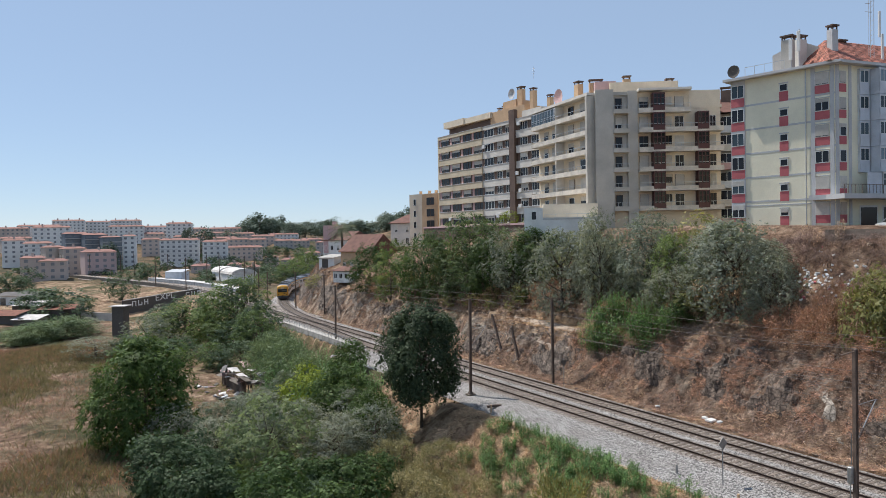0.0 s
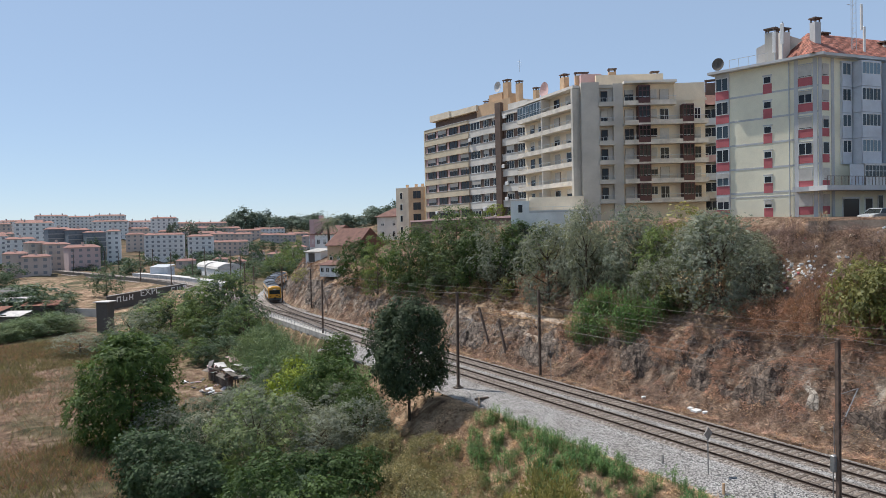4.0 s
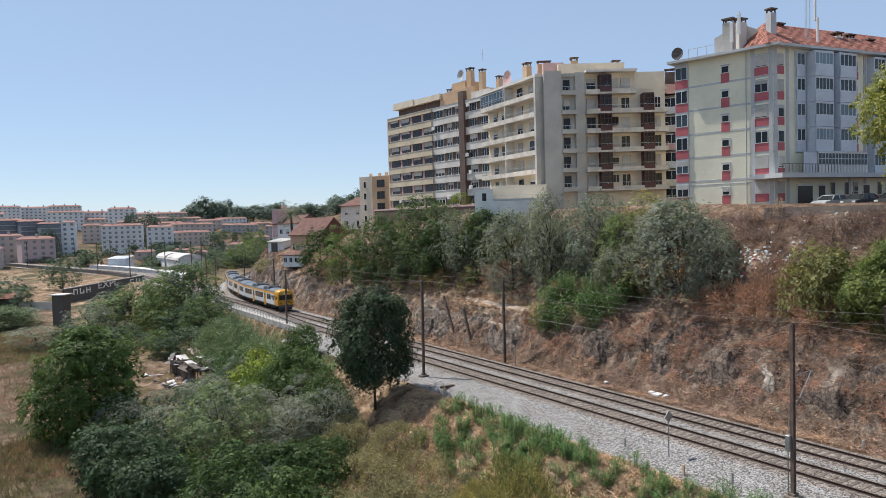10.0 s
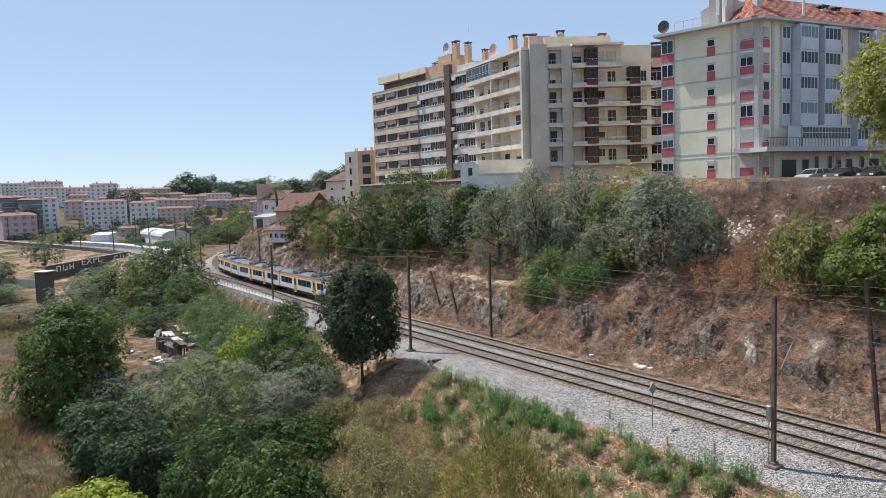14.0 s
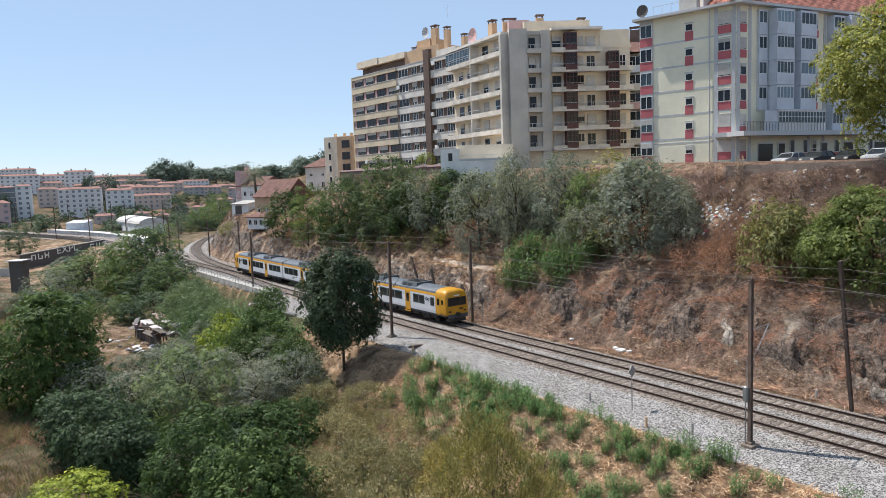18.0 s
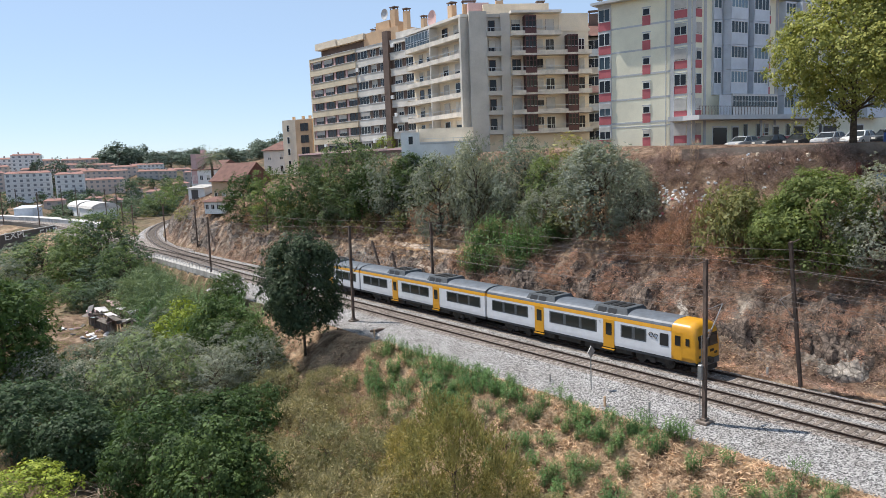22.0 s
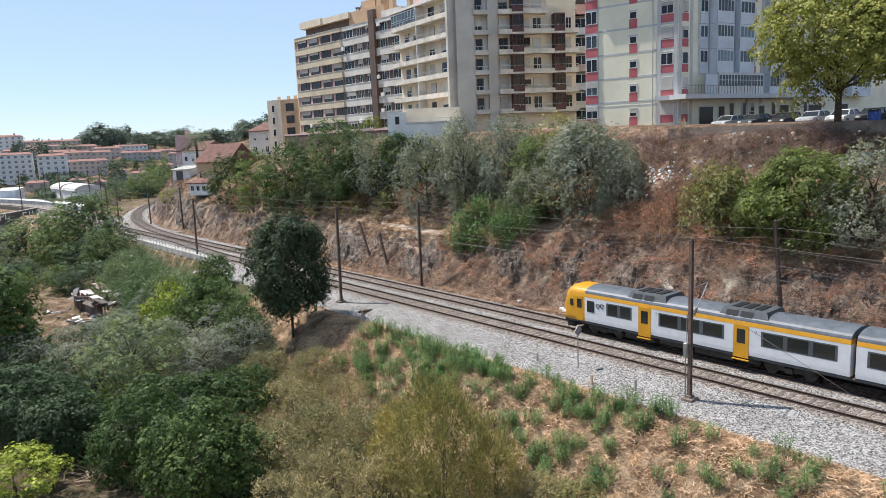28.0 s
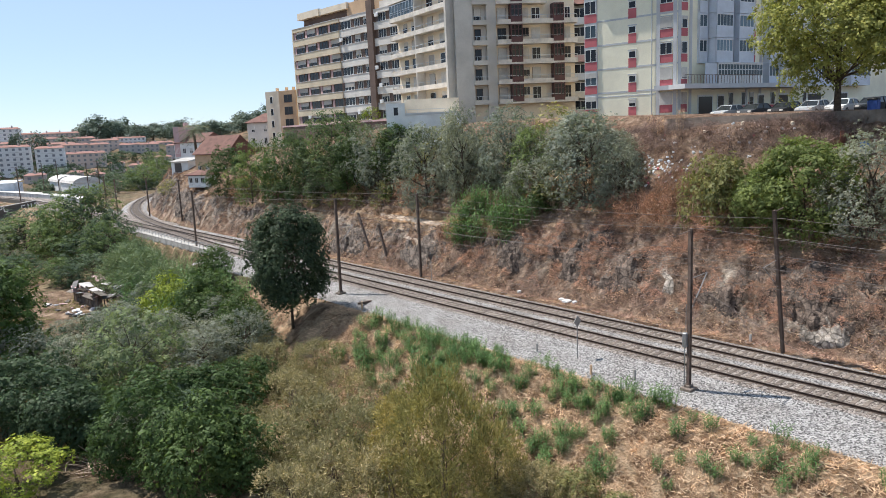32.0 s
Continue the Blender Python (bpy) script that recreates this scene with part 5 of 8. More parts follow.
def town():
    """Apartment blocks and terraces on the far slope, each with its storeys of windows and a tiled roof."""
    for style, az, d, w, z0, z1 in TOWN:
        a = radians(az)
        c = Vector((math.sin(a) * d, math.cos(a) * d))
        side = Vector((math.cos(a), -math.sin(a)))
        skew = 0.22 if style in ("grey", "pink", "beige") else -0.08
        s2 = (side + Vector((math.sin(a), math.cos(a))) * skew).normalized()
        f, n = facade(c - s2 * w / 2, c + s2 * w / 2)
        z0 = min(z0, gz(c.x, c.y)) - 1.5
        names = {"white": ("far_block", "white distant apartment block with a clay roof"), "grey": ("slate_block", "slate grey distant apartment block with balconies"), "house": ("far_house", "small distant house with a red roof")}
        nm, lb = names.get(style, ("terrace_row", "pale rose distant terrace of houses"))
        t = thing(nm, lb, "building", "buildings of the far town")
        Shape(f).box(0, n, -11, 0, z0, z1).part("wall", FAR_WALL[style], t)
        rise = 1.3 if w > 12 else 1.0
        Shape(f).put([(-0.4, 0.5, z1), (n + 0.4, 0.5, z1), (n + 0.4, -11.5, z1), (-0.4, -11.5, z1), (1.5, -5.5, z1 + rise), (n - 1.5, -5.5, z1 + rise)], [(0, 1, 5, 4), (1, 2, 5), (2, 3, 4, 5), (3, 0, 4), (3, 2, 1, 0)]).part("roof", FAR_ROOF, t)
        storey = 2.9
        k = 0
        while z1 - (k + 1) * storey > z0 + 0.8:
            zt = z1 - k * storey - 0.75
            m = max(2, int(n / 3.4))
            for i in range(m):
                q = n * (i + 0.5) / m
                hw = 0.75 if style != "grey" else n / m * 0.38
                Shape(f).box(q - hw, q + hw, -0.1, 0.05, zt - 1.35, zt).part("window", FAR_PANE, t)
            if style == "grey":
                Shape(f).box(0, n, 0.0, 0.5, zt - 2.5, zt - 1.9).part("balcony_band", FAR_WALL["grey2"], t)
            elif style == "white" and w > 14:
                Shape(f).box(0, n, 0.0, 0.08, zt + 0.5, zt + 0.62).part("string_course", FAR_WALL["grey2"], t)
            k += 1
        for i in range(max(1, int(n / 9))):
            chimney(f, n * (i + 0.5) / max(1, int(n / 9)), -4.0, z1, z1 + rise + 1.2, 1.0, 0.8, FAR_WALL["rose"], t, False)


building_cream()
building_balconies()
building_corner()
hillside_houses()
town()

# ---- plants ----
L_OLIVE = leafy("olive_leaves", [(0, (0.125, 0.142, 0.105)), (0.5, (0.225, 0.246, 0.185)), (1, (0.31, 0.33, 0.256))], 0.36)
L_DARK = leafy("dark_leaves", [(0, (0.02, 0.034, 0.018)), (0.6, (0.05, 0.076, 0.038)), (1, (0.11, 0.14, 0.075))], 0.2)
L_GREEN = leafy("green_leaves", [(0, (0.05, 0.082, 0.032)), (0.6, (0.15, 0.204, 0.074)), (1, (0.33, 0.37, 0.135))], 0.36)
L_VALE = leafy("deep_green_leaves", [(0, (0.037, 0.057, 0.037)), (0.6, (0.094, 0.138, 0.079)), (1, (0.205, 0.261, 0.142))], 0.3)
L_FROND = leafy("frond_leaves", [(0, (0.035, 0.065, 0.02)), (0.6, (0.1, 0.155, 0.038)), (1, (0.22, 0.265, 0.06))], 0.25)
L_ACACIA = leafy("yellowish_leaves", [(0, (0.088, 0.121, 0.057)), (0.6, (0.193, 0.243, 0.113)), (1, (0.351, 0.374, 0.198))], 0.34)
L_LIME = leafy("lime_leaves", [(0, (0.1, 0.145, 0.022)), (0.5, (0.225, 0.285, 0.042)), (1, (0.4, 0.42, 0.07))], 0.21)
L_CANE = leafy("cane_leaves", [(0, (0.055, 0.112, 0.04)), (0.6, (0.135, 0.232, 0.078)), (1, (0.28, 0.395, 0.15))], 0.26)
L_DRYSHRUB = leafy("dry_shrub_leaves", [(0, (0.1, 0.1, 0.048)), (0.45, (0.26, 0.235, 0.12)), (0.8, (0.44, 0.375, 0.205)), (1, (0.58, 0.47, 0.29))], 0.25, 0.8)
L_RUST = leafy("rusty_leaves", [(0, (0.1, 0.058, 0.042)), (0.6, (0.33, 0.195, 0.13)), (1, (0.6, 0.4, 0.265))], 0.25, 0.85)
L_STRAW = leafy("straw", [(0, (0.24, 0.145, 0.085)), (0.5, (0.56, 0.4, 0.245)), (1, (0.82, 0.66, 0.44))], 0.1, 0.8)
L_DRYGRASS = leafy("dry_grass", [(0, (0.16, 0.09, 0.065)), (0.5, (0.4, 0.26, 0.185)), (1, (0.66, 0.48, 0.35))], 0.1, 0.85)
L_FIELD = leafy("field_leaves", [(0, (0.08, 0.085, 0.035)), (0.5, (0.19, 0.18, 0.085)), (1, (0.34, 0.27, 0.15))], 0.15, 0.8)
L_REED = leafy("reed_leaves", [(0, (0.088, 0.125, 0.061)), (0.6, (0.175, 0.231, 0.115)), (1, (0.325, 0.388, 0.216))], 0.2)
L_TWIG = leafy("dead_twigs", [(0, (0.09, 0.065, 0.054)), (0.6, (0.29, 0.205, 0.16)), (1, (0.62, 0.5, 0.42))], 0.00, 0.9)
L_BRAMBLE = leafy("bramble_leaves", [(0, (0.08, 0.095, 0.04)), (0.5, (0.2, 0.205, 0.08)), (0.8, (0.33, 0.29, 0.11)), (1, (0.46, 0.26, 0.13))], 0.34)
L_TAMARISK = leafy("tamarisk_leaves", [(0, (0.11, 0.11, 0.035)), (0.5, (0.28, 0.245, 0.085)), (0.85, (0.46, 0.37, 0.14)), (1, (0.5, 0.31, 0.15))], 0.25, 0.8)
L_CREEPER = leafy("creeper_leaves", [(0, (0.1, 0.058, 0.042)), (0.5, (0.37, 0.225, 0.155)), (1, (0.64, 0.46, 0.34))], 0.2, 0.9)
L_FIG = leafy("fig_leaves", [(0, (0.06, 0.09, 0.027)), (0.6, (0.15, 0.19, 0.06)), (1, (0.26, 0.29, 0.1))], 0.36)
# litter lightened so that the crest's sunlit strip is in its colour
L_CREST = leafy("sunlit_toned_litter", [(0, (0.22, 0.14, 0.105)), (0.5, (0.46, 0.33, 0.25)), (1, (0.7, 0.56, 0.44))], 0.05, 0.9)
L_MIMOSA = leafy("mimosa_leaves", [(0, (0.025, 0.045, 0.022)), (0.6, (0.06, 0.095, 0.042)), (1, (0.12, 0.165, 0.07))], 0.25)
L_IVY = leafy("ivy_leaves", [(0, (0.022, 0.042, 0.016)), (0.6, (0.068, 0.112, 0.034)), (1, (0.145, 0.2, 0.06))], 0.28)
L_ROBINIA = leafy("robinia_leaves", [(0, (0.04, 0.064, 0.03)), (0.6, (0.092, 0.132, 0.06)), (1, (0.165, 0.21, 0.1))], 0.38)
L_PINE = leafy("pine_needles", [(0, (0.06, 0.085, 0.06)), (1, (0.17, 0.22, 0.145))], 0.05)


def blades(name, base, way, side, wid, mat, parent=None, corners=4):
    """Pointed leaves: base points, vectors to the tip, unit side vectors, half widths."""
    n = len(base)
    if corners == 3:
        v = np.empty((n, 3, 3))
        v[:, 0], v[:, 1], v[:, 2] = base + way, base + side * wid[:, None], base - side * wid[:, None]
        me = bpy.data.meshes.new(name)
        me.from_pydata(v.reshape(-1, 3), [], np.arange(3 * n).reshape(-1, 3))
        me.materials.append(mat)
        ob = new(name, me)
        if parent:
            ob.parent = parent
        return ob
    v = np.empty((n, 4, 3))
    mid = base + way * 0.45
    v[:, 0], v[:, 1], v[:, 2], v[:, 3] = base, mid + side * wid[:, None], base + way, mid - side * wid[:, None]
    me = bpy.data.meshes.new(name)
    me.vertices.add(4 * n)
    me.vertices.foreach_set("co", v.ravel())
    me.loops.add(4 * n)
    me.loops.foreach_set("vertex_index", np.arange(4 * n, dtype=np.int32))
    me.polygons.add(n)
    me.polygons.foreach_set("loop_start", np.arange(0, 4 * n, 4, dtype=np.int32))
    me.update(calc_edges=True)
    me.materials.append(mat)
    ob = new(name, me)
    if parent:
        ob.parent = parent
    return ob


def unit(a):
    return a / np.maximum(np.linalg.norm(a, axis=1), 1e-9)[:, None]


def leaves_on_blobs(rng, blobs, n, size, aspect, droop=0.0, shell=0.35, tuft=15, mode="spray"):
    """Leaves in tufts over uneven clumps. spray: faces turned outward round each tuft; star: long leaves
    hanging out from the tuft's heart; spike: slender leaves pointing away."""
    c = np.array([b[0] for b in blobs])
    r = np.array([b[1] for b in blobs])
    w = (r[:, 0] * r[:, 1] + r[:, 1] * r[:, 2])
    m = max(1, n // tuft)
    k = rng.choice(len(blobs), m, p=w / w.sum())
    heart = c.mean(axis=0) - np.array([0, 0, 0.25 * np.ptp(c[:, 2])])
    d = unit(unit(rng.normal(size=(m, 3))) + 0.55 * unit(c[k] - heart) + np.array([0, 0, 0.2]))
    lump = 1 + 0.2 * np.sin(d[:, 0] * 5 + k) + 0.18 * np.sin(d[:, 1] * 6 + 2 * k) + 0.15 * np.sin(d[:, 2] * 7 + 3 * k)
    q = (1 - shell * rng.random(m) ** 1.5) * lump
    mid = np.repeat(c[k] + d * r[k] * q[:, None], tuft, axis=0)
    d = np.repeat(d, tuft, axis=0)
    n = len(mid)
    ln = size * rng.uniform(0.6, 1.35, n)
    if mode == "spike":
        base = mid + rng.normal(size=(n, 3)) * size * 0.75
        way = unit(d * 0.8 + rng.normal(size=(n, 3)) * 0.6 + np.array([0, 0, -droop]))
        side = unit(np.cross(way, rng.normal(size=(n, 3)) + np.array([-0.25, 0, 0.7])))
        return base, way * ln[:, None], side, ln * aspect
    if mode == "star":
        face = unit(d + np.array([0, 0, 0.7]) + rng.normal(size=(n, 3)) * 0.3)
        way = unit(np.cross(face, rng.normal(size=(n, 3))) + d * 0.35 + np.array([0, 0, -droop]))
        base = mid + rng.normal(size=(n, 3)) * size * 0.15
    else:
        e = unit(unit(rng.normal(size=(n, 3))) + 0.9 * d + np.array([0, 0, 0.35]))
        reach = np.repeat(rng.uniform(1.5, 4.2, m), tuft)[:, None] * size
        base = mid + e * reach * rng.uniform(0.5, 1.1, (n, 1))
        face = unit(e * 0.75 + d * 0.45 + np.array([0, 0, 0.25]) + rng.normal(size=(n, 3)) * 0.38)
        way = rng.normal(size=(n, 3)) + 0.3 * d + np.array([0, 0, -droop])
        way = unit(way - face * (way * face).sum(axis=1)[:, None])
        base = base - way * ln[:, None] * 0.5
    side = unit(np.cross(face, way))
    return base, way * ln[:, None], side, ln * aspect


def limbs(rng, blobs, h0, r0, parent, lean=0.15, stems=1):
    """Tapered trunk that runs on into the crown, with limbs leaving it at several heights."""
    sh = Shape()
    head = max(c[2] for c, r in blobs)
    for i in range(stems):
        ox, oy = (rng.uniform(-0.25, 0.25, 2) if stems > 1 else (0, 0))
        top = Vector((rng.uniform(-lean, lean), rng.uniform(-lean, lean), h0 + 0.62 * (head - h0)))
        low = Vector((ox + top.x * 0.3, oy + top.y * 0.4, h0))
        sh.tube([(ox, oy, -0.6), tuple(low), tuple(top)], r0, 7, r0 * 0.4)
        for c, r in blobs[i::stems]:
            c = Vector(c)
            k = min(1.0, max(0.0, (c.z - h0) / max(0.1, top.z - h0) - rng.uniform(0.25, 0.6)))
            start = low.lerp(top, k)
            mid = start.lerp(c, 0.5) + Vector((rng.uniform(-0.2, 0.2), rng.uniform(-0.2, 0.2), -0.03 * head))
            sh.tube([tuple(start), tuple(mid), tuple(c)], r0 * 0.36, 5, r0 * 0.08)
    return sh.part("trunk", M_BARK, parent, "", True)


def crown_blobs(rng, n, h, w, bottom, fat=0.2, flat=0.85):
    """Clump centres spread through an egg of that height and width."""
    out = []
    for i in range(n):
        a = 2.4 * i + rng.uniform(-0.4, 0.4)
        k = (i + 0.5) / n
        z = bottom + (h - bottom) * (0.1 + 0.77 * k)
        spread = math.sin(math.pi * (0.2 + 0.68 * k)) * (w / 2) * 0.85
        rr = spread * rng.uniform(0.55, 1.05)
        r = w * fat * rng.uniform(0.5, 1.3) * (0.8 if k > 0.8 else 1)
        out.append(((rr * math.cos(a), rr * math.sin(a), z), (r, r, r * flat)))
    return out


SPECIES = {
    # name, label, category, height, width, foot of the crown, clumps, leaves, leaf length, aspect, droop, material, trunk radius, stems
    "olive": ("olive_tree", "grey-green olive tree with a rounded uneven crown", "tree", 9.0, 8.0, -0.4, 46, 23000, 0.092, 0.44, 0.1, L_OLIVE, 0.22, 3),
    "dark": ("dark_tree", "dark green dense tree with a bare trunk", "tree", 10.0, 7.2, 2.1, 52, 44000, 0.11, 0.42, 0.25, L_DARK, 0.17, 1),
    "broad": ("broadleaf_tree", "green broadleaf tree on the hillside", "tree", 9.5, 7.5, -0.4, 34, 13000, 0.155, 0.4, 0.2, L_GREEN, 0.18, 2),
    "hilltree": ("hillside_tree", "dark green dense tree on the hillside", "tree", 11.0, 8.0, -0.4, 46, 26000, 0.15, 0.46, 0.2, L_IVY, 0.18, 2),
    "robinia": ("robinia_tree", "feathery mid-green tree on the hillside", "tree", 12.0, 9.5, -0.4, 50, 29000, 0.15, 0.4, 0.35, L_ROBINIA, 0.18, 2),
    "frond": ("ailanthus_tree", "bright green tree with drooping feathered leaves", "tree", 9.0, 8.5, 0.3, 52, 20000, 0.42, 0.12, 0.45, L_FROND, 0.16, 2),
    "mimosa": ("mimosa_tree", "dark green feathery tree with level sprays", "tree", 5.5, 6.0, 0.3, 36, 15000, 0.26, 0.1, 0.3, L_MIMOSA, 0.12, 2),
    "acacia": ("acacia_tree", "yellowish green fine-leaved tree", "tree", 6.5, 6.5, 0.4, 28, 11000, 0.11, 0.36, 0.1, L_ACACIA, 0.12, 3),
    "lime": ("lemon_shrub", "bright yellow-green leafy shrub", "shrub", 5.0, 5.2, 0.0, 20, 8000, 0.11, 0.42, 0.1, L_LIME, 0.06, 3),
    "reed": ("reed_thicket", "dense grey-green reed thicket with arching leaves", "reed", 4.5, 4.0, 0.0, 26, 6500, 0.42, 0.08, 0.25, L_REED, 0.03, 6),
    "vale": ("valley_tree", "dark green spreading tree in the valley", "tree", 7.0, 6.4, 0.2, 30, 10000, 0.145, 0.42, 0.15, L_VALE, 0.16, 2),
    "fig": ("fig_bush", "bright green broad-leaved bush on the bank", "bush", 7.6, 7.4, -0.2, 46, 26000, 0.12, 0.45, 0.2, L_FIG, 0.1, 4),
    "bush": ("leafy_bush", "dark green leafy bush on the valley floor", "bush", 5.0, 6.4, -0.3, 40, 15000, 0.11, 0.48, 0.2, L_IVY, 0.06, 4),
    "bramble": ("bramble_bush", "tangled yellow-green bramble with dry stems", "bush", 3.2, 4.2, -0.2, 22, 5200, 0.1, 0.42, 0.2, L_BRAMBLE, 0.03, 4),
    "rust": ("dry_bush", "rusty brown withered bush", "bush", 2.4, 4.2, -0.2, 14, 4200, 0.2, 0.12, 0.1, L_RUST, 0.03, 5),
    "creeper": ("dry_creeper", "matted red-brown dry creeper on the cutting", "bush", 1.0, 3.0, -0.2, 14, 2600, 0.115, 0.14, 0.2, L_CREEPER, 0.02, 5),
    "dryshrub": ("feathery_shrub", "brownish olive feathery half-dry shrub", "shrub", 2.6, 3.4, -0.2, 18, 5200, 0.155, 0.18, -0.3, L_DRYSHRUB, 0.03, 6),
    "tamarisk": ("tamarisk_shrub", "tall feathery yellow-olive shrub with brown tips", "shrub", 6.0, 5.0, 0.0, 30, 13000, 0.22, 0.13, -0.5, L_TAMARISK, 0.04, 6),
    "dead": ("dead_bush", "leafless grey dead bush at the bank edge", "bush", 2.2, 3.0, -0.2, 8, 1500, 0.7, 0.02, -0.4, L_TWIG, 0.03, 6),
    "pine": ("pine_tree", "dark round-topped pine on the skyline", "tree", 14.0, 11.0, 0.0, 24, 1500, 0.85, 0.45, 0.0, L_PINE, 0.4, 1),
    "farbush": ("distant_tree", "dark green tree among the houses", "tree", 8.0, 9.0, 0.0, 14, 900, 0.75, 0.45, 0.1, L_VALE, 0.3, 1),
}
PROTOS = {}
SPIKY = ("reed", "dead", "rust", "creeper", "dryshrub", "tamarisk")


def plant(kind, x, y, h, w, z=None, variants=3, fine=True):
    """A plant of that kind, h metres tall and w wide, rooted in the ground at x, y."""
    name, label, cat, h0, w0, foot, nb, nl, size, aspect, droop, mat, r0, stems = SPECIES[kind]
    far = math.hypot(x, y) > 100 and kind not in ("pine", "farbush", "plane")
    kept = PROTOS.setdefault(kind + ("~" if far else ""), [])
    close = math.hypot(x, y) < 62
    if close:
        kept = PROTOS.setdefault(kind + "^", [])
        nl, size = int(nl * 1.0), size * 0.9
    middle = not far and not close and kind not in ("pine", "farbush", "plane", "dark", "frond")
    if middle:
        kept = PROTOS.setdefault(kind + "=", [])
        nl, size = int(nl * 0.8), size * 1.0
    if far and kind != "reed":
        nl, size = int(nl * 0.36), size * 1.4
    if not fine and not far:
        kept = PROTOS.setdefault(kind + "-", [])
        nl, size = int(nl * 0.4), size * 1.4
    count = PROTOS.setdefault(kind + "#", [0])
    count[0] += 1
    z = gz(x, y) if z is None else z
    turn = (count[0] * 137.5) % 360
    m = pose(x, y, z, 0, 0, turn) @ Matrix.Diagonal((w / w0, w / w0, h / h0, 1))
    if len(kept) < variants:
        rng = np.random.default_rng(abs(hash_text(kind)) + len(kept))
        blobs = crown_blobs(rng, nb, h0, w0, foot)
        t = thing(name, label, cat, "plants of the " + name.replace("_", " ") + " kind")
        if kind != "creeper":
            limbs(rng, blobs[::3] if far else blobs[::2], max(0.3, foot * 0.9), r0, t, stems=stems)
        mode = "star" if kind in ("frond", "mimosa") else "spike" if kind in SPIKY else "spray"
        foliage = leaves_on_blobs(rng, blobs, nl, size, aspect, droop, tuft={"star": 9, "spike": 15, "spray": 26}[mode], mode=mode)
        if kind not in SPIKY:
            heart = [(c, tuple(0.55 * q for q in r)) for c, r in blobs]
            inner = leaves_on_blobs(rng, heart, int(nl * 0.2), min(size * 2.4, 0.26), max(aspect, 0.4), droop, tuft=8)
            foliage = [np.concatenate(pair) for pair in zip(foliage, inner)]
        blades("crown", *foliage, mat, t, 4 if kind in ("frond", "plane", "dark", "mimosa") else 3)
        t.matrix_basis = m
        kept.append(t)
        return t
    t = copy_thing(kept[count[0] % variants], m)
    t.matrix_basis = m
    return t


def hash_text(s):
    k = 7
    for ch in s:
        k = (k * 31 + ord(ch)) % 100003
    return k


def cane_clump(rng, n, h, w, mat, name, label):
    """Upright canes with arching blades."""
    t = thing(name, label, "cane", "cane clumps")
    bs, ws, sd, wd = [], [], [], []
    sh = Shape()
    for i in range(n):
        a, r = rng.uniform(0, 6.28), w / 2 * math.sqrt(rng.random())
        x, y = r * math.cos(a), r * math.sin(a)
        hh = h * rng.uniform(0.6, 1.05)
        tip = (x * 1.25 + rng.uniform(-0.2, 0.2), y * 1.25 + rng.uniform(-0.2, 0.2), hh)
        sh.tube([(x, y, -0.15), tip], 0.014, 3, 0.006)
        for k in range(9):
            q = (k + 1.5) / 10
            p = np.array([x, y, 0]) * (1 - q) + np.array(tip) * q
            b = a + rng.uniform(-3.1, 3.1)
            up = rng.uniform(0.1, 0.9)
            d = np.array([math.cos(b), math.sin(b), up])
            d = d / np.linalg.norm(d) * rng.uniform(0.3, 0.55) * (h / 2.0) ** 0.5
            bs.append(p), ws.append(d), sd.append(unit(np.cross(d, [0, 0, 1.0])[None])[0]), wd.append(rng.uniform(0.026, 0.048) * (h / 1.6) ** 0.5)
    tagged(sh.part("cane_growth", mat, t), kind="stuff")
    tagged(blades("foliage", np.array(bs), np.array(ws), np.array(sd), np.array(wd), mat, t), kind="stuff")
    return t

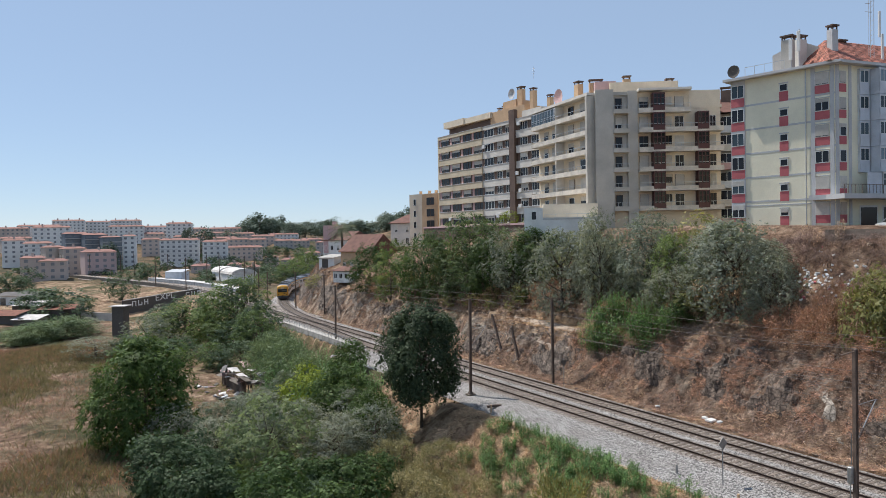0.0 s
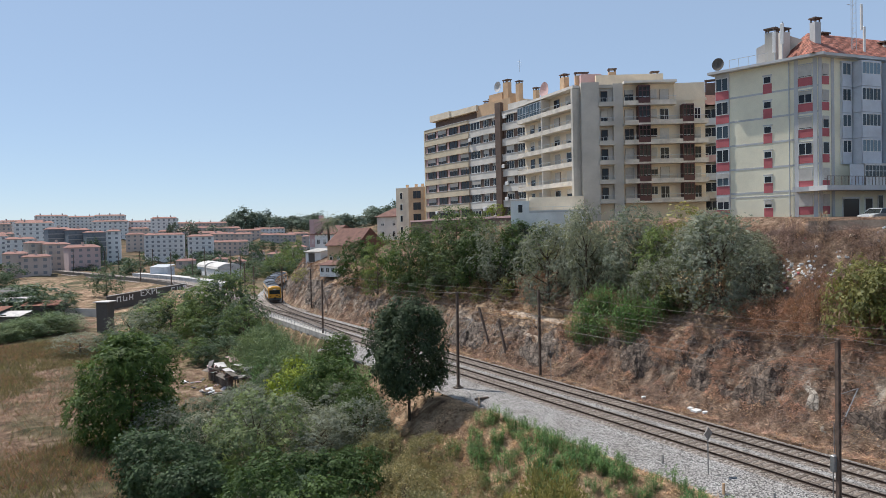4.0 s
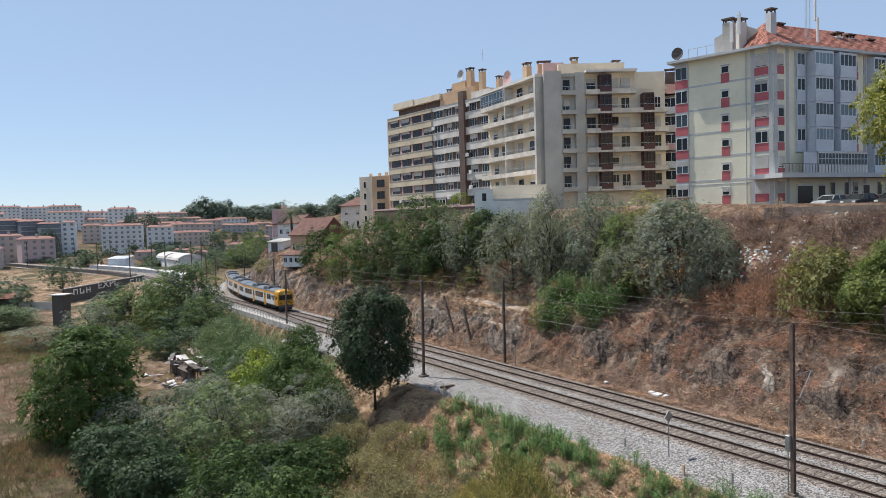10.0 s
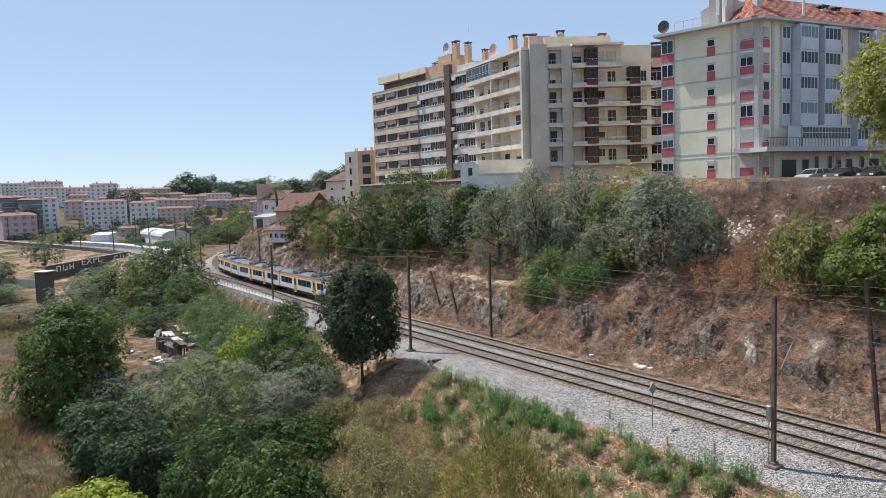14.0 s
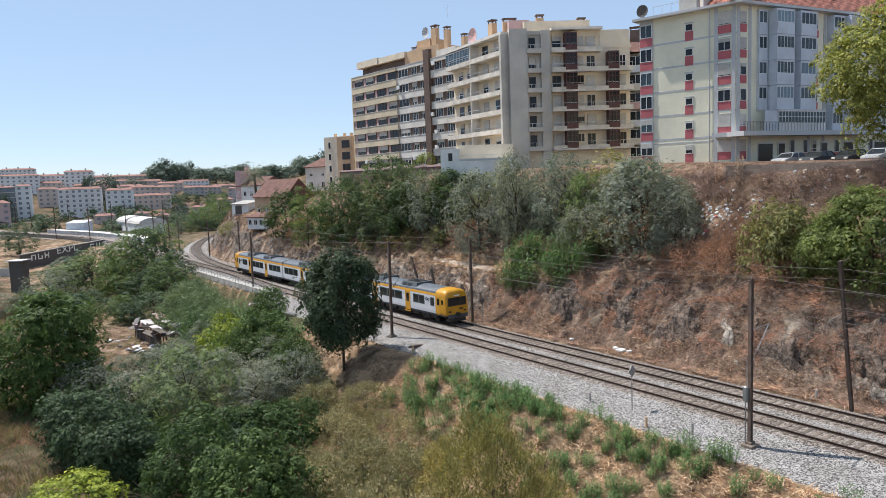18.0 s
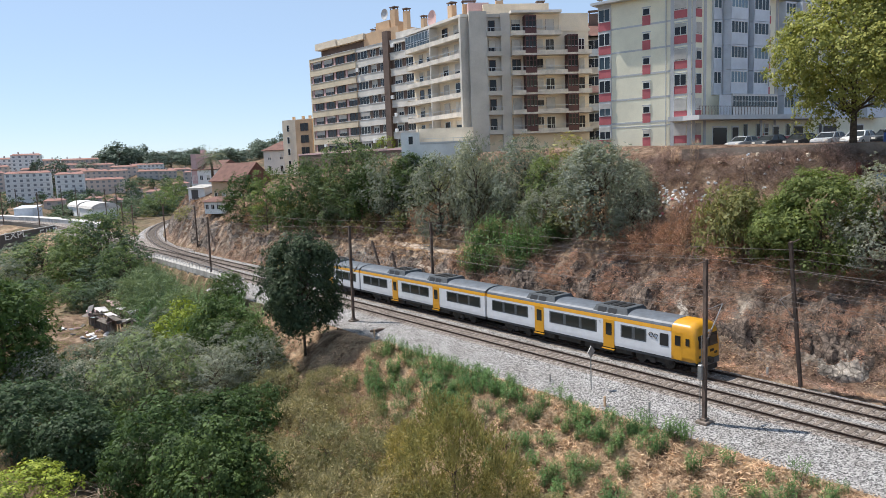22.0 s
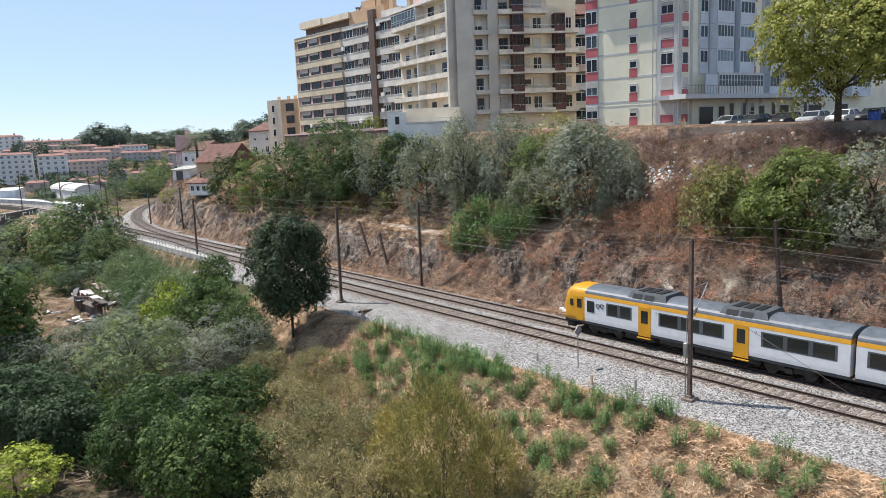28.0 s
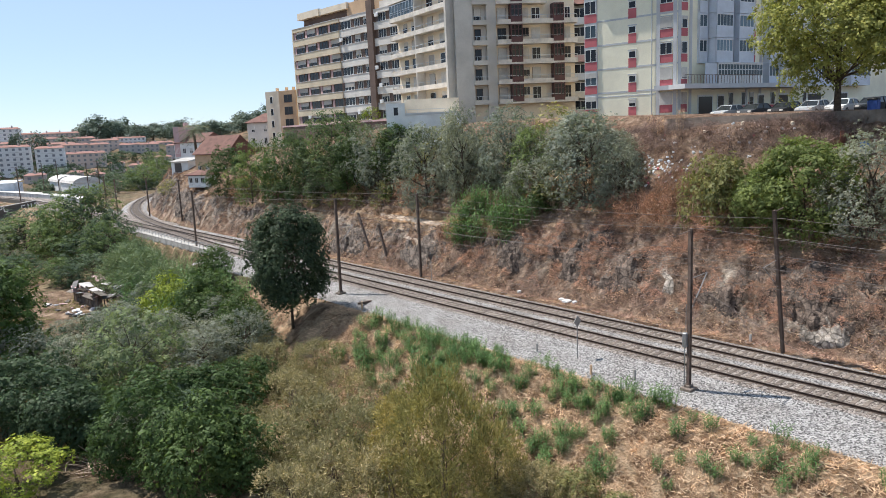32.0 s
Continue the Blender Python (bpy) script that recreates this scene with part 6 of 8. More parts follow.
TREES = [
    ("dark", 10.6, 66.2, 12.0, 7.3),
    ("frond", -16.0, 75.2, 11.8, 9.8),
    ("broad", -13.4, 144.8, 13.1, 11.7),
    ("broad", -18.8, 149.4, 10.9, 11.2),
    ("broad", -24.6, 155.2, 8.9, 13.0),
    ("olive", -29.8, 141.9, 7.2, 9.1),
    ("olive", -30.8, 161.5, 6.7, 8.9),
    ("vale", -55.7, 233.3, 9.1, 10.8),
    ("vale", -57.4, 196.9, 5.8, 8.7),
    ("vale", -64.1, 203.5, 6.0, 6.0),
    ("broad", -8.6, 129.7, 7.3, 7.5),
    ("lime", 0.0, 84.2, 6.2, 5.6),
    ("bush", 3.9, 77.9, 6.0, 7.6),
    ("bush", 6.2, 69.0, 5.0, 5.4),
    ("olive", -12.6, 71.4, 6.0, 6.0),
    ("olive", -8.0, 65.2, 5.5, 5.5),
    ("acacia", -3.3, 62.7, 7.6, 7.8),
    ("olive", 2.1, 63.6, 5.6, 6.2),
    ("olive", 6.1, 65.2, 5.7, 5.4),
    ("olive", -0.9, 73.0, 4.9, 6.3),
    ("olive", -5.6, 80.9, 4.4, 6.2),
    ("bush", 5.3, 89.0, 3.8, 5.0),
    ("bush", 5.1, 57.3, 3.3, 5.1),
    ("bush", -1.0, 54.3, 4.5, 7.2),
    ("bush", 2.2, 53.7, 4.4, 6.8),
    ("bush", -2.5, 48.0, 5.4, 6.4),
    ("bush", 0.7, 43.1, 5.4, 6.7),
    ("bush", 3.0, 42.8, 4.4, 5.1),
    ("mimosa", -11.0, 59.7, 5.6, 6.8),
    ("mimosa", -7.3, 53.3, 4.8, 5.6),
    ("bush", -5.6, 54.6, 3.8, 5.0),
    ("lime", -9.9, 47.7, 3.2, 5.0),
    ("tamarisk", 12.4, 32.5, 9.1, 5.7),
    ("tamarisk", 15.6, 32.8, 5.3, 3.4),
    ("dryshrub", 7.4, 60.3, 3.4, 4.9),
    ("dryshrub", 10.6, 56.3, 3.4, 4.7),
    ("dryshrub", 7.9, 52.1, 3.6, 5.2),
    ("dryshrub", 11.1, 50.8, 3.6, 4.7),
    ("dryshrub", 12.6, 45.6, 3.7, 4.4),
    ("dryshrub", 8.2, 45.4, 3.6, 5.0),
    ("dryshrub", 10.2, 41.4, 3.8, 4.7),
    ("dryshrub", 5.5, 43.1, 3.7, 4.7),
    ("tamarisk", 12.0, 37.7, 5.7, 4.4),
    ("dryshrub", 7.6, 38.0, 3.5, 4.6),
    ("dryshrub", 10.1, 35.1, 3.7, 4.4),
    ("dryshrub", 5.1, 37.2, 3.3, 4.4),
    ("reed", -58.0, 161.4, 3.5, 8.2),
    ("reed", -55.9, 164.5, 4.2, 9.7),
    ("reed", -51.7, 169.1, 4.5, 10.0),
    ("olive", -37.5, 137.7, 4.1, 8.7),
    ("olive", -49.9, 175.1, 3.9, 9.5),
    ("bush", -23.6, 130.5, 4.0, 7.2),
    ("broad", -15.1, 140.6, 6.5, 9.2),
    ("broad", -4.2, 275.7, 9.7, 10.6),
    ("broad", -8.5, 277.6, 6.5, 8.0),
    ("broad", 2.7, 402.7, 9.5, 11.7),
    ("vale", -12.0, 144.3, 10.9, 9.4),
    ("vale", -7.9, 133.6, 8.3, 7.8),
    ("vale", -17.8, 155.2, 9.4, 10.0),
    ("vale", -24.5, 160.5, 9.0, 10.8),
    ("vale", -28.2, 159.2, 7.7, 8.9),
    ("broad", -18.7, 145.6, 8.3, 8.3),
    ("vale", -13.3, 135.5, 5.9, 7.8),
    ("vale", -11.0, 123.0, 4.5, 6.7),
    ("reed", -4.1, 111.7, 5.8, 5.4),
    ("reed", -5.6, 106.3, 6.7, 5.9),
    ("reed", -2.5, 96.6, 7.3, 5.8),
    ("reed", -0.2, 91.6, 5.1, 4.9),
    ("acacia", 3.5, 77.5, 4.5, 5.7),
    ("olive", 4.8, 73.3, 4.4, 5.2),
    ("mimosa", -9.4, 56.6, 5.4, 5.6),
    ("olive", -3.5, 65.4, 5.8, 4.9),
    ("vale", -6.4, 61.2, 4.0, 4.1),
    ("vale", -90.8, 242.2, 8.1, 10.6),
    ("vale", -86.1, 241.3, 6.3, 7.0),
    ("vale", -95.2, 243.2, 8.8, 10.6),
    ("olive", -31.9, 170.5, 7.1, 9.0),
    ("vale", -22.1, 420.2, 13.0, 13.0),
    ("vale", 0.1, 51.9, 3.8, 4.5),
    ("broad", 1.4, 368.7, 13.0, 11.3),
    ("broad", -3.1, 306.6, 10.8, 6.6),
    ("bramble", 5.7, 381.7, 5.9, 11.8),
    ("vale", -12.4, 262.7, 6.4, 7.2),
    ("broad", -15.3, 247.7, 5.2, 5.6),
    ("bramble", -8.3, 271.6, 2.5, 6.2),
    ("bramble", 2.2, 166.8, 2.7, 5.0),
    ("olive", 20.8, 101.8, 1.8, 3.3),
]
for kind, x, y, h, w in TREES:
    plant(kind, x, y, h, w)

# kind, foot of the front of the crown, height over it, width
HILL_PLANTS = [
    ("hilltree", 11.8, 136.0, 8.6, 7.4), ("broad", 14.4, 124.1, 10.2, 6.6), ("hilltree", 18.6, 116.6, 10.6, 8.2),
    ("robinia", 23.8, 104.5, 12.8, 10.5), ("robinia", 20.6, 110.5, 10.5, 7.5), ("olive", 28.3, 95.3, 9.0, 7.0), ("olive", 30.9, 83.9, 10.2, 7.6),
    ("olive", 33.7, 78.2, 11.4, 5.8), ("olive", 37.5, 73.1, 9.4, 7.4), ("broad", 38.0, 68.5, 7.2, 5.2), ("olive", 39.3, 60.4, 9.2, 9.2),
    ("olive", 36.5, 66.2, 5.5, 4.6), ("hilltree", 26.0, 99.5, 8.0, 5.5), ("olive", 40.9, 56.9, 6.4, 4.4),
    ("fig", 45.0, 39.6, 8.2, 7.8), ("fig", 44.3, 42.6, 5.4, 4.4), ("olive", 46.5, 35.0, 7.7, 6.4), ("olive", 47.6, 31.4, 7.4, 6.0), ("olive", 48.6, 27.4, 7.4, 6.0),
    ("bramble", 43.5, 45.2, 5.2, 5.0), ("bramble", 42.7, 47.3, 5.4, 4.6), ("rust", 41.8, 49.7, 3.4, 4.6), ("bramble", 44.9, 48.0, 3.2, 4.4),
    ("olive", 41.1, 64.2, 6.6, 7.0), ("olive", 38.0, 73.7, 7.2, 7.4), ("olive", 34.9, 83.3, 7.0, 7.2), ("hilltree", 31.0, 94.0, 7.0, 7.0), ("robinia", 26.5, 107.0, 8.5, 8.0), ("olive", 42.2, 59.4, 5.0, 5.0),
    ("rust", 41.2, 51.4, 3.2, 4.2), ("rust", 40.3, 53.5, 2.8, 4.6), ("rust", 39.9, 55.4, 2.0, 4.2), ("rust", 43.0, 46.0, 2.0, 4.2), ("rust", 42.2, 50.6, 3.9, 3.4),
    ("rust", 34.0, 72.8, 2.4, 4.5), ("rust", 31.0, 88.0, 2.4, 5.0), ("rust", 26.4, 97.0, 2.2, 5.0), ("rust", 44.6, 41.2, 1.4, 3.6), ("rust", 46.0, 36.4, 1.4, 3.6),
]
for kind, x, y, h, w in HILL_PLANTS:
    back = ACROSS * (0.08 * w)
    big = 1.1 if kind in ("olive", "hilltree", "robinia", "broad") else 1.0
    plant(kind, x + back.x, y + back.y, h * big, w * big, gz(x, y) - 0.3)


def clearing(x, y):
    """The bare garden plot and the open field stay free of bushes."""
    return ((x + 13) / 13) ** 2 + ((y - 100) / 18) ** 2 < 1


def fill_valley():
    rng = random.Random(21)
    for i in range(26):
        u, s = rng.uniform(34, 92), rng.uniform(-33, -17)
        q = line_point(u, s)
        if clearing(q.x, q.y) or (u < 46 and s > -23):
            continue
        kind = rng.choice(("vale", "olive", "vale", "acacia", "olive", "olive"))
        h = rng.uniform(3.0, 5.2)
        plant(kind, q.x, q.y, h, h * rng.uniform(0.8, 1.1), fine=False)
    for i in range(40):
        u, s = rng.uniform(64, 130), rng.uniform(-32, -17.5)
        q = line_point(u, s)
        if clearing(q.x, q.y):
            continue
        h = rng.uniform(3.0, 4.4)
        plant(rng.choice(("vale", "vale", "olive", "vale", "broad")), q.x, q.y, h, h * rng.uniform(0.95, 1.3), fine=False)
    for i in range(55):
        u, s = rng.uniform(2, 46), rng.uniform(-26, -15)
        q = line_point(u, s)
        h = rng.uniform(1.1, 2.4)
        plant(rng.choice(("dryshrub", "dryshrub", "dryshrub", "bramble")), q.x, q.y, h, h * rng.uniform(1.3, 1.8))
    for i in range(34):
        u = rng.uniform(34, 112)
        if 45 < u < 64:
            continue
        cs = lerp_rows(u, HILL)[1]
        q = branch_point(u, cs + rng.uniform(0.8, 3.2) - 1.9)[0]
        h = rng.uniform(1.4, 3.4)
        plant(rng.choice(("olive", "bramble", "hilltree", "rust", "bramble")), q.x, q.y, h, h * rng.uniform(1.1, 1.7), fine=False)
    for i in range(28):
        u, s = rng.uniform(36, 92), rng.uniform(13.5, 19)
        q = branch_point(u, s - 1.9)[0]
        h = rng.uniform(2.5, 5.5)
        plant(rng.choice(("olive", "olive", "broad", "bramble", "olive")), q.x, q.y, h, h * rng.uniform(0.9, 1.3), fine=False)


fill_valley()

# ---- ground cover ----


def scatter(name, label, n, u0, u1, s0, s1, ln, wid, up, mat, seed, keep=None, branch=False, cat="grass", lift=0.0):
    """Loose blades or twigs over a stretch of ground beside the line."""
    rng = np.random.default_rng(seed)
    bs, ws = [], []
    while len(bs) < n:
        u, s = rng.uniform(u0, u1), rng.uniform(s0, s1)
        q = branch_point(u, s - 1.9)[0] if branch else line_point(u, s)
        if keep and noise.noise(Vector((q.x * keep[0], q.y * keep[0], seed * 3.7))) < keep[1]:
            u = None
        if u is None:
            if rng.random() > 0.06:
                continue
        a = rng.uniform(0, 6.283)
        d = np.array([math.cos(a), math.sin(a), rng.normal(up, 0.35)])
        bs.append((q.x, q.y, gz(q.x, q.y) - 0.03 + lift * rng.random()))
        ws.append(d / np.linalg.norm(d) * ln * rng.uniform(0.5, 1.5))
    ws = np.array(ws)
    side = unit(np.cross(ws, rng.normal(size=(n, 3))))
    ob = blades(name, np.array(bs), ws, side, wid * rng.uniform(0.6, 1.5, n), mat, None, 3)
    return tagged(ob, label, cat, kind="stuff")


scatter("straw", "cut dry straw lying on the slope below the ballast", 84000, -22, 44, -21, -8.3, 0.36, 0.024, 0.35, L_STRAW, 1, (0.22, -0.4), lift=0.16)
scatter("dead_stalks", "standing dry stalks and dead weeds", 12000, -22, 40, -23, -11, 0.75, 0.014, 1.4, L_DRYGRASS, 2, (0.12, 0.0))
scatter("tall_dry_grass", "tall reddish dry grass at the foot of the slope", 26000, -14, 12, -26, -16, 1.1, 0.016, 2.0, L_DRYGRASS, 41, (0.12, -0.15))
scatter("crest_litter", "rusty litter along the top of the cutting, sunlight put into its pale colour", 34000, -25, 46, 10.4, 14.0, 0.3, 0.02, 0.25, L_CREST, 42)
scatter("cutting_scrub", "rust-brown withered creeper on the cutting face", 56000, -25, 50, 6.8, 11.3, 0.24, 0.015, 0.1, L_CREEPER, 3, (0.45, 0.08), lift=0.25)
scatter("cutting_stalks", "grey-brown dead stems hanging on the cutting face", 34000, -25, 60, 6.2, 12.5, 0.6, 0.016, -0.6, L_TWIG, 13, (0.5, 0.12))
scatter("cutting_twigs", "dry twigs and straw on the cutting face", 18000, -25, 100, 6.2, 14.0, 0.45, 0.014, -0.2, L_STRAW, 4, (0.4, 0.2))
scatter("debris_twigs", "tangle of grey dead branches on the bank", 26000, -8, 36, 13.5, 21.5, 0.9, 0.016, 0.7, L_TWIG, 5, (0.15, -0.1))
scatter("bank_scrub", "withered reddish scrub under the trees", 9000, 0, 100, 10, 19, 0.4, 0.022, 0.6, L_RUST, 6, (0.1, 0.0))
scatter("field_grass", "tall green and brown field grass", 48000, 42, 150, -72, -28, 0.9, 0.035, 1.6, L_FIELD, 7, (0.05, -0.12))
scatter("field_weeds", "rusty dry field weeds", 60000, 42, 150, -72, -28, 0.65, 0.03, 1.1, L_RUST, 17, (0.045, 0.02))
scatter("field_straw", "dry yellow grass in the field", 16000, 42, 150, -72, -28, 0.6, 0.03, 1.3, L_DRYGRASS, 8, (0.06, 0.0))
scatter("valley_weeds", "low weeds between the valley bushes", 14000, 0, 95, -40, -15, 0.5, 0.025, 1.2, L_BRAMBLE, 9, (0.1, -0.1))

scatter("curve_creeper", "grey-brown dead creeper hanging on the rock cutting", 16000, 50, 178, 5.9, 11.5, 0.7, 0.04, -0.6, L_TWIG, 23, (0.2, -0.05), True)
scatter("curve_scrub", "rusty dry scrub on the rock cutting", 7000, 60, 178, 6.5, 13.0, 0.6, 0.05, 0.3, L_RUST, 24, (0.2, 0.0), True)


def trodden_path(name, label, line, width, seed):
    """Bare pale earth worn into the bank, its edges ragged, following the ground."""
    rng = random.Random(seed)
    m, nt, b = material(name + "_earth")
    fine, coarse = noise_tex(nt, 5.0, 6, 0.7), noise_tex(nt, 0.8, 4, 0.6)
    col = ramp(nt, coarse, [(0.35, (0.26, 0.195, 0.145)), (0.5, (0.4, 0.315, 0.245)), (0.65, (0.5, 0.42, 0.34))])
    col = mixed(nt, 1.0, col, ramp(nt, fine, [(0.35, (0.62, 0.6, 0.58)), (0.55, (1.0, 1.0, 1.0))]), "MULTIPLY")
    nt.links.new(col, b.inputs["Base Color"])
    b.inputs["Roughness"].default_value = 0.95
    pts = []
    for (x0, y0), (x1, y1) in zip(line, line[1:]):
        n = max(2, int(math.hypot(x1 - x0, y1 - y0) / 0.35))
        pts += [(x0 + (x1 - x0) * i / n, y0 + (y1 - y0) * i / n) for i in range(n)]
    rows, v, f = 7, [], []
    for i, (x, y) in enumerate(pts):
        taper = min(1.0, 0.25 + 0.18 * min(i, len(pts) - 1 - i))
        left, right = (width * taper * rng.uniform(0.3, 0.62) for _ in range(2))
        for j in range(rows):
            o = -left + (left + right) * j / (rows - 1)
            px, py = x + ACROSS.x * o, y + ACROSS.y * o
            v.append((px, py, gz(px, py) + (0.08 if 0 < j < rows - 1 else -0.15) + rng.uniform(-0.05, 0.05)))
            if i and j:
                k = i * rows + j
                f.append((k - rows - 1, k - rows, k, k - 1))
    me = bpy.data.meshes.new(name)
    me.from_pydata(v, [], f)
    me.polygons.foreach_set("use_smooth", [True] * len(f))
    me.materials.append(m)
    tagged(new(name, me), label, "path", kind="structure")


trodden_path("path_upper", "pale bare earth path along the ledge of the cutting", [(27.0, 89.6), (28.5, 86.2), (29.3, 82.6), (30.2, 79.2), (30.9, 75.6)], 1.5, 61)
trodden_path("path_lower", "narrow pale earth step below the ledge path", [(27.2, 81.8), (28.3, 78.2), (29.4, 75.2)], 0.5, 62)
scatter("ledge_straw", "pale trodden straw on the ledge above the cutting", 9000, 47, 63, 9.0, 12.4, 0.3, 0.03, 0.2, L_STRAW, 53)
scatter("garden_grass", "thin green grass in the bare garden plot", 9000, 74, 98, -33, -17, 0.22, 0.022, 1.0, L_BRAMBLE, 54, (0.25, 0.05))
scatter("verge_litter", "dry straw and litter along the foot of the cutting", 26000, -25, 110, 4.7, 6.9, 0.3, 0.02, 0.3, L_DRYGRASS, 51, (0.3, -0.3), lift=0.05)
scatter("verge_straw", "pale straw along the foot of the cutting", 12000, -25, 80, 4.7, 7.2, 0.34, 0.018, 0.3, L_STRAW, 52, (0.3, -0.1), lift=0.05)


def rubble(name, label, n, u0, u1, s0, s1, size, mat, seed, keep=-9.0):
    """Loose angular stones lying on the ground, half sunk."""
    rng = random.Random(seed)
    v, f = [], []
    g = 1.618
    corners = [(0, i, j * g) for i in (-1, 1) for j in (-1, 1)] + [(i, j * g, 0) for i in (-1, 1) for j in (-1, 1)] + [(j * g, 0, i) for i in (-1, 1) for j in (-1, 1)]
    near = lambda p, q: sum((x - y) ** 2 for x, y in zip(p, q)) < 4.5
    tri = [(i, j, k) for i in range(12) for j in range(i) for k in range(j) if near(corners[i], corners[j]) and near(corners[j], corners[k]) and near(corners[i], corners[k])]
    for i in range(n):
        q = branch_point(rng.uniform(u0, u1), rng.uniform(s0, s1) - 1.9)[0]
        if noise.noise(Vector((q.x * 0.25, q.y * 0.25, seed))) < keep:
            continue
        r = size * rng.uniform(0.3, 1.0) ** 1.6
        m = Matrix.Translation((q.x, q.y, gz(q.x, q.y) - 0.3 * r)) @ Matrix.Rotation(rng.uniform(0, 6.3), 4, "Z") @ Matrix.Rotation(rng.uniform(-0.7, 0.7), 4, "X")
        k = len(v)
        sx, sy, sz = r * rng.uniform(0.4, 0.75), r * rng.uniform(0.35, 0.6), r * rng.uniform(0.25, 0.5)
        v += [tuple(m @ Vector((a * sx * rng.uniform(0.7, 1.15), b * sy * rng.uniform(0.7, 1.15), c * sz * rng.uniform(0.7, 1.15)))) for a, b, c in corners]
        f += [tuple(k + j for j in fc) for fc in tri]
    return tagged(link_mesh(name, v, f, mat), label, "stones", kind="stuff")




def rock_mat(name, color):
    """Broken rock: dark joints, stained faces and grit."""
    m, nt, b = material(name)
    co = nt.nodes.new("ShaderNodeTexCoord").outputs["Object"]
    v = nd(nt, "TexVoronoi", Scale=1.9)
    v.feature = "DISTANCE_TO_EDGE"
    warp = nd(nt, "TexNoise", Scale=1.2, Detail=5.0)
    nt.links.new(co, warp.inputs["Vector"])
    nt.links.new(mixed(nt, 0.35, co, warp.outputs["Color"], "ADD"), v.inputs["Vector"])
    joint = ramp(nt, v.outputs["Distance"], [(0.0, (0.18, 0.16, 0.15)), (0.12, (1, 1, 1))])
    tone = lambda k: tuple(c * k for c in color)
    n1, n2 = noise_tex(nt, 0.8, 8, 0.75, co), noise_tex(nt, 6.0, 5, 0.7, co)
    col = ramp(nt, n1, [(0.36, tone(0.35)), (0.5, tone(1.0)), (0.64, tone(1.7))])
    col = mixed(nt, 0.8, col, joint, "MULTIPLY")
    col = mixed(nt, 0.6, col, ramp(nt, n2, [(0.35, (0.4, 0.37, 0.35)), (0.65, (1.25, 1.22, 1.18))]), "MULTIPLY")
    nt.links.new(col, b.inputs["Base Color"])
    b.inputs["Roughness"].default_value = 0.95
    bump(nt, b, n2, 1.0, 0.12)
    return m


M_ROCK = rock_mat("pale_rock", (0.32, 0.285, 0.245))
M_WALLROCK = rock_mat("cutting_stone", (0.21, 0.17, 0.14))
# rock darkened to carry the shadows of the cutting face
M_DARKROCK = rock_mat("shadow_toned_rock", (0.15, 0.115, 0.092))
rubble("verge_stones", "small grey stones along the foot of the cutting", 1600, -25, 90, 4.4, 7.2, 0.1, plain("verge_stone", (0.3, 0.27, 0.24), 0.95, 0, 0.3, 2.0, 15, 0.5), 34)
rubble("soil_clods", "brown clods of earth on the cutting face", 2800, -25, 70, 6.4, 13.5, 0.15, plain("clods", (0.24, 0.17, 0.13), 0.95, 0, 0.3, 1.0, 15, 0.6), 32)


def rock_face(name, label, u0, u1, k0, k1, step, amp, thr, mat, seed):
    """Jagged rock standing out of the cutting in uneven patches: k runs from the toe to the crest."""
    nu, nk = round((u1 - u0) / step), round((k1 - k0) * 8.5 / step)
    v = []
    for i in range(nu + 1):
        u = u0 + (u1 - u0) * i / nu
        toe, cs = lerp_rows(u, HILL)[:2]
        out, _ = branch_point(u, -1.0)
        here, _ = branch_point(u, 0.0)
        side = out - here
        for j in range(nk + 1):
            k = k0 + (k1 - k0) * j / nk
            q = branch_point(u, toe + (cs - toe) * k - 1.9)[0]
            p = Vector((q.x, q.y, gz(q.x, q.y)))
            rim = min(1.0, 6 * min(i / nu, 1 - i / nu, j / nk, 1 - j / nk) + 0.0)
            mask = (noise.fractal(p * 0.22 + Vector((seed, 0, 0)), 0.9, 2.0, 3) - thr) * rim - 0.25 * (1 - rim)
            w = Vector((u * 0.9, k * 5.0, seed)) + noise.noise_vector(p * 0.5) * 0.5
            dist, _ = noise.voronoi(w)
            block = noise.cell(w * 1.3) * 0.3 + (dist[1] - dist[0]) * 0.35 + 0.25 * noise.fractal(p * 2.2, 0.8, 2.0, 3)
            d = amp * max(-0.5, min(1.0, 3.0 * mask)) * (0.55 + block)
            v.append((p.x + side.x * d * 0.8, p.y + side.y * d * 0.8, p.z + d * 0.6 - 0.05))
    m = nk + 1
    f = [(i * m + j, (i + 1) * m + j, (i + 1) * m + j + 1, i * m + j + 1) for i in range(nu) for j in range(nk)]
    return tagged(link_mesh(name, v, f, mat), label, "rock", kind="structure")


rock_face("rock_outcrop", "broken grey and white rock at the foot of the cutting", -24, 24, 0.0, 0.5, 0.2, 0.5, 0.03, M_ROCK, 3.1)
# dark patches of rock stand in for shadows between the lit parts
rock_face("bank_rock", "rock showing through the cutting face, shadow put into its dark colour", -20, 50, 0.1, 0.85, 0.25, 0.6, 0.12, M_DARKROCK, 8.7)
rock_face("cutting_wall", "steep grey earth and stone wall of the old cutting", 42, 112, 0.0, 0.8, 0.25, 0.4, -0.1, M_WALLROCK, 5.5)
rock_face("curve_rock", "brown and grey rock of the cutting on the curve", 112, 176, 0.0, 0.95, 0.4, 0.6, -0.02, M_WALLROCK, 1.5)


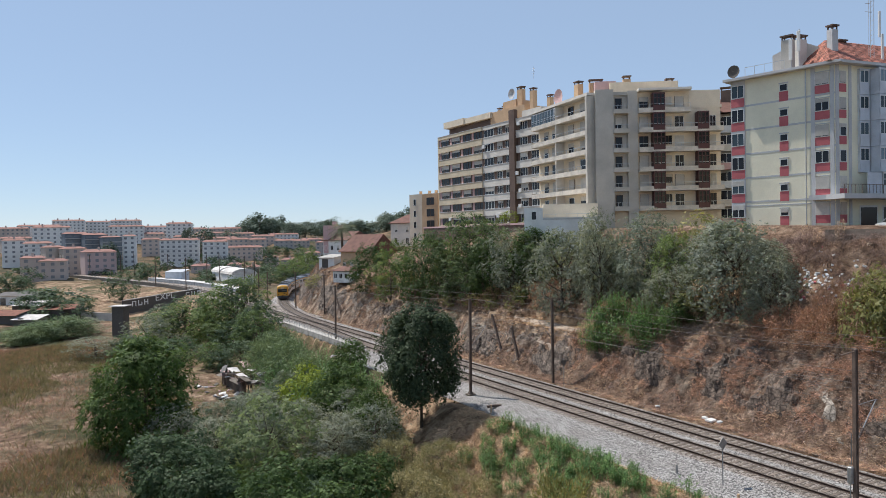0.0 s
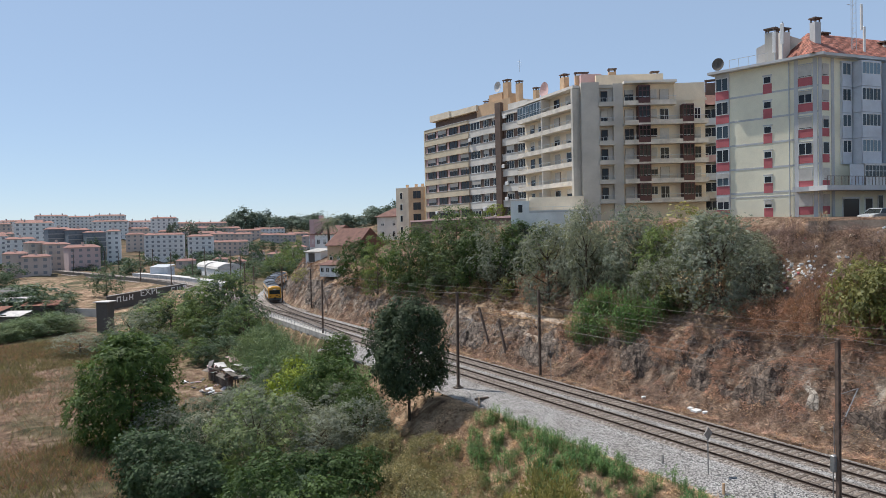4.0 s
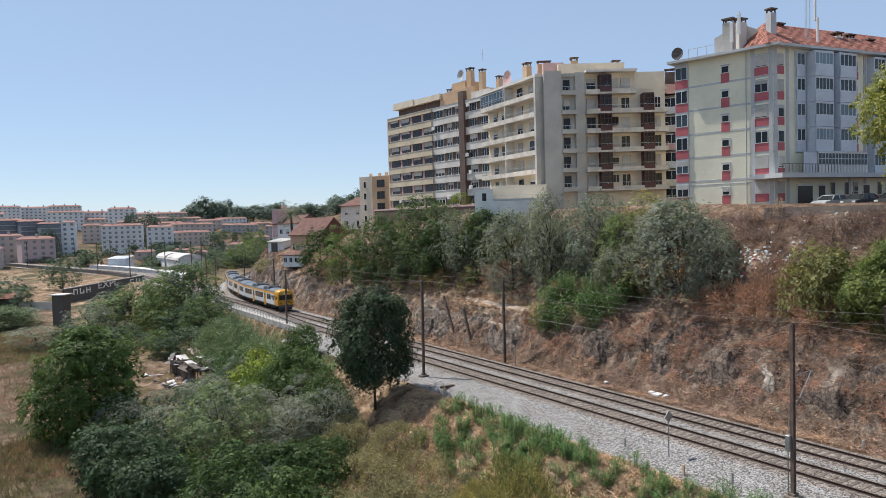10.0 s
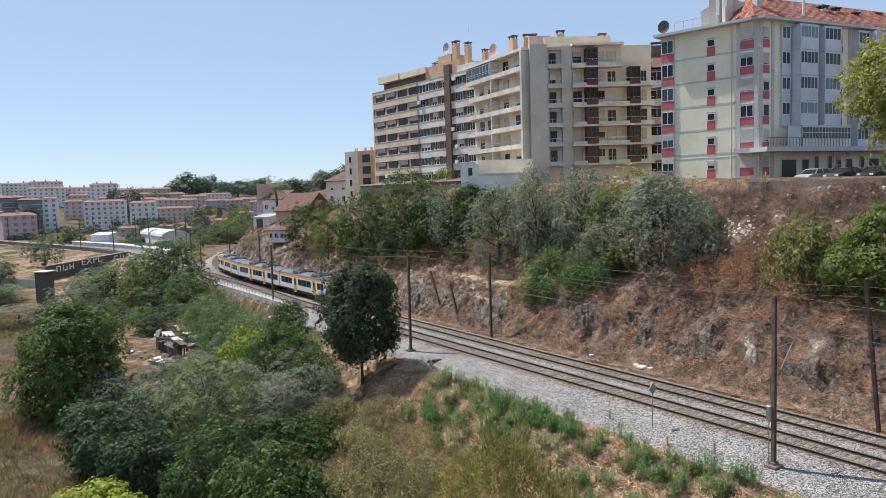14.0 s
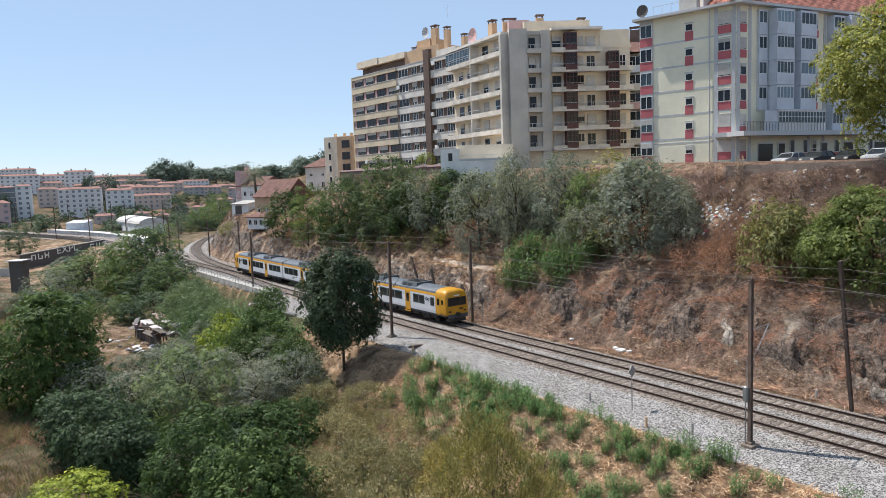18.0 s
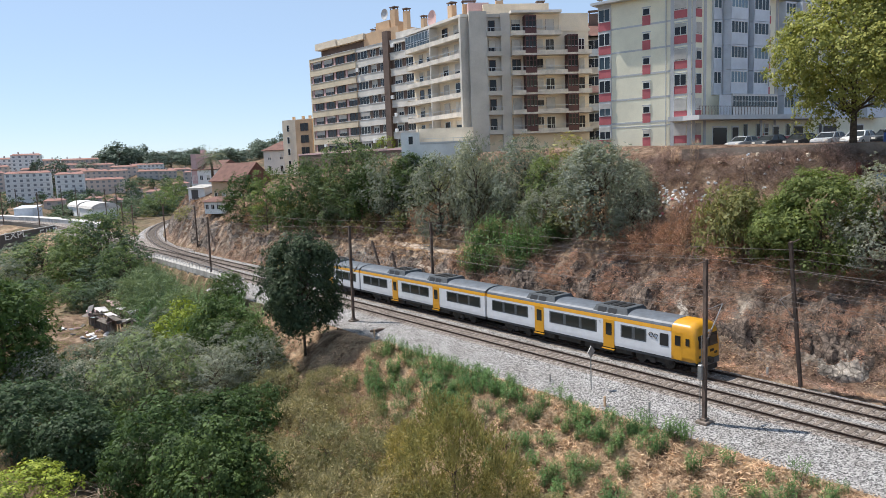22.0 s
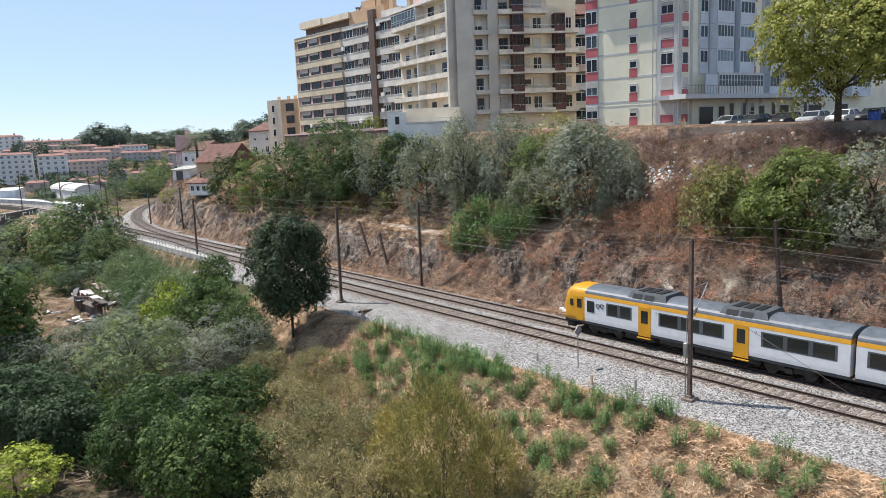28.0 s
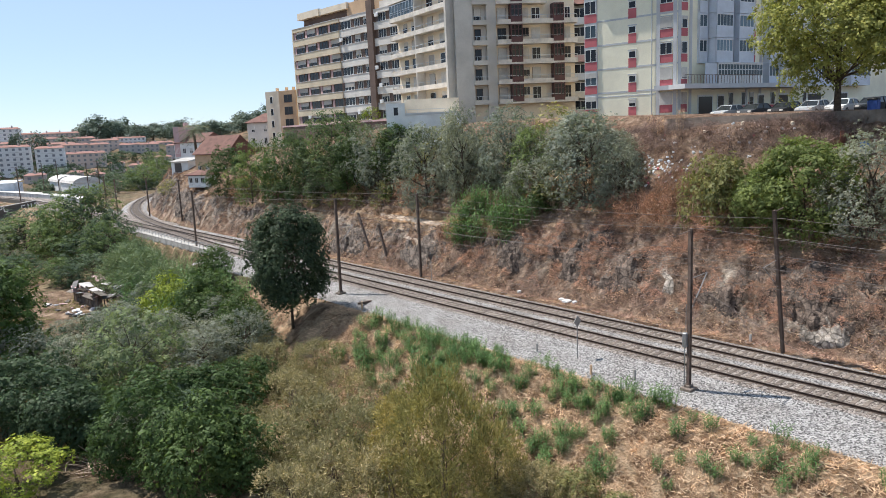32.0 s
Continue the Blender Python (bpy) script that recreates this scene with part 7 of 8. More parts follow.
def creeper_mounds():
    """Matted dry creeper hanging over the crest and the upper face of the cutting."""
    rng = random.Random(12)
    for i in range(70):
        u = rng.uniform(-14, 46)
        toe, cs = lerp_rows(u, HILL)[:2]
        k = rng.uniform(0.3, 0.9)
        q = line_point(u, toe + (cs - toe) * k)
        h = rng.uniform(0.5, 1.0)
        plant("creeper", q.x, q.y, h, h * rng.uniform(2.2, 3.6))


creeper_mounds()
rubble("curve_rubble", "grey-brown rock knobs in the curve's cutting", 400, 60, 176, 6.0, 10.5, 0.45, plain("curve_rock", (0.25, 0.215, 0.18), 0.95, 0, 0.3, 2.0, 15, 0.6), 33, 0.0)


def cane_belts():
    """Green canes along the foot of the ballast, a thicket by the bridge, dry canes on the hill."""
    rng = np.random.default_rng(5)
    protos = [cane_clump(rng, 16, 1.5, 1.1, L_CANE, "cane_clump", "fresh green cane clump on the slope") for _ in range(3)]
    done = [0]

    def put(pr, x, y, k, turn):
        m = pose(x, y, gz(x, y), 0, 0, turn) @ Matrix.Diagonal((k, k, k, 1))
        if done[0] < len(pr) and pr[done[0]].matrix_basis == Matrix.Identity(4):
            pr[done[0]].matrix_basis = m
        else:
            copy_thing(pr[done[0] % len(pr)], Matrix.Identity(4)).matrix_basis = m
        done[0] += 1

    for i in range(330):
        u = rng.uniform(-16, 37) if i % 5 < 3 else rng.uniform(10, 37)
        s = -8.6 - abs(rng.normal(0, 2.4 if u > 22 else 4.4))
        if u > 22 and rng.random() < 0.35:
            s = -8.8 - rng.uniform(0, 5)
        q = line_point(u, s)
        put(protos, q.x, q.y, rng.uniform(0.4, 0.85 if u < 22 else 1.0), rng.uniform(0, 360))
    done[0] = 0
    tall = [cane_clump(rng, 26, 4.2, 2.6, L_CANE, "cane_thicket", "tall green cane thicket below the line") for _ in range(3)]
    for i in range(46):
        u, s = rng.uniform(54, 88), -9.5 - rng.uniform(0, 9)
        q = line_point(u, s)
        put(tall, q.x, q.y, rng.uniform(0.7, 1.15) * (0.6 if u > 62 and s > -13 else 1.0), rng.uniform(0, 360))
    done[0] = 3
    for i in range(26):
        u, s = rng.uniform(36.5, 47), rng.uniform(8.4, 11.5)
        q = line_point(u, s)
        put(tall, q.x, q.y, rng.uniform(0.65, 0.95), rng.uniform(0, 360))
    done[0] = 0
    dry = [cane_clump(rng, 30, 4.5, 1.8, L_STRAW, "dry_canes", "bleached dry canes on the bank") for _ in range(2)]
    for u, s in ((33.5, 13.5), (35.5, 13.0), (31.5, 14.0), (27.5, 20.0), (29.0, 20.5), (25.5, 20.3)):
        q = line_point(u, s)
        put(dry, q.x, q.y, rng.uniform(0.7, 0.95) * (0.5 if s > 18 else 1.0), rng.uniform(0, 360))


cane_belts()


def plane_tree(x, y):
    SPECIES["plane"] = ("plane_tree", "tall plane tree with yellowing leaves beside the car park", "tree", 13.0, 12.0, 3.2, 48, 42000, 0.18, 0.45, 0.3, leafy("plane_leaves", [(0, (0.1, 0.12, 0.035)), (0.55, (0.24, 0.26, 0.07)), (0.9, (0.4, 0.37, 0.1)), (1, (0.5, 0.42, 0.13))], 0.3), 0.34, 1)
    plant("plane", x, y, 14.0, 12.2, None, 1)


for i in range(13):
    dq = line_point(10.5 + 1.5 * i + 0.6 * math.sin(3.0 * i), 18.6 + 1.0 * math.sin(1.7 * i))
    plant("dead", dq.x, dq.y, 1.1 + 0.35 * math.sin(2.3 * i) + (0.2 if i > 9 else 0), 2.6)
plane_tree(53.3, 43.4)
# planters on the terrace under the cream block
for px_, py_, kind, ph in ((35.2, 121.2, "lime", 2.6), (34.0, 124.5, "broad", 1.5), (36.9, 116.2, "broad", 1.6), (30.4, 135.7, "broad", 1.6), (28.2, 142.3, "broad", 1.3), (32.4, 129.5, "broad", 1.2)):
    plant(kind, px_ + 0.9, py_ + 0.3, ph, ph * 1.2, 17.55)


def palm(x, y, h):
    rng = np.random.default_rng(3)
    t = thing("palm_tree", "date palm with a ragged crown beside the house", "tree", m=Matrix.Translation((x, y, gz(x, y))))
    Shape().tube([(0, 0, -0.5), (0.1, 0, h * 0.5), (0, 0, h)], 0.32, 8, 0.26).part("trunk", M_BARK, t, "", True)
    bs, ws, sd, wd = [], [], [], []
    for i in range(46):
        a, el = 2.4 * i, rng.uniform(-0.7, 1.2)
        d = np.array([math.cos(a) * math.cos(el), math.sin(a) * math.cos(el), math.sin(el)])
        p, v = np.array([0, 0, h]), d.copy()
        for k in range(7):
            q = p + v * 0.55
            for sg in (-1, 1):
                w = unit(np.cross(v, [0, 0, 1.0])[None])[0] * sg + v * 0.5 + np.array([0, 0, -0.35])
                bs.append(p + (q - p) * 0.5), ws.append(w * 0.65), sd.append(unit(np.cross(w, d)[None])[0]), wd.append(0.05)
            bs.append(p), ws.append(q - p), sd.append(unit(np.cross(v, [0, 0, 1.0])[None])[0]), wd.append(0.05)
            p, v = q, unit((v + np.array([0, 0, -0.16]))[None])[0]
    blades("crown", np.array(bs), np.array(ws), np.array(sd), np.array(wd), L_OLIVE, t)


palm(8.6, 166.0, 8.6)


def skyline():
    """Trees on the far ridge and among the houses."""
    rng = np.random.default_rng(8)
    for az, d, h, w in ((-7.5, 560, 20, 15), (-6.9, 570, 13, 12), (-3.4, 700, 22, 20), (-2.6, 720, 20, 18), (-1.9, 740, 22, 14), (-4.2, 700, 15, 14), (-5.6, 640, 12, 14), (-18.3, 620, 14, 12), (-17.6, 610, 10, 10), (-14.2, 470, 17, 8), (-13.9, 472, 17, 7), (-8.6, 600, 18, 7), (-8.9, 600, 18, 6)):
        a = radians(az)
        plant("pine", math.sin(a) * d, math.cos(a) * d, h, w)
    for i in range(50):
        a, d = radians(rng.uniform(-4.5, 9.0)), rng.uniform(680, 900)
        plant("pine", math.sin(a) * d, math.cos(a) * d, rng.uniform(11, 19), rng.uniform(12, 22))
    for i in range(70):
        a, d = radians(rng.uniform(-20, 6)), rng.uniform(330, 620)
        plant("farbush", math.sin(a) * d, math.cos(a) * d, rng.uniform(3, 6.5), rng.uniform(5, 11))
    for i in range(60):
        a, d = radians(rng.uniform(-8, 4)), rng.uniform(255, 400)
        plant("farbush", math.sin(a) * d, math.cos(a) * d, rng.uniform(1.5, 3.5), rng.uniform(3, 7))
    for i in range(6):
        a, d = radians(rng.uniform(-19.5, -17.0)), rng.uniform(205, 250)
        plant("farbush", math.sin(a) * d, math.cos(a) * d, rng.uniform(3, 5), rng.uniform(6, 12))


skyline()

# ---- line-side equipment ----


def line_pole(u, s, h, lean=0.0, arm=1, foot=True, label="rust-brown steel catenary post on a concrete foot"):
    q = line_point(u, s)
    turn = math.degrees(math.atan2(ACROSS.y, ACROSS.x))
    t = thing("catenary_post", label, "catenary post", "posts along the line", m=pose(q.x, q.y, -0.45, 0, lean, turn))
    # two channels laced together
    sh = Shape().box(-0.13, -0.08, -0.09, 0.09, 0, h).box(0.08, 0.13, -0.09, 0.09, 0, h)
    n = int(h / 0.45)
    for i in range(n):
        z = i * h / n
        a, b = (-0.08, 0.08) if i % 2 else (0.08, -0.08)
        sh.tube([(a, 0.07, z), (b, 0.07, z + h / n)], 0.016, 4)
        sh.tube([(a, -0.07, z), (b, -0.07, z + h / n)], 0.016, 4)
    sh.box(-0.1, 0.1, -0.05, 0.05, 0, h)
    sh.part("post", M_POST, t)
    if foot:
        Shape().box(-0.42, 0.42, -0.36, 0.36, -0.4, 0.22, 0.03).box(-0.22, 0.22, -0.18, 0.18, 0.2, 0.36).part("foot", M_SLEEPER, t)
    k = arm
    Shape().tube([(-k * 0.1, 0, h - 0.12), (-k * 1.25, 0, h - 0.2)], 0.035, 5).part("top_arm", M_POST, t)
    br = Shape().tube([(k * 0.15, 0, 5.0), (k * 1.9, 0, 7.0)], 0.03, 5).tube([(k * 0.15, 0, 6.9), (k * 1.9, 0, 7.0)], 0.02, 5).part("bracket", M_STEEL, t)
    ins = Shape()
    for i in range(5):
        ins.tube([(k * (0.35 + 0.07 * i), 0, 5.23 + 0.08 * i), (k * (0.39 + 0.07 * i), 0, 5.275 + 0.08 * i)], 0.08, 8)
    ins.part("insulator", C_BROWN, br)
    return t


def poles():
    for u, s, h, lean, arm in ((8.7, -5.8, 9.9, 0.0, 1), (48.1, -5.8, 9.9, 0.6, 1), (92.0, -3.9, 8.9, 0.6, 1), (7.8, 4.6, 10.3, -11.0, -1), (48.2, 4.8, 9.4, 0, -1), (126.0, 6.4, 8.8, 0.0, -1), (-31.0, -5.8, 9.9, 0, 1), (-32.0, 4.6, 10, 0, -1), (109.5, 14.0, 9.0, 0, -1)):
        line_pole(u, s, h, lean, arm, foot=s < 0)
    for x, y, h in ((-2.2, 168.5, 8.6), (-8.8, 174.0, 8.6), (-12.5, 200.0, 8.4)):
        u, s = us(x, y)
        line_pole(u, s, h, 0, -1, False)
    for u, s in ((225, -6), (225, 13), (262, -6), (262, 13), (300, -6), (300, 13), (340, -6), (340, 13), (385, -6), (385, 13), (240, 22), (275, 24)):
        q = near_xy(u, s + 1.9)
        u, s = us(q.x, q.y)
        line_pole(u, s, 11.0, 0, 1, False)
    # supply box and cable on the near post
    q = line_point(8.7, -5.8)
    t = thing("supply_box", "grey steel supply box strapped to the post", "equipment box", m=pose(q.x - 0.2, q.y + 0.1, 2.3, 0, 0, 18))
    Shape().box(-0.17, 0.17, -0.14, 0.14, 0, 0.88, 0.04).part("case", M_STEEL, t)
    Shape().tube([(0, 0.05, 0), (0, 0.05, -2.6)], 0.03, 5).part("cable", M_STEEL, t)
    Shape().tube([(0.12, 0.05, 0.95), (0.12, 0.05, 2.6)], 0.03, 5).part("cable", M_STEEL, t)
    # leaning timber props by the wall
    for u, s, h, lean in ((56.5, 6.4, 5.2, 20), (60.5, 6.8, 6.6, 24), (116.0, 6.6, 6.0, 35)):
        q = line_point(u, s)
        t = thing("leaning_prop", "dark leaning timber prop against the cutting", "prop", m=pose(q.x, q.y, -0.4, 0, lean, 110))
        Shape().box(-0.12, 0.12, -0.12, 0.12, 0, h).part("beam", M_POST, t)


def span(points, sag, r, name, label):
    """A wire through supports, sagging between them."""
    sh = Shape()
    path = []
    for a, b in zip(points, points[1:]):
        for i in range(10):
            k = i / 10
            p = Vector(a).lerp(Vector(b), k)
            p.z -= sag * 4 * k * (1 - k)
            path.append(p)
    path.append(Vector(points[-1]))
    sh.tube(path, r, 4)
    return tagged(sh.part(name, M_WIRE), label, "wire", "wires over the line")


def wires():
    def at(u, s, z):
        q = line_point(u, s)
        return (q.x, q.y, z)

    near = [(-31, 9.3), (8.7, 9.3), (48.1, 9.3), (92, 8.2), (150, 8.2), (225, 8.4), (300, 8.4)]
    span([at(u, -4.6 if u < 50 else -4.2, z) for u, z in near], 0.5, 0.014, "feeder_wire", "feeder wire on the post tops")
    span([at(u, 3.7, 9.0 if u < 60 else 8.0) for u in (-32, 7.8, 48.2, 126.0)], 0.5, 0.014, "feeder_wire", "feeder wire on the post tops")
    for s in (-1.9, 1.9):
        us_ = (-31, 8.7, 48.1, 92, 112) if s > 0 else (-31, 8.7, 48.1, 92, 150, 225, 300)
        span([at(u, s, 6.9) for u in us_], 0.45, 0.014, "catenary_wire", "carrier wire of the overhead line")
        span([at(u, s, 5.6) for u in us_], 0.04, 0.013, "contact_wire", "contact wire over the track")
    q = [branch_point(u)[0] for u in (112, 126, 150, 175, 205, 240)]
    span([(p.x, p.y, 6.9) for p in q], 0.3, 0.014, "catenary_wire", "carrier wire of the overhead line on the curve")
    for u, s in ((8.7, -4.0), (48.1, -4.0), (92, -3.4)):
        span([at(u, s, 6.5), at(u, -1.9, 6.9), at(u, 1.9, 6.9), at(u, 4.3, 7.2)], 0.1, 0.01, "cross_wire", "cross wire between facing posts")
    for s, z in ((4.2, 6.2), (4.6, 7.4), (5.0, 8.2)):
        span([at(u, s, z + (0.4 if u > 100 else 0.0)) for u in (-32, 7.8, 48.2, 88.0, 126.0)], 0.7, 0.01, "bank_wire", "slack cable along the cutting")
    span([at(8.7, -5.7, 6.2), at(-6.0, -6.5, 0.0)], 0.0, 0.012, "guy_wire", "steel guy wire of the post")


def small_signs():
    for u, s, h, flip, label in ((17.4, -5.6, 2.75, 1, "grey back of a diamond line-side sign on a thin post"), (45.9, 4.45, 2.7, -1, "dark inverted triangle sign on a thin post")):
        q = line_point(u, s)
        t = thing("lineside_sign", label, "sign", m=pose(q.x, q.y, -0.5, 0, 0, 20))
        Shape().tube([(0, 0, 0), (0, 0, h + 0.4)], 0.04, 6).part("post", M_STEEL, t)
        r = 0.42
        if flip > 0:
            pts = [(0, h - r), (r, h), (0, h + r), (-r, h)]
        else:
            pts = [(0, h - 0.5), (r, h + 0.25), (-r, h + 0.25)]
        n = len(pts)
        Shape().put([(a, -0.05, z) for a, z in pts] + [(a, -0.02, z) for a, z in pts], [tuple(range(n)), tuple(range(2 * n - 1, n - 1, -1))] + [(i, n + i, n + (i + 1) % n, (i + 1) % n) for i in range(n)]).part("plate", M_STEEL if flip > 0 else C_DARKWALL, t, "grey sheet metal plate" if flip > 0 else "dark weathered sheet metal plate")
    for u, s, mat, h, label in ((14.8, -7.4, C_ORANGE, 0.75, "orange marker stake in the ballast edge"), (41.5, -7.6, C_ORANGE, 0.8, "orange marker stake in the ballast edge"), (12.0, -6.6, M_CONCRETE, 0.9, "white concrete kilometre stake"), (20.5, -6.4, M_CONCRETE, 0.8, "short white concrete line-side stake"), (-3.5, -6.8, M_CONCRETE, 0.9, "short white concrete line-side stake"), (10.5, 5.4, M_CONCRETE, 0.8, "short white concrete line-side stake")):
        q = line_point(u, s)
        t = thing("marker_stake", label, "stake", "stakes along the line", m=pose(q.x, q.y, -0.6, 0, 0, 15))
        Shape().box(-0.07, 0.07, -0.07, 0.07, 0, h, 0.02).part("stake", mat, t)
    q = line_point(42.5, -6.6)
    t = thing("discarded_beam", "dark discarded timber beside the ballast", "timber", m=pose(q.x, q.y, -0.38, 0, 8, 40))
    Shape().box(-1.1, 1.1, -0.12, 0.12, 0, 0.22, 0.03).part("beam", M_POST, t)
    Shape().box(0.4, 1.6, 0.2, 0.42, 0.0, 0.2, 0.03).part("beam", M_POST, t)
    for u, s, k in ((28.0, 5.9, 1.0), (28.8, 6.2, 0.7), (34.0, 5.8, 0.4), (27.2, 6.0, 0.5)):
        q = line_point(u, s)
        t = thing("white_slab", "white broken slab lying by the track", "debris", m=pose(q.x, q.y, gz(q.x, q.y) + 0.05, 6, 4, 30 * k))
        Shape().box(-0.55 * k, 0.55 * k, -0.3 * k, 0.3 * k, 0, 0.18, 0.04).part("slab", C_WHITEWALL, t)


poles()
wires()
small_signs()

# ---- walls, station, yards ----

M_PALECRETE = plain("pale_concrete", (0.56, 0.53, 0.5), 0.9, 0, 0.2, 0.5, 10)


M_RAILPAINT = plain("grey_rail_paint", (0.22, 0.235, 0.25), 0.6, 0.2, 0.15, 2)


def bridge_walkway():
    """Concrete walkway on a retaining wall on the valley side before the curve."""
    t = thing("walkway_wall", "concrete retaining wall with a pale walkway and steel railing", "retaining wall", kind="structure")
    p0, p1 = line_point(119.0, -4.5), line_point(81.7, -4.5)
    f, n = facade(p0, p1)
    Shape(f).box(0, n - 0.1, -0.5, -0.06, -4.6, -0.5).part("wall_face", M_CONCRETE, t)
    Shape(f).box(0, n, -1.5, 0.0, -0.5, 0.02).part("walkway", M_CONCRETE, t, "grey concrete walkway slab")
    Shape(f).box(0, n, -0.1, 0.05, -0.7, 0.12).part("kerb_panel", M_CONCRETE, t, "grey concrete edge beam")
    railing(f, 0, n, 0.0, 0.12, 1.02, t, M_RAILPAINT, 1.5)
    Shape(f).box(0, n, -0.02, 0.02, 0.5, 0.54).box(0, n, -0.02, 0.02, 0.75, 0.79).part("rail_bar", M_RAILPAINT, t)
    for i in range(int(n / 3)):
        Shape(f).box(3 * i + 0.4, 3 * i + 0.7, -0.06, 0.16, -4.6, -0.5).part("buttress", M_CONCRETE, t)
    Shape(f).box(n - 1.2, n + 1.0, -0.3, 0.4, -1.5, -1.0).part("end_slab", M_CONCRETE, t)


def graffiti_wall():
    a, b = (-48.5, 205.0), (-32.4, 230.0)
    f, n = facade(a, b)
    t = thing("painted_wall", "dark stone wall with white graffiti lettering beside the field", "wall", kind="structure")
    Shape(f).put([(0, -0.5, -4), (n, -0.5, -4), (n, 0, -4), (0, 0, -4), (0, -0.5, -0.2), (n, -0.5, 0.9), (n, 0, 0.9), (0, 0, -0.2)], [(3, 2, 6, 7), (0, 4, 5, 1), (4, 7, 6, 5), (0, 3, 7, 4), (1, 5, 6, 2), (0, 1, 2, 3)]).part("wall_face", C_DARKWALL, t)
    Shape(f).put([(0, -0.6, -0.2), (n, -0.6, 0.9), (n, 0.1, 0.9), (0, 0.1, -0.2), (0, -0.6, 0.0), (n, -0.6, 1.1), (n, 0.1, 1.1), (0, 0.1, 0.0)], [(3, 2, 6, 7), (0, 4, 5, 1), (4, 7, 6, 5), (0, 3, 7, 4), (1, 5, 6, 2), (0, 1, 2, 3)]).part("coping", M_CONCRETE, t)
    bars = Shape(f)
    for i, a0 in enumerate((3.0, 5.2, 7.4, 24.0, 26.4, 29.0)):
        z = -2.1 + 1.1 * a0 / n
        bars.box(a0, a0 + 0.35, 0, 0.03, z, z + 1.5)
        bars.box(a0, a0 + 1.5, 0, 0.03, z + (1.2, 0.0, 0.6, 1.2, 0.0, 1.2)[i], z + (1.5, 0.3, 0.9, 1.5, 0.3, 1.5)[i])
        bars.box(a0 + 1.2, a0 + 1.5, 0, 0.03, z, z + (1.5, 1.0, 1.5, 0.7, 1.5, 1.5)[i])
    bars.part("paint_marks", C_WHITEWALL, t, "white painted graffiti strokes")
    cu = bpy.data.curves.new("painted_letters", "FONT")
    cu.body, cu.size, cu.extrude = "EXPL", 2.6, 0.02
    tmp = bpy.data.objects.new("tmp", cu)
    me = bpy.data.meshes.new_from_object(tmp)
    bpy.data.objects.remove(tmp)
    me.materials.append(C_WHITEWALL)
    ob = new("painted_letters", me)
    ob.parent = t
    tilt = math.atan2(1.1, n)
    ob.matrix_basis = f @ Matrix(((1, 0, 0, 11.5), (0, 0, -1, 0.03), (0, 1, 0, -1.2), (0, 0, 0, 1))) @ Matrix.Rotation(tilt, 4, "Z") @ Matrix.Diagonal((1.35, 1, 1, 1))


def station():
    t = thing("station_platform", "pale concrete station platform beside the tracks", "platform", kind="structure")
    ribbon("platform_body", near_xy, 205, 300, 5, [(6.5, -0.8), (6.5, 0.92), (10.5, 0.93), (10.5, -0.8)], M_PALECRETE, t)
    ribbon("platform_edge", near_xy, 205, 300, 5, [(6.35, 0.9), (6.35, 1.02), (7.0, 1.02), (7.0, 0.9)], C_TRIM, t)
    t = thing("station_fence", "low dark fence along the far line", "fence", kind="structure")
    ribbon("fence_panel", near_xy, 215, 560, 10, [(-3.2, -0.8), (-3.2, 0.5), (-3.0, 0.5), (-3.0, -0.8)], C_DARKWALL, t)
    for u0, w in ((262, 20), (286, 15)):
        p0, p1 = line_point(u0 + w, 18), line_point(u0, 18)
        f, n = facade(p0, p1)
        t = thing("vaulted_shed", "low white shed with a vaulted roof behind the platform", "shed")
        Shape(f).box(0, n, -9, 0, -1, 2.6).part("wall", C_WHITEWALL, t)
        v, fc = [], []
        for i in range(9):
            a = math.pi * i / 8
            v += [(-0.3, -4.5 + 4.9 * math.cos(a), 2.6 + 2.2 * math.sin(a)), (n + 0.3, -4.5 + 4.9 * math.cos(a), 2.6 + 2.2 * math.sin(a))]
        fc = [(2 * i, 2 * i + 1, 2 * i + 3, 2 * i + 2) for i in range(8)] + [tuple(range(0, 18, 2)), tuple(range(17, 0, -2))]
        Shape(f).put(v, fc).part("vaulted_roof", M_PALECRETE, t)
    f, n = facade((-55.0, 300.0), (-48.0, 297.0))
    t = thing("blue_shed", "small pale blue shed by the station", "shed")
    Shape(f).box(0, n, -5, 0, -1, 3.5).part("wall", C_PANEL, t)
    Shape(f).put([(-0.3, 0.3, 3.5), (n + 0.3, 0.3, 3.5), (n + 0.3, -5.3, 4.4), (-0.3, -5.3, 4.4)], [(0, 1, 2, 3)]).part("roof", C_ALU, t)


M_SHEET = plain("weathered_sheet", (0.13, 0.12, 0.115), 0.75, 0.1, 0.25, 0.8, 10, 0.2, spread=0.3)
M_PALESHEET = plain("pale_sheet", (0.5, 0.47, 0.45), 0.7, 0.1, 0.2, 0.8, 10, 0.2)
M_RUST = plain("rust_sheet", (0.2, 0.075, 0.045), 0.8, 0.2, 0.25, 0.8, 10, 0.2)
M_PLANK = plain("old_planks", (0.2, 0.17, 0.14), 0.9, 0, 0.3, 1.5, 20, 0.3, spread=0.4)


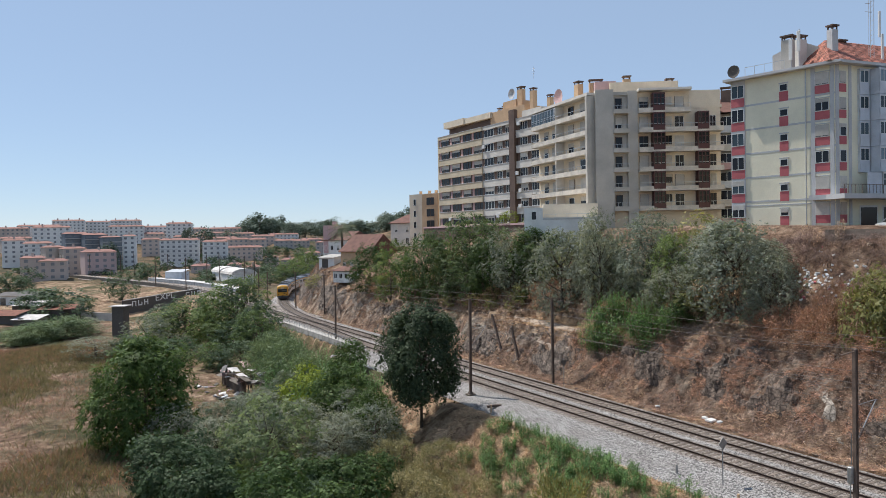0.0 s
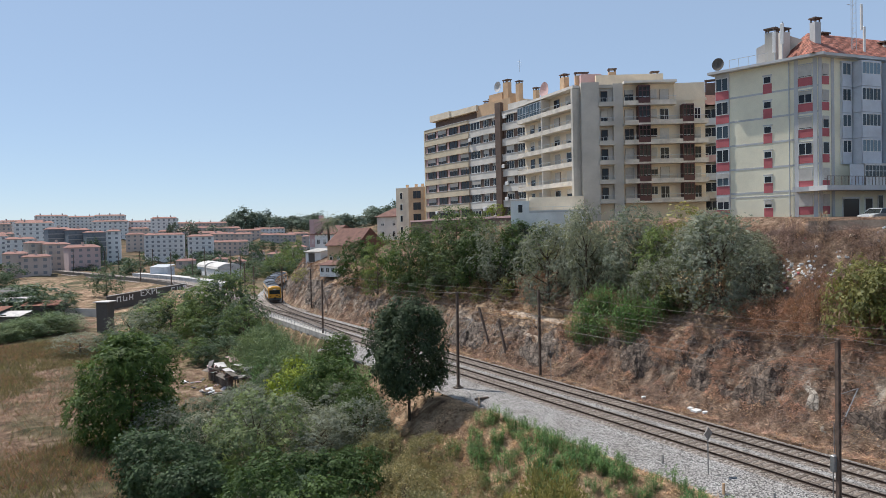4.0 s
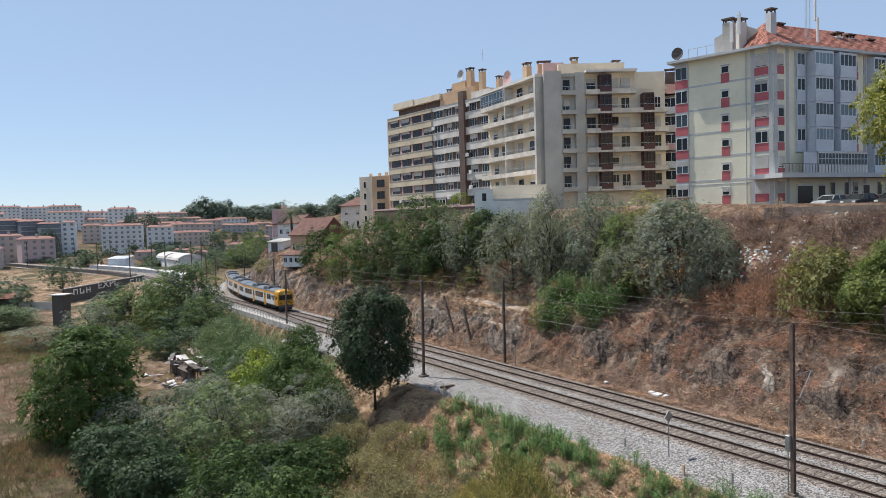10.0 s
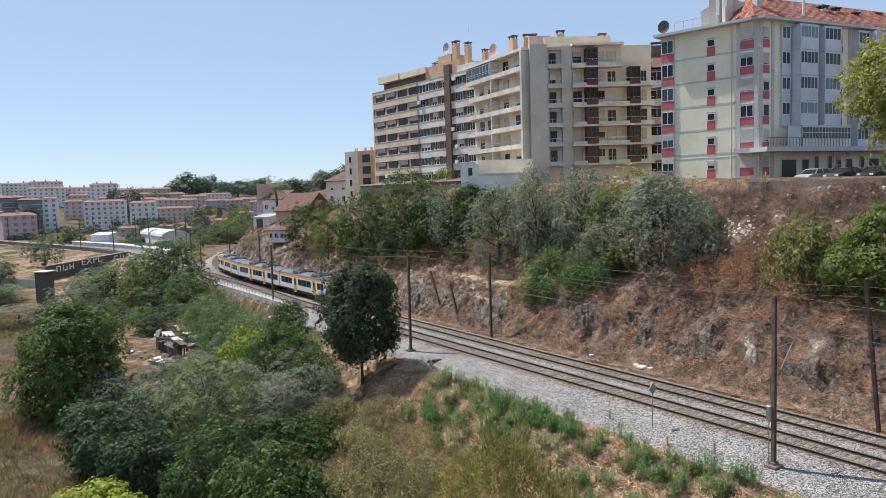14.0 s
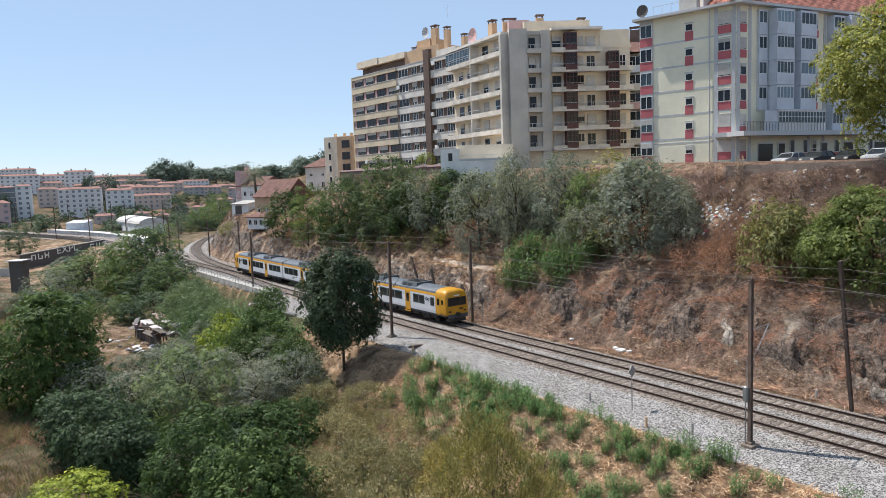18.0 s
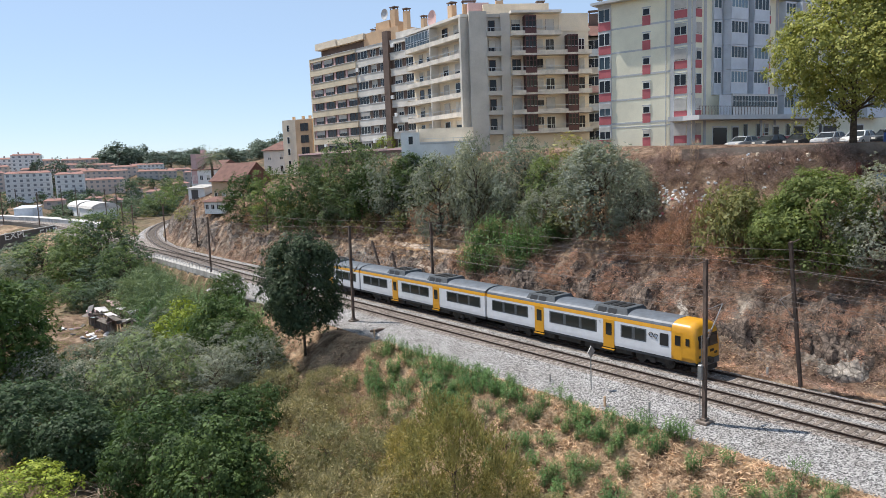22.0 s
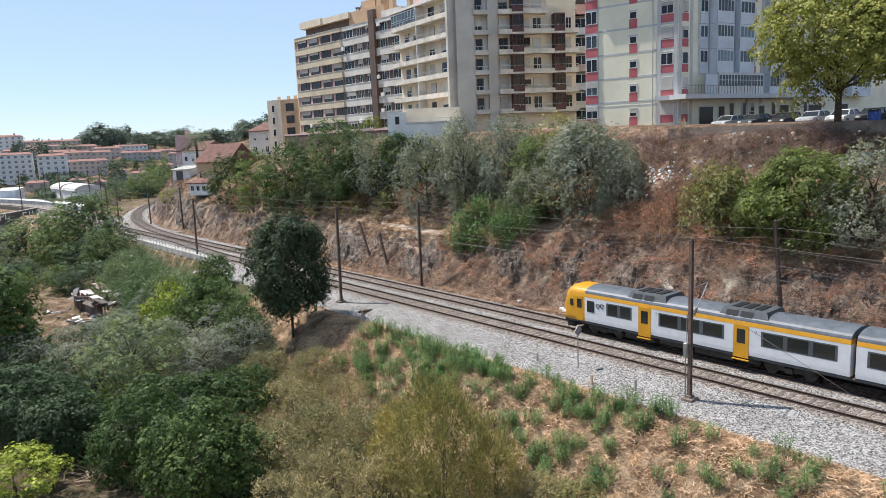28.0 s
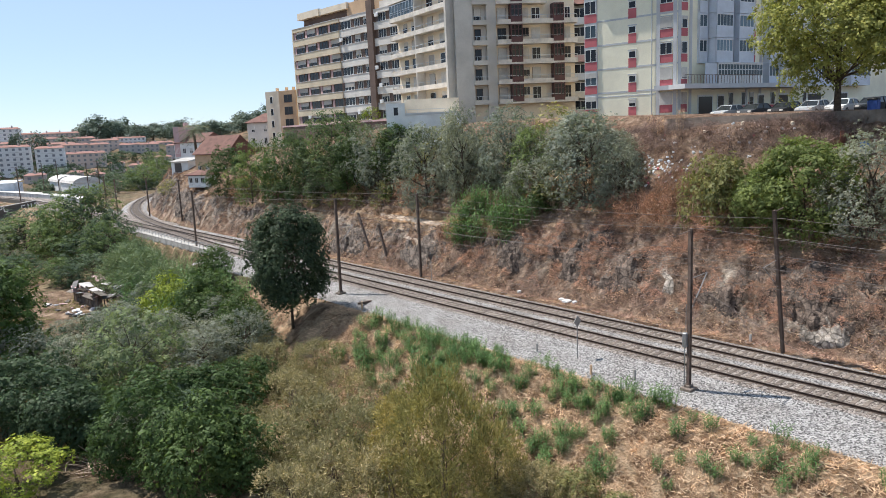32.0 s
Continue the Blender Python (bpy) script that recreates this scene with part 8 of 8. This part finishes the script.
def corrugated(fr, a0, a1, b0, b1, z0, z1, parent, mat, name="roof_sheet"):
    """A wavy roof sheet rising from b1 to b0."""
    n = max(4, int((a1 - a0) / 0.22))
    v = []
    for i in range(n + 1):
        a = a0 + (a1 - a0) * i / n
        k = 0.03 * (1 if i % 2 else -1)
        v += [(a, b1, z0 + k), (a, b0, z1 + k)]
    return Shape(fr).put(v, [(2 * i, 2 * i + 2, 2 * i + 3, 2 * i + 1) for i in range(n)]).part(name, mat, parent)


def yards():
    # ramshackle shed in the garden clearing
    x, y = -9.6, 104.5
    z = gz(x, y)
    f, n = facade((-12.2, 107.4), (-8.2, 97.5), 0)
    t = thing("ramshackle_shed", "collapsing garden shed of old planks and sheet metal", "shed")
    rng = random.Random(4)
    for i in range(34):
        a = n * i / 34
        h = rng.uniform(0.7, 2.6)
        Shape(f).box(a, a + rng.uniform(0.08, 0.24), -0.1 + rng.uniform(-0.2, 0.1), 0.02, z - 0.2, z + h).part("plank", (M_PLANK, M_POST)[i % 2], t)
    tints = (M_SHEET, C_WHITEWALL, M_PLANK, M_PALESHEET, C_PINKWALL, M_SHEET, M_PALESHEET)
    for i in range(26):
        a, b = n * rng.uniform(-0.1, 1.05), rng.uniform(-3.6, 0.6)
        m = f @ pose(a, b, z + rng.uniform(1.3, 2.5), rng.uniform(-22, 16), rng.uniform(-20, 20), rng.uniform(-30, 30))
        w, d = rng.uniform(0.5, 1.1), rng.uniform(0.35, 0.9)
        Shape(m).box(-w, w, -d, d, 0, 0.04).part("roof_sheet", tints[i % 7], t)
    for i in range(12):
        a, b = n * rng.random(), rng.uniform(-3.2, -0.2)
        Shape(f).box(a - 0.06, a + 0.06, b - 0.06, b + 0.06, z - 0.3, z + rng.uniform(1.0, 2.0)).part("post", M_POST, t)
    Shape(f).box(0, n, -3.6, -3.4, z - 0.2, z + 1.1).part("rear_wall", M_PLANK, t)
    for i in range(22):
        p0 = f @ Vector((n * rng.uniform(-0.1, 1.1), rng.uniform(0.3, 3.2), 0))
        p = thing("scrap_piece", "pale scrap lying before the garden shed", "scrap", "scrap by the garden shed", m=pose(p0.x, p0.y, gz(p0.x, p0.y) + 0.1, rng.uniform(-25, 25), rng.uniform(-25, 25), rng.uniform(0, 180)))
        w = rng.uniform(0.15, 0.6)
        Shape().box(-w, w, -w * 0.5, w * 0.5, -0.1, 0.08, 0.03).part("piece", tints[(i * 3 + 1) % 7], p)
    for i, (dx, dy, ln, rz) in enumerate(((1.2, -6.5, 2.2, 10), (2.2, -7.4, 2.8, 35), (0.6, -8.4, 2.0, -25), (2.6, -5.6, 2.6, 60), (1.6, -9.2, 1.6, 80))):
        p = thing("scrap_board", "loose weathered board in the garden", "board", "loose boards", m=pose(x + dx, y + dy, gz(x + dx, y + dy) + 0.05, 0, 6, rz))
        Shape().box(-ln / 2, ln / 2, -0.3, 0.3, 0, 0.08).part("board", M_SHEET if i % 2 else M_PLANK, p)
    for dx, dy, w, d, h, mat in ((-12.0, -12.0, 2.0, 1.0, 0.5, C_DARKWALL), (-13.0, 9.0, 1.6, 1.4, 1.7, C_WHITEWALL), (-9.5, 8.0, 2.4, 1.0, 0.35, C_WHITEWALL), (-9.0, -3.0, 1.5, 0.9, 0.35, M_PLANK)):
        p = thing("garden_crate", "low crate in the bare garden clearing", "crate", "garden crates", m=pose(x + dx, y + dy, gz(x + dx, y + dy), 0, 0, 20))
        Shape().box(-w / 2, w / 2, -d / 2, d / 2, 0, h, 0.03).part("crate", mat, p)
    # post-built hut with a flat pale roof
    f, n = facade((-42.4, 168.0), (-39.6, 167.2))
    t = thing("raised_hut", "dark timber hut with a pale flat roof", "hut")
    Shape(f).box(0.2, n - 0.2, -2.8, 0, -5.5, 1.5).part("wall", C_DARKWALL, t)
    Shape(f).box(-0.3, n + 0.3, -3.2, 0.4, 1.5, 1.68).part("roof", M_PALECRETE, t, "pale flat roof slab")
    # sheds with sheet roofs at the valley edge
    for i, (x0, y0, w, d, h, mat, wall) in enumerate(((-89.0, 228.0, 13, 5, 2.6, M_SHEET, C_WHITEWALL), (-77.5, 209.0, 8, 5, 2.2, M_PALESHEET, C_DARKWALL), (-78.0, 193.0, 8, 5, 2.0, M_RUST, C_DARKWALL), (-70.5, 190.0, 6, 4, 1.6, M_PALESHEET, C_DARKWALL), (-68.0, 199.0, 9, 6, 2.6, M_RUST, C_DARKWALL))):
        z = gz(x0 + w / 2, y0)
        f, n = facade((x0, y0), (x0 + w, y0 - 2.0))
        t = thing("yard_shed", "long low shed with a corrugated sheet roof", "shed", "yard sheds")
        Shape(f).box(0, n, -d, 0, z - 1, z + h).part("wall", wall, t)
        corrugated(f, -0.4, n + 0.4, -d - 0.3, 0.5, z + h, z + h + 0.9, t, mat)
        Shape(f).box(1.5, 3.0, 0, 0.05, z, z + 2).part("door", M_PLANK, t)
    f, n = facade((-60.0, 200.0), (-44.0, 190.0))
    t = thing("field_wall", "low old stone wall at the end of the field", "wall", kind="structure")
    Shape(f).box(0, n, -0.4, 0, -5.0, -2.2).part("wall_face", C_GREYWALL, t)


def car(x, y, z, turn, paint, label):
    t = thing("parked_car", label, "car", "cars in the car park", m=pose(x, y, z, 0, 0, turn))

    def hull(prof, name, mat, narrow, parent):
        """A body swept across from a side profile; the width shrinks towards the roof."""
        n = len(prof)
        wide = lambda zz: 0.86 - narrow * max(0.0, zz - 0.85)
        v = [(a, b * wide(zz), zz) for b in (-1, 1) for a, zz in prof]
        return Shape().put(v, [tuple(range(n)), tuple(range(2 * n - 1, n - 1, -1))] + [(i, n + i, n + (i + 1) % n, (i + 1) % n) for i in range(n)]).part(name, mat, parent)

    hull([(-2.05, 0.28), (-2.12, 0.55), (-2.02, 0.78), (-1.1, 0.93), (1.75, 0.96), (2.05, 0.88), (2.1, 0.5), (2.02, 0.28)], "body", paint, 0.05, t)
    cabin = hull([(-1.15, 0.92), (-0.45, 1.38), (0.95, 1.42), (1.75, 0.95)], "cabin_glass", M_GLASS, 0.36, t)
    hull([(-0.5, 1.38), (-0.4, 1.44), (0.85, 1.48), (1.05, 1.4)], "roof", paint, 0.36, t)
    for b in (-1, 1):
        for a, lean in ((-1.08, 0.62), (0.2, 0.05), (1.62, -0.55)):
            Shape().tube([(a, b * 0.845, 0.94), (a + lean, b * 0.67, 1.42)], 0.05, 4).part("pillar", paint, cabin)
        Shape().box(-2.1, -1.9, b * 0.6 - 0.18, b * 0.6 + 0.18, 0.6, 0.76, 0.02).part("headlight", M_LAMP, t)
        for a in (-1.3, 1.3):
            w = Shape().tube([(a, b * 0.7, 0.31), (a, b * 0.88, 0.31)], 0.31, 14).part("wheel", M_BLACK, t)
            Shape().tube([(a, b * 0.87, 0.31), (a, b * 0.89, 0.31)], 0.19, 10).part("rim", M_STEEL, w)
    return t


STAINED = plain("stained_concrete", (0.2, 0.165, 0.135), 0.9, 0, 0.25, 0.6, 10, 0.2)


def car_park():
    t = thing("car_park_wall", "low grey parapet along the car park edge", "wall", kind="structure")
    pts = [line_point(u, 20.4) for u in (27, 12, 0, -14, -30)]
    for a, b in zip(pts, pts[1:]):
        f, n = facade(a, b)
        Shape(f).box(0, n, -0.3, 0, 13.6, 15.8).part("wall_face", STAINED, t)
    road = ribbon("car_park_surface", line_point, -45, 28, 6, [(20.8, 15.4), (24, 15.45), (60, 15.5)], plain("asphalt", (0.06, 0.06, 0.06), 0.9, 0, 0.15, 0.6, 20))
    tagged(road, "dark asphalt car park before the corner block", "car park", kind="structure")
    paints = [(plain("silver_paint", (0.36, 0.37, 0.38), 0.4, 0.0, 0.04, spec=0.2), "silver hatchback parked before the block"), (plain("black_car", (0.02, 0.02, 0.022), 0.6, 0.0, 0.04, spec=0.2), "black car parked before the block"), (plain("white_car", (0.62, 0.62, 0.61), 0.45, 0, 0.04, spec=0.2), "white car parked before the block"), (plain("grey_car", (0.05, 0.055, 0.06), 0.6, 0.0, 0.04, spec=0.2), "dark grey car parked before the block")]
    for az, d, k, turn in ((43.8, 83, 0, 12), (45.6, 82, 3, 12), (47.6, 81, 1, 14), (49.4, 79, 0, 14), (51.2, 78, 2, 16), (53.0, 77, 3, 16), (54.8, 76, 1, 16), (56.8, 75, 3, 16)):
        a = radians(az)
        car(math.sin(a) * d, math.cos(a) * d, 15.5, turn, paints[k][0], paints[k][1])
    a = radians(53.0)
    t = thing("blue_bin", "tall blue recycling bin beside the tree", "bin", m=pose(math.sin(a) * 71, math.cos(a) * 71, 15.45, 0, 0, 20))
    Shape().box(-0.4, 0.4, -0.4, 0.4, 0, 1.15, 0.06).part("body", plain("blue_plastic", (0.03, 0.08, 0.3), 0.5, 0, 0.1), t)
    Shape().box(-0.43, 0.43, -0.43, 0.43, 1.15, 1.3, 0.05).part("lid", M_BLACK, t)


def litter():
    rng = random.Random(6)
    tints = [C_WHITEWALL, C_PANEL, C_WHITEWALL, M_PALESHEET, C_FRAME, C_WHITEWALL, C_TRIM, C_PINK]
    for i in range(110):
        u, s = rng.gauss(25.0, 1.6), rng.gauss(16.4, 0.8)
        if i > 70:
            u, s = rng.uniform(14, 27), rng.uniform(15.5, 20)
        q = line_point(u, s)
        t = thing("litter_piece", "crumpled dumped rubbish on the bank", "rubbish", "dumped rubbish", m=pose(q.x, q.y, gz(q.x, q.y) + 0.06, rng.uniform(-30, 30), rng.uniform(-30, 30), rng.uniform(0, 360)))
        w = rng.uniform(0.06, 0.2)
        Shape().box(-w, w, -w * 0.6, w * 0.6, -0.1, w * 0.4, w * 0.15).part("piece", tints[i % 8], t)
    for u, s in ((19.0, 20.9), (14.5, 20.8), (22.5, 20.6)):
        q = line_point(u, s - 0.9)
        t = thing("pale_boulder", "pale rubble stone at the bank edge", "stone", "rubble stones", m=pose(q.x, q.y, gz(q.x, q.y), 0, 0, 30 * u))
        Shape().box(-0.2, 0.2, -0.13, 0.13, -0.2, 0.14, 0.06).part("stone", C_BEIGE, t)


def bank_scrap():
    """Rusty sheets, a rough frame and a blue drum dumped on the bank below the car park."""
    q = line_point(SCRAP_U, SCRAP_S)
    z = gz(q.x, q.y)
    t = thing("scrap_heap", "rusty sheets and dark timber frame dumped on the bank", "scrap", m=pose(q.x, q.y, z, 0, 0, 20))
    for i, (a, h, lean) in enumerate(((-1.5, 0.9, 12), (-0.5, 1.2, -8), (0.5, 1.0, 15))):
        m = pose(a, 0.1 * i, 0, lean, 0, 4 * i)
        Shape(m).box(-0.55, 0.55, -0.03, 0.03, -0.3, h).part("sheet", M_RUST, t, "rust-red steel sheet")
    for a in (0.9, 1.5, 2.1):
        Shape().box(a - 0.05, a + 0.05, -0.05, 0.05, -0.3, 1.25).part("post", M_POST, t)
    Shape().box(0.8, 2.3, -0.06, 0.06, 1.2, 1.3).part("beam", M_POST, t)
    q = line_point(SCRAP_U - 1.6, SCRAP_S - 0.9)
    t = thing("blue_drum", "blue plastic drum lying among the scrub", "drum", m=pose(q.x, q.y, gz(q.x, q.y) + 0.1, 0, 0, 15))
    Shape().tube([(0, 0, 0), (0, 0, 0.25), (0, 0, 0.85), (0, 0, 0.95)], 0.36, 14, 0.33).part("body", plain("drum_plastic", (0.03, 0.13, 0.36), 0.45, 0, 0.1), t)
    Shape().tube([(0, 0, 0.95), (0, 0, 1.0)], 0.35, 14).part("lid", M_BLACK, t)




def brushwood(x, y):
    """A heap of cut dead branches on the valley floor."""
    rng = random.Random(9)
    t = thing("brushwood_heap", "heap of cut dead branches among dry grass", "branches", m=pose(x, y, gz(x, y)))
    for i in range(34):
        a, b, r = rng.uniform(0, 6.3), rng.uniform(0.05, 0.6), rng.uniform(0.0, 1.6)
        p = Vector((r * math.cos(3 * a), r * math.sin(3 * a), rng.uniform(0.0, 0.3)))
        d = Vector((math.cos(a) * math.cos(b), math.sin(a) * math.cos(b), math.sin(b))) * rng.uniform(1.0, 2.6)
        bend = p + d * 0.5 + Vector((rng.uniform(-0.15, 0.15), rng.uniform(-0.15, 0.15), 0.1))
        Shape().tube([tuple(p), tuple(bend), tuple(p + d)], rng.uniform(0.025, 0.05), 5, 0.012).part("branch", M_DEADWOOD, t)


M_DEADWOOD = plain("dead_wood", (0.36, 0.27, 0.2), 0.9, 0, 0.25, 4, 30, 0.4)
SCRAP_U, SCRAP_S = 9.6, 18.7
brushwood(-5.9, 49.6)
bridge_walkway()
bank_scrap()
graffiti_wall()
station()
yards()
car_park()
litter()
motions()
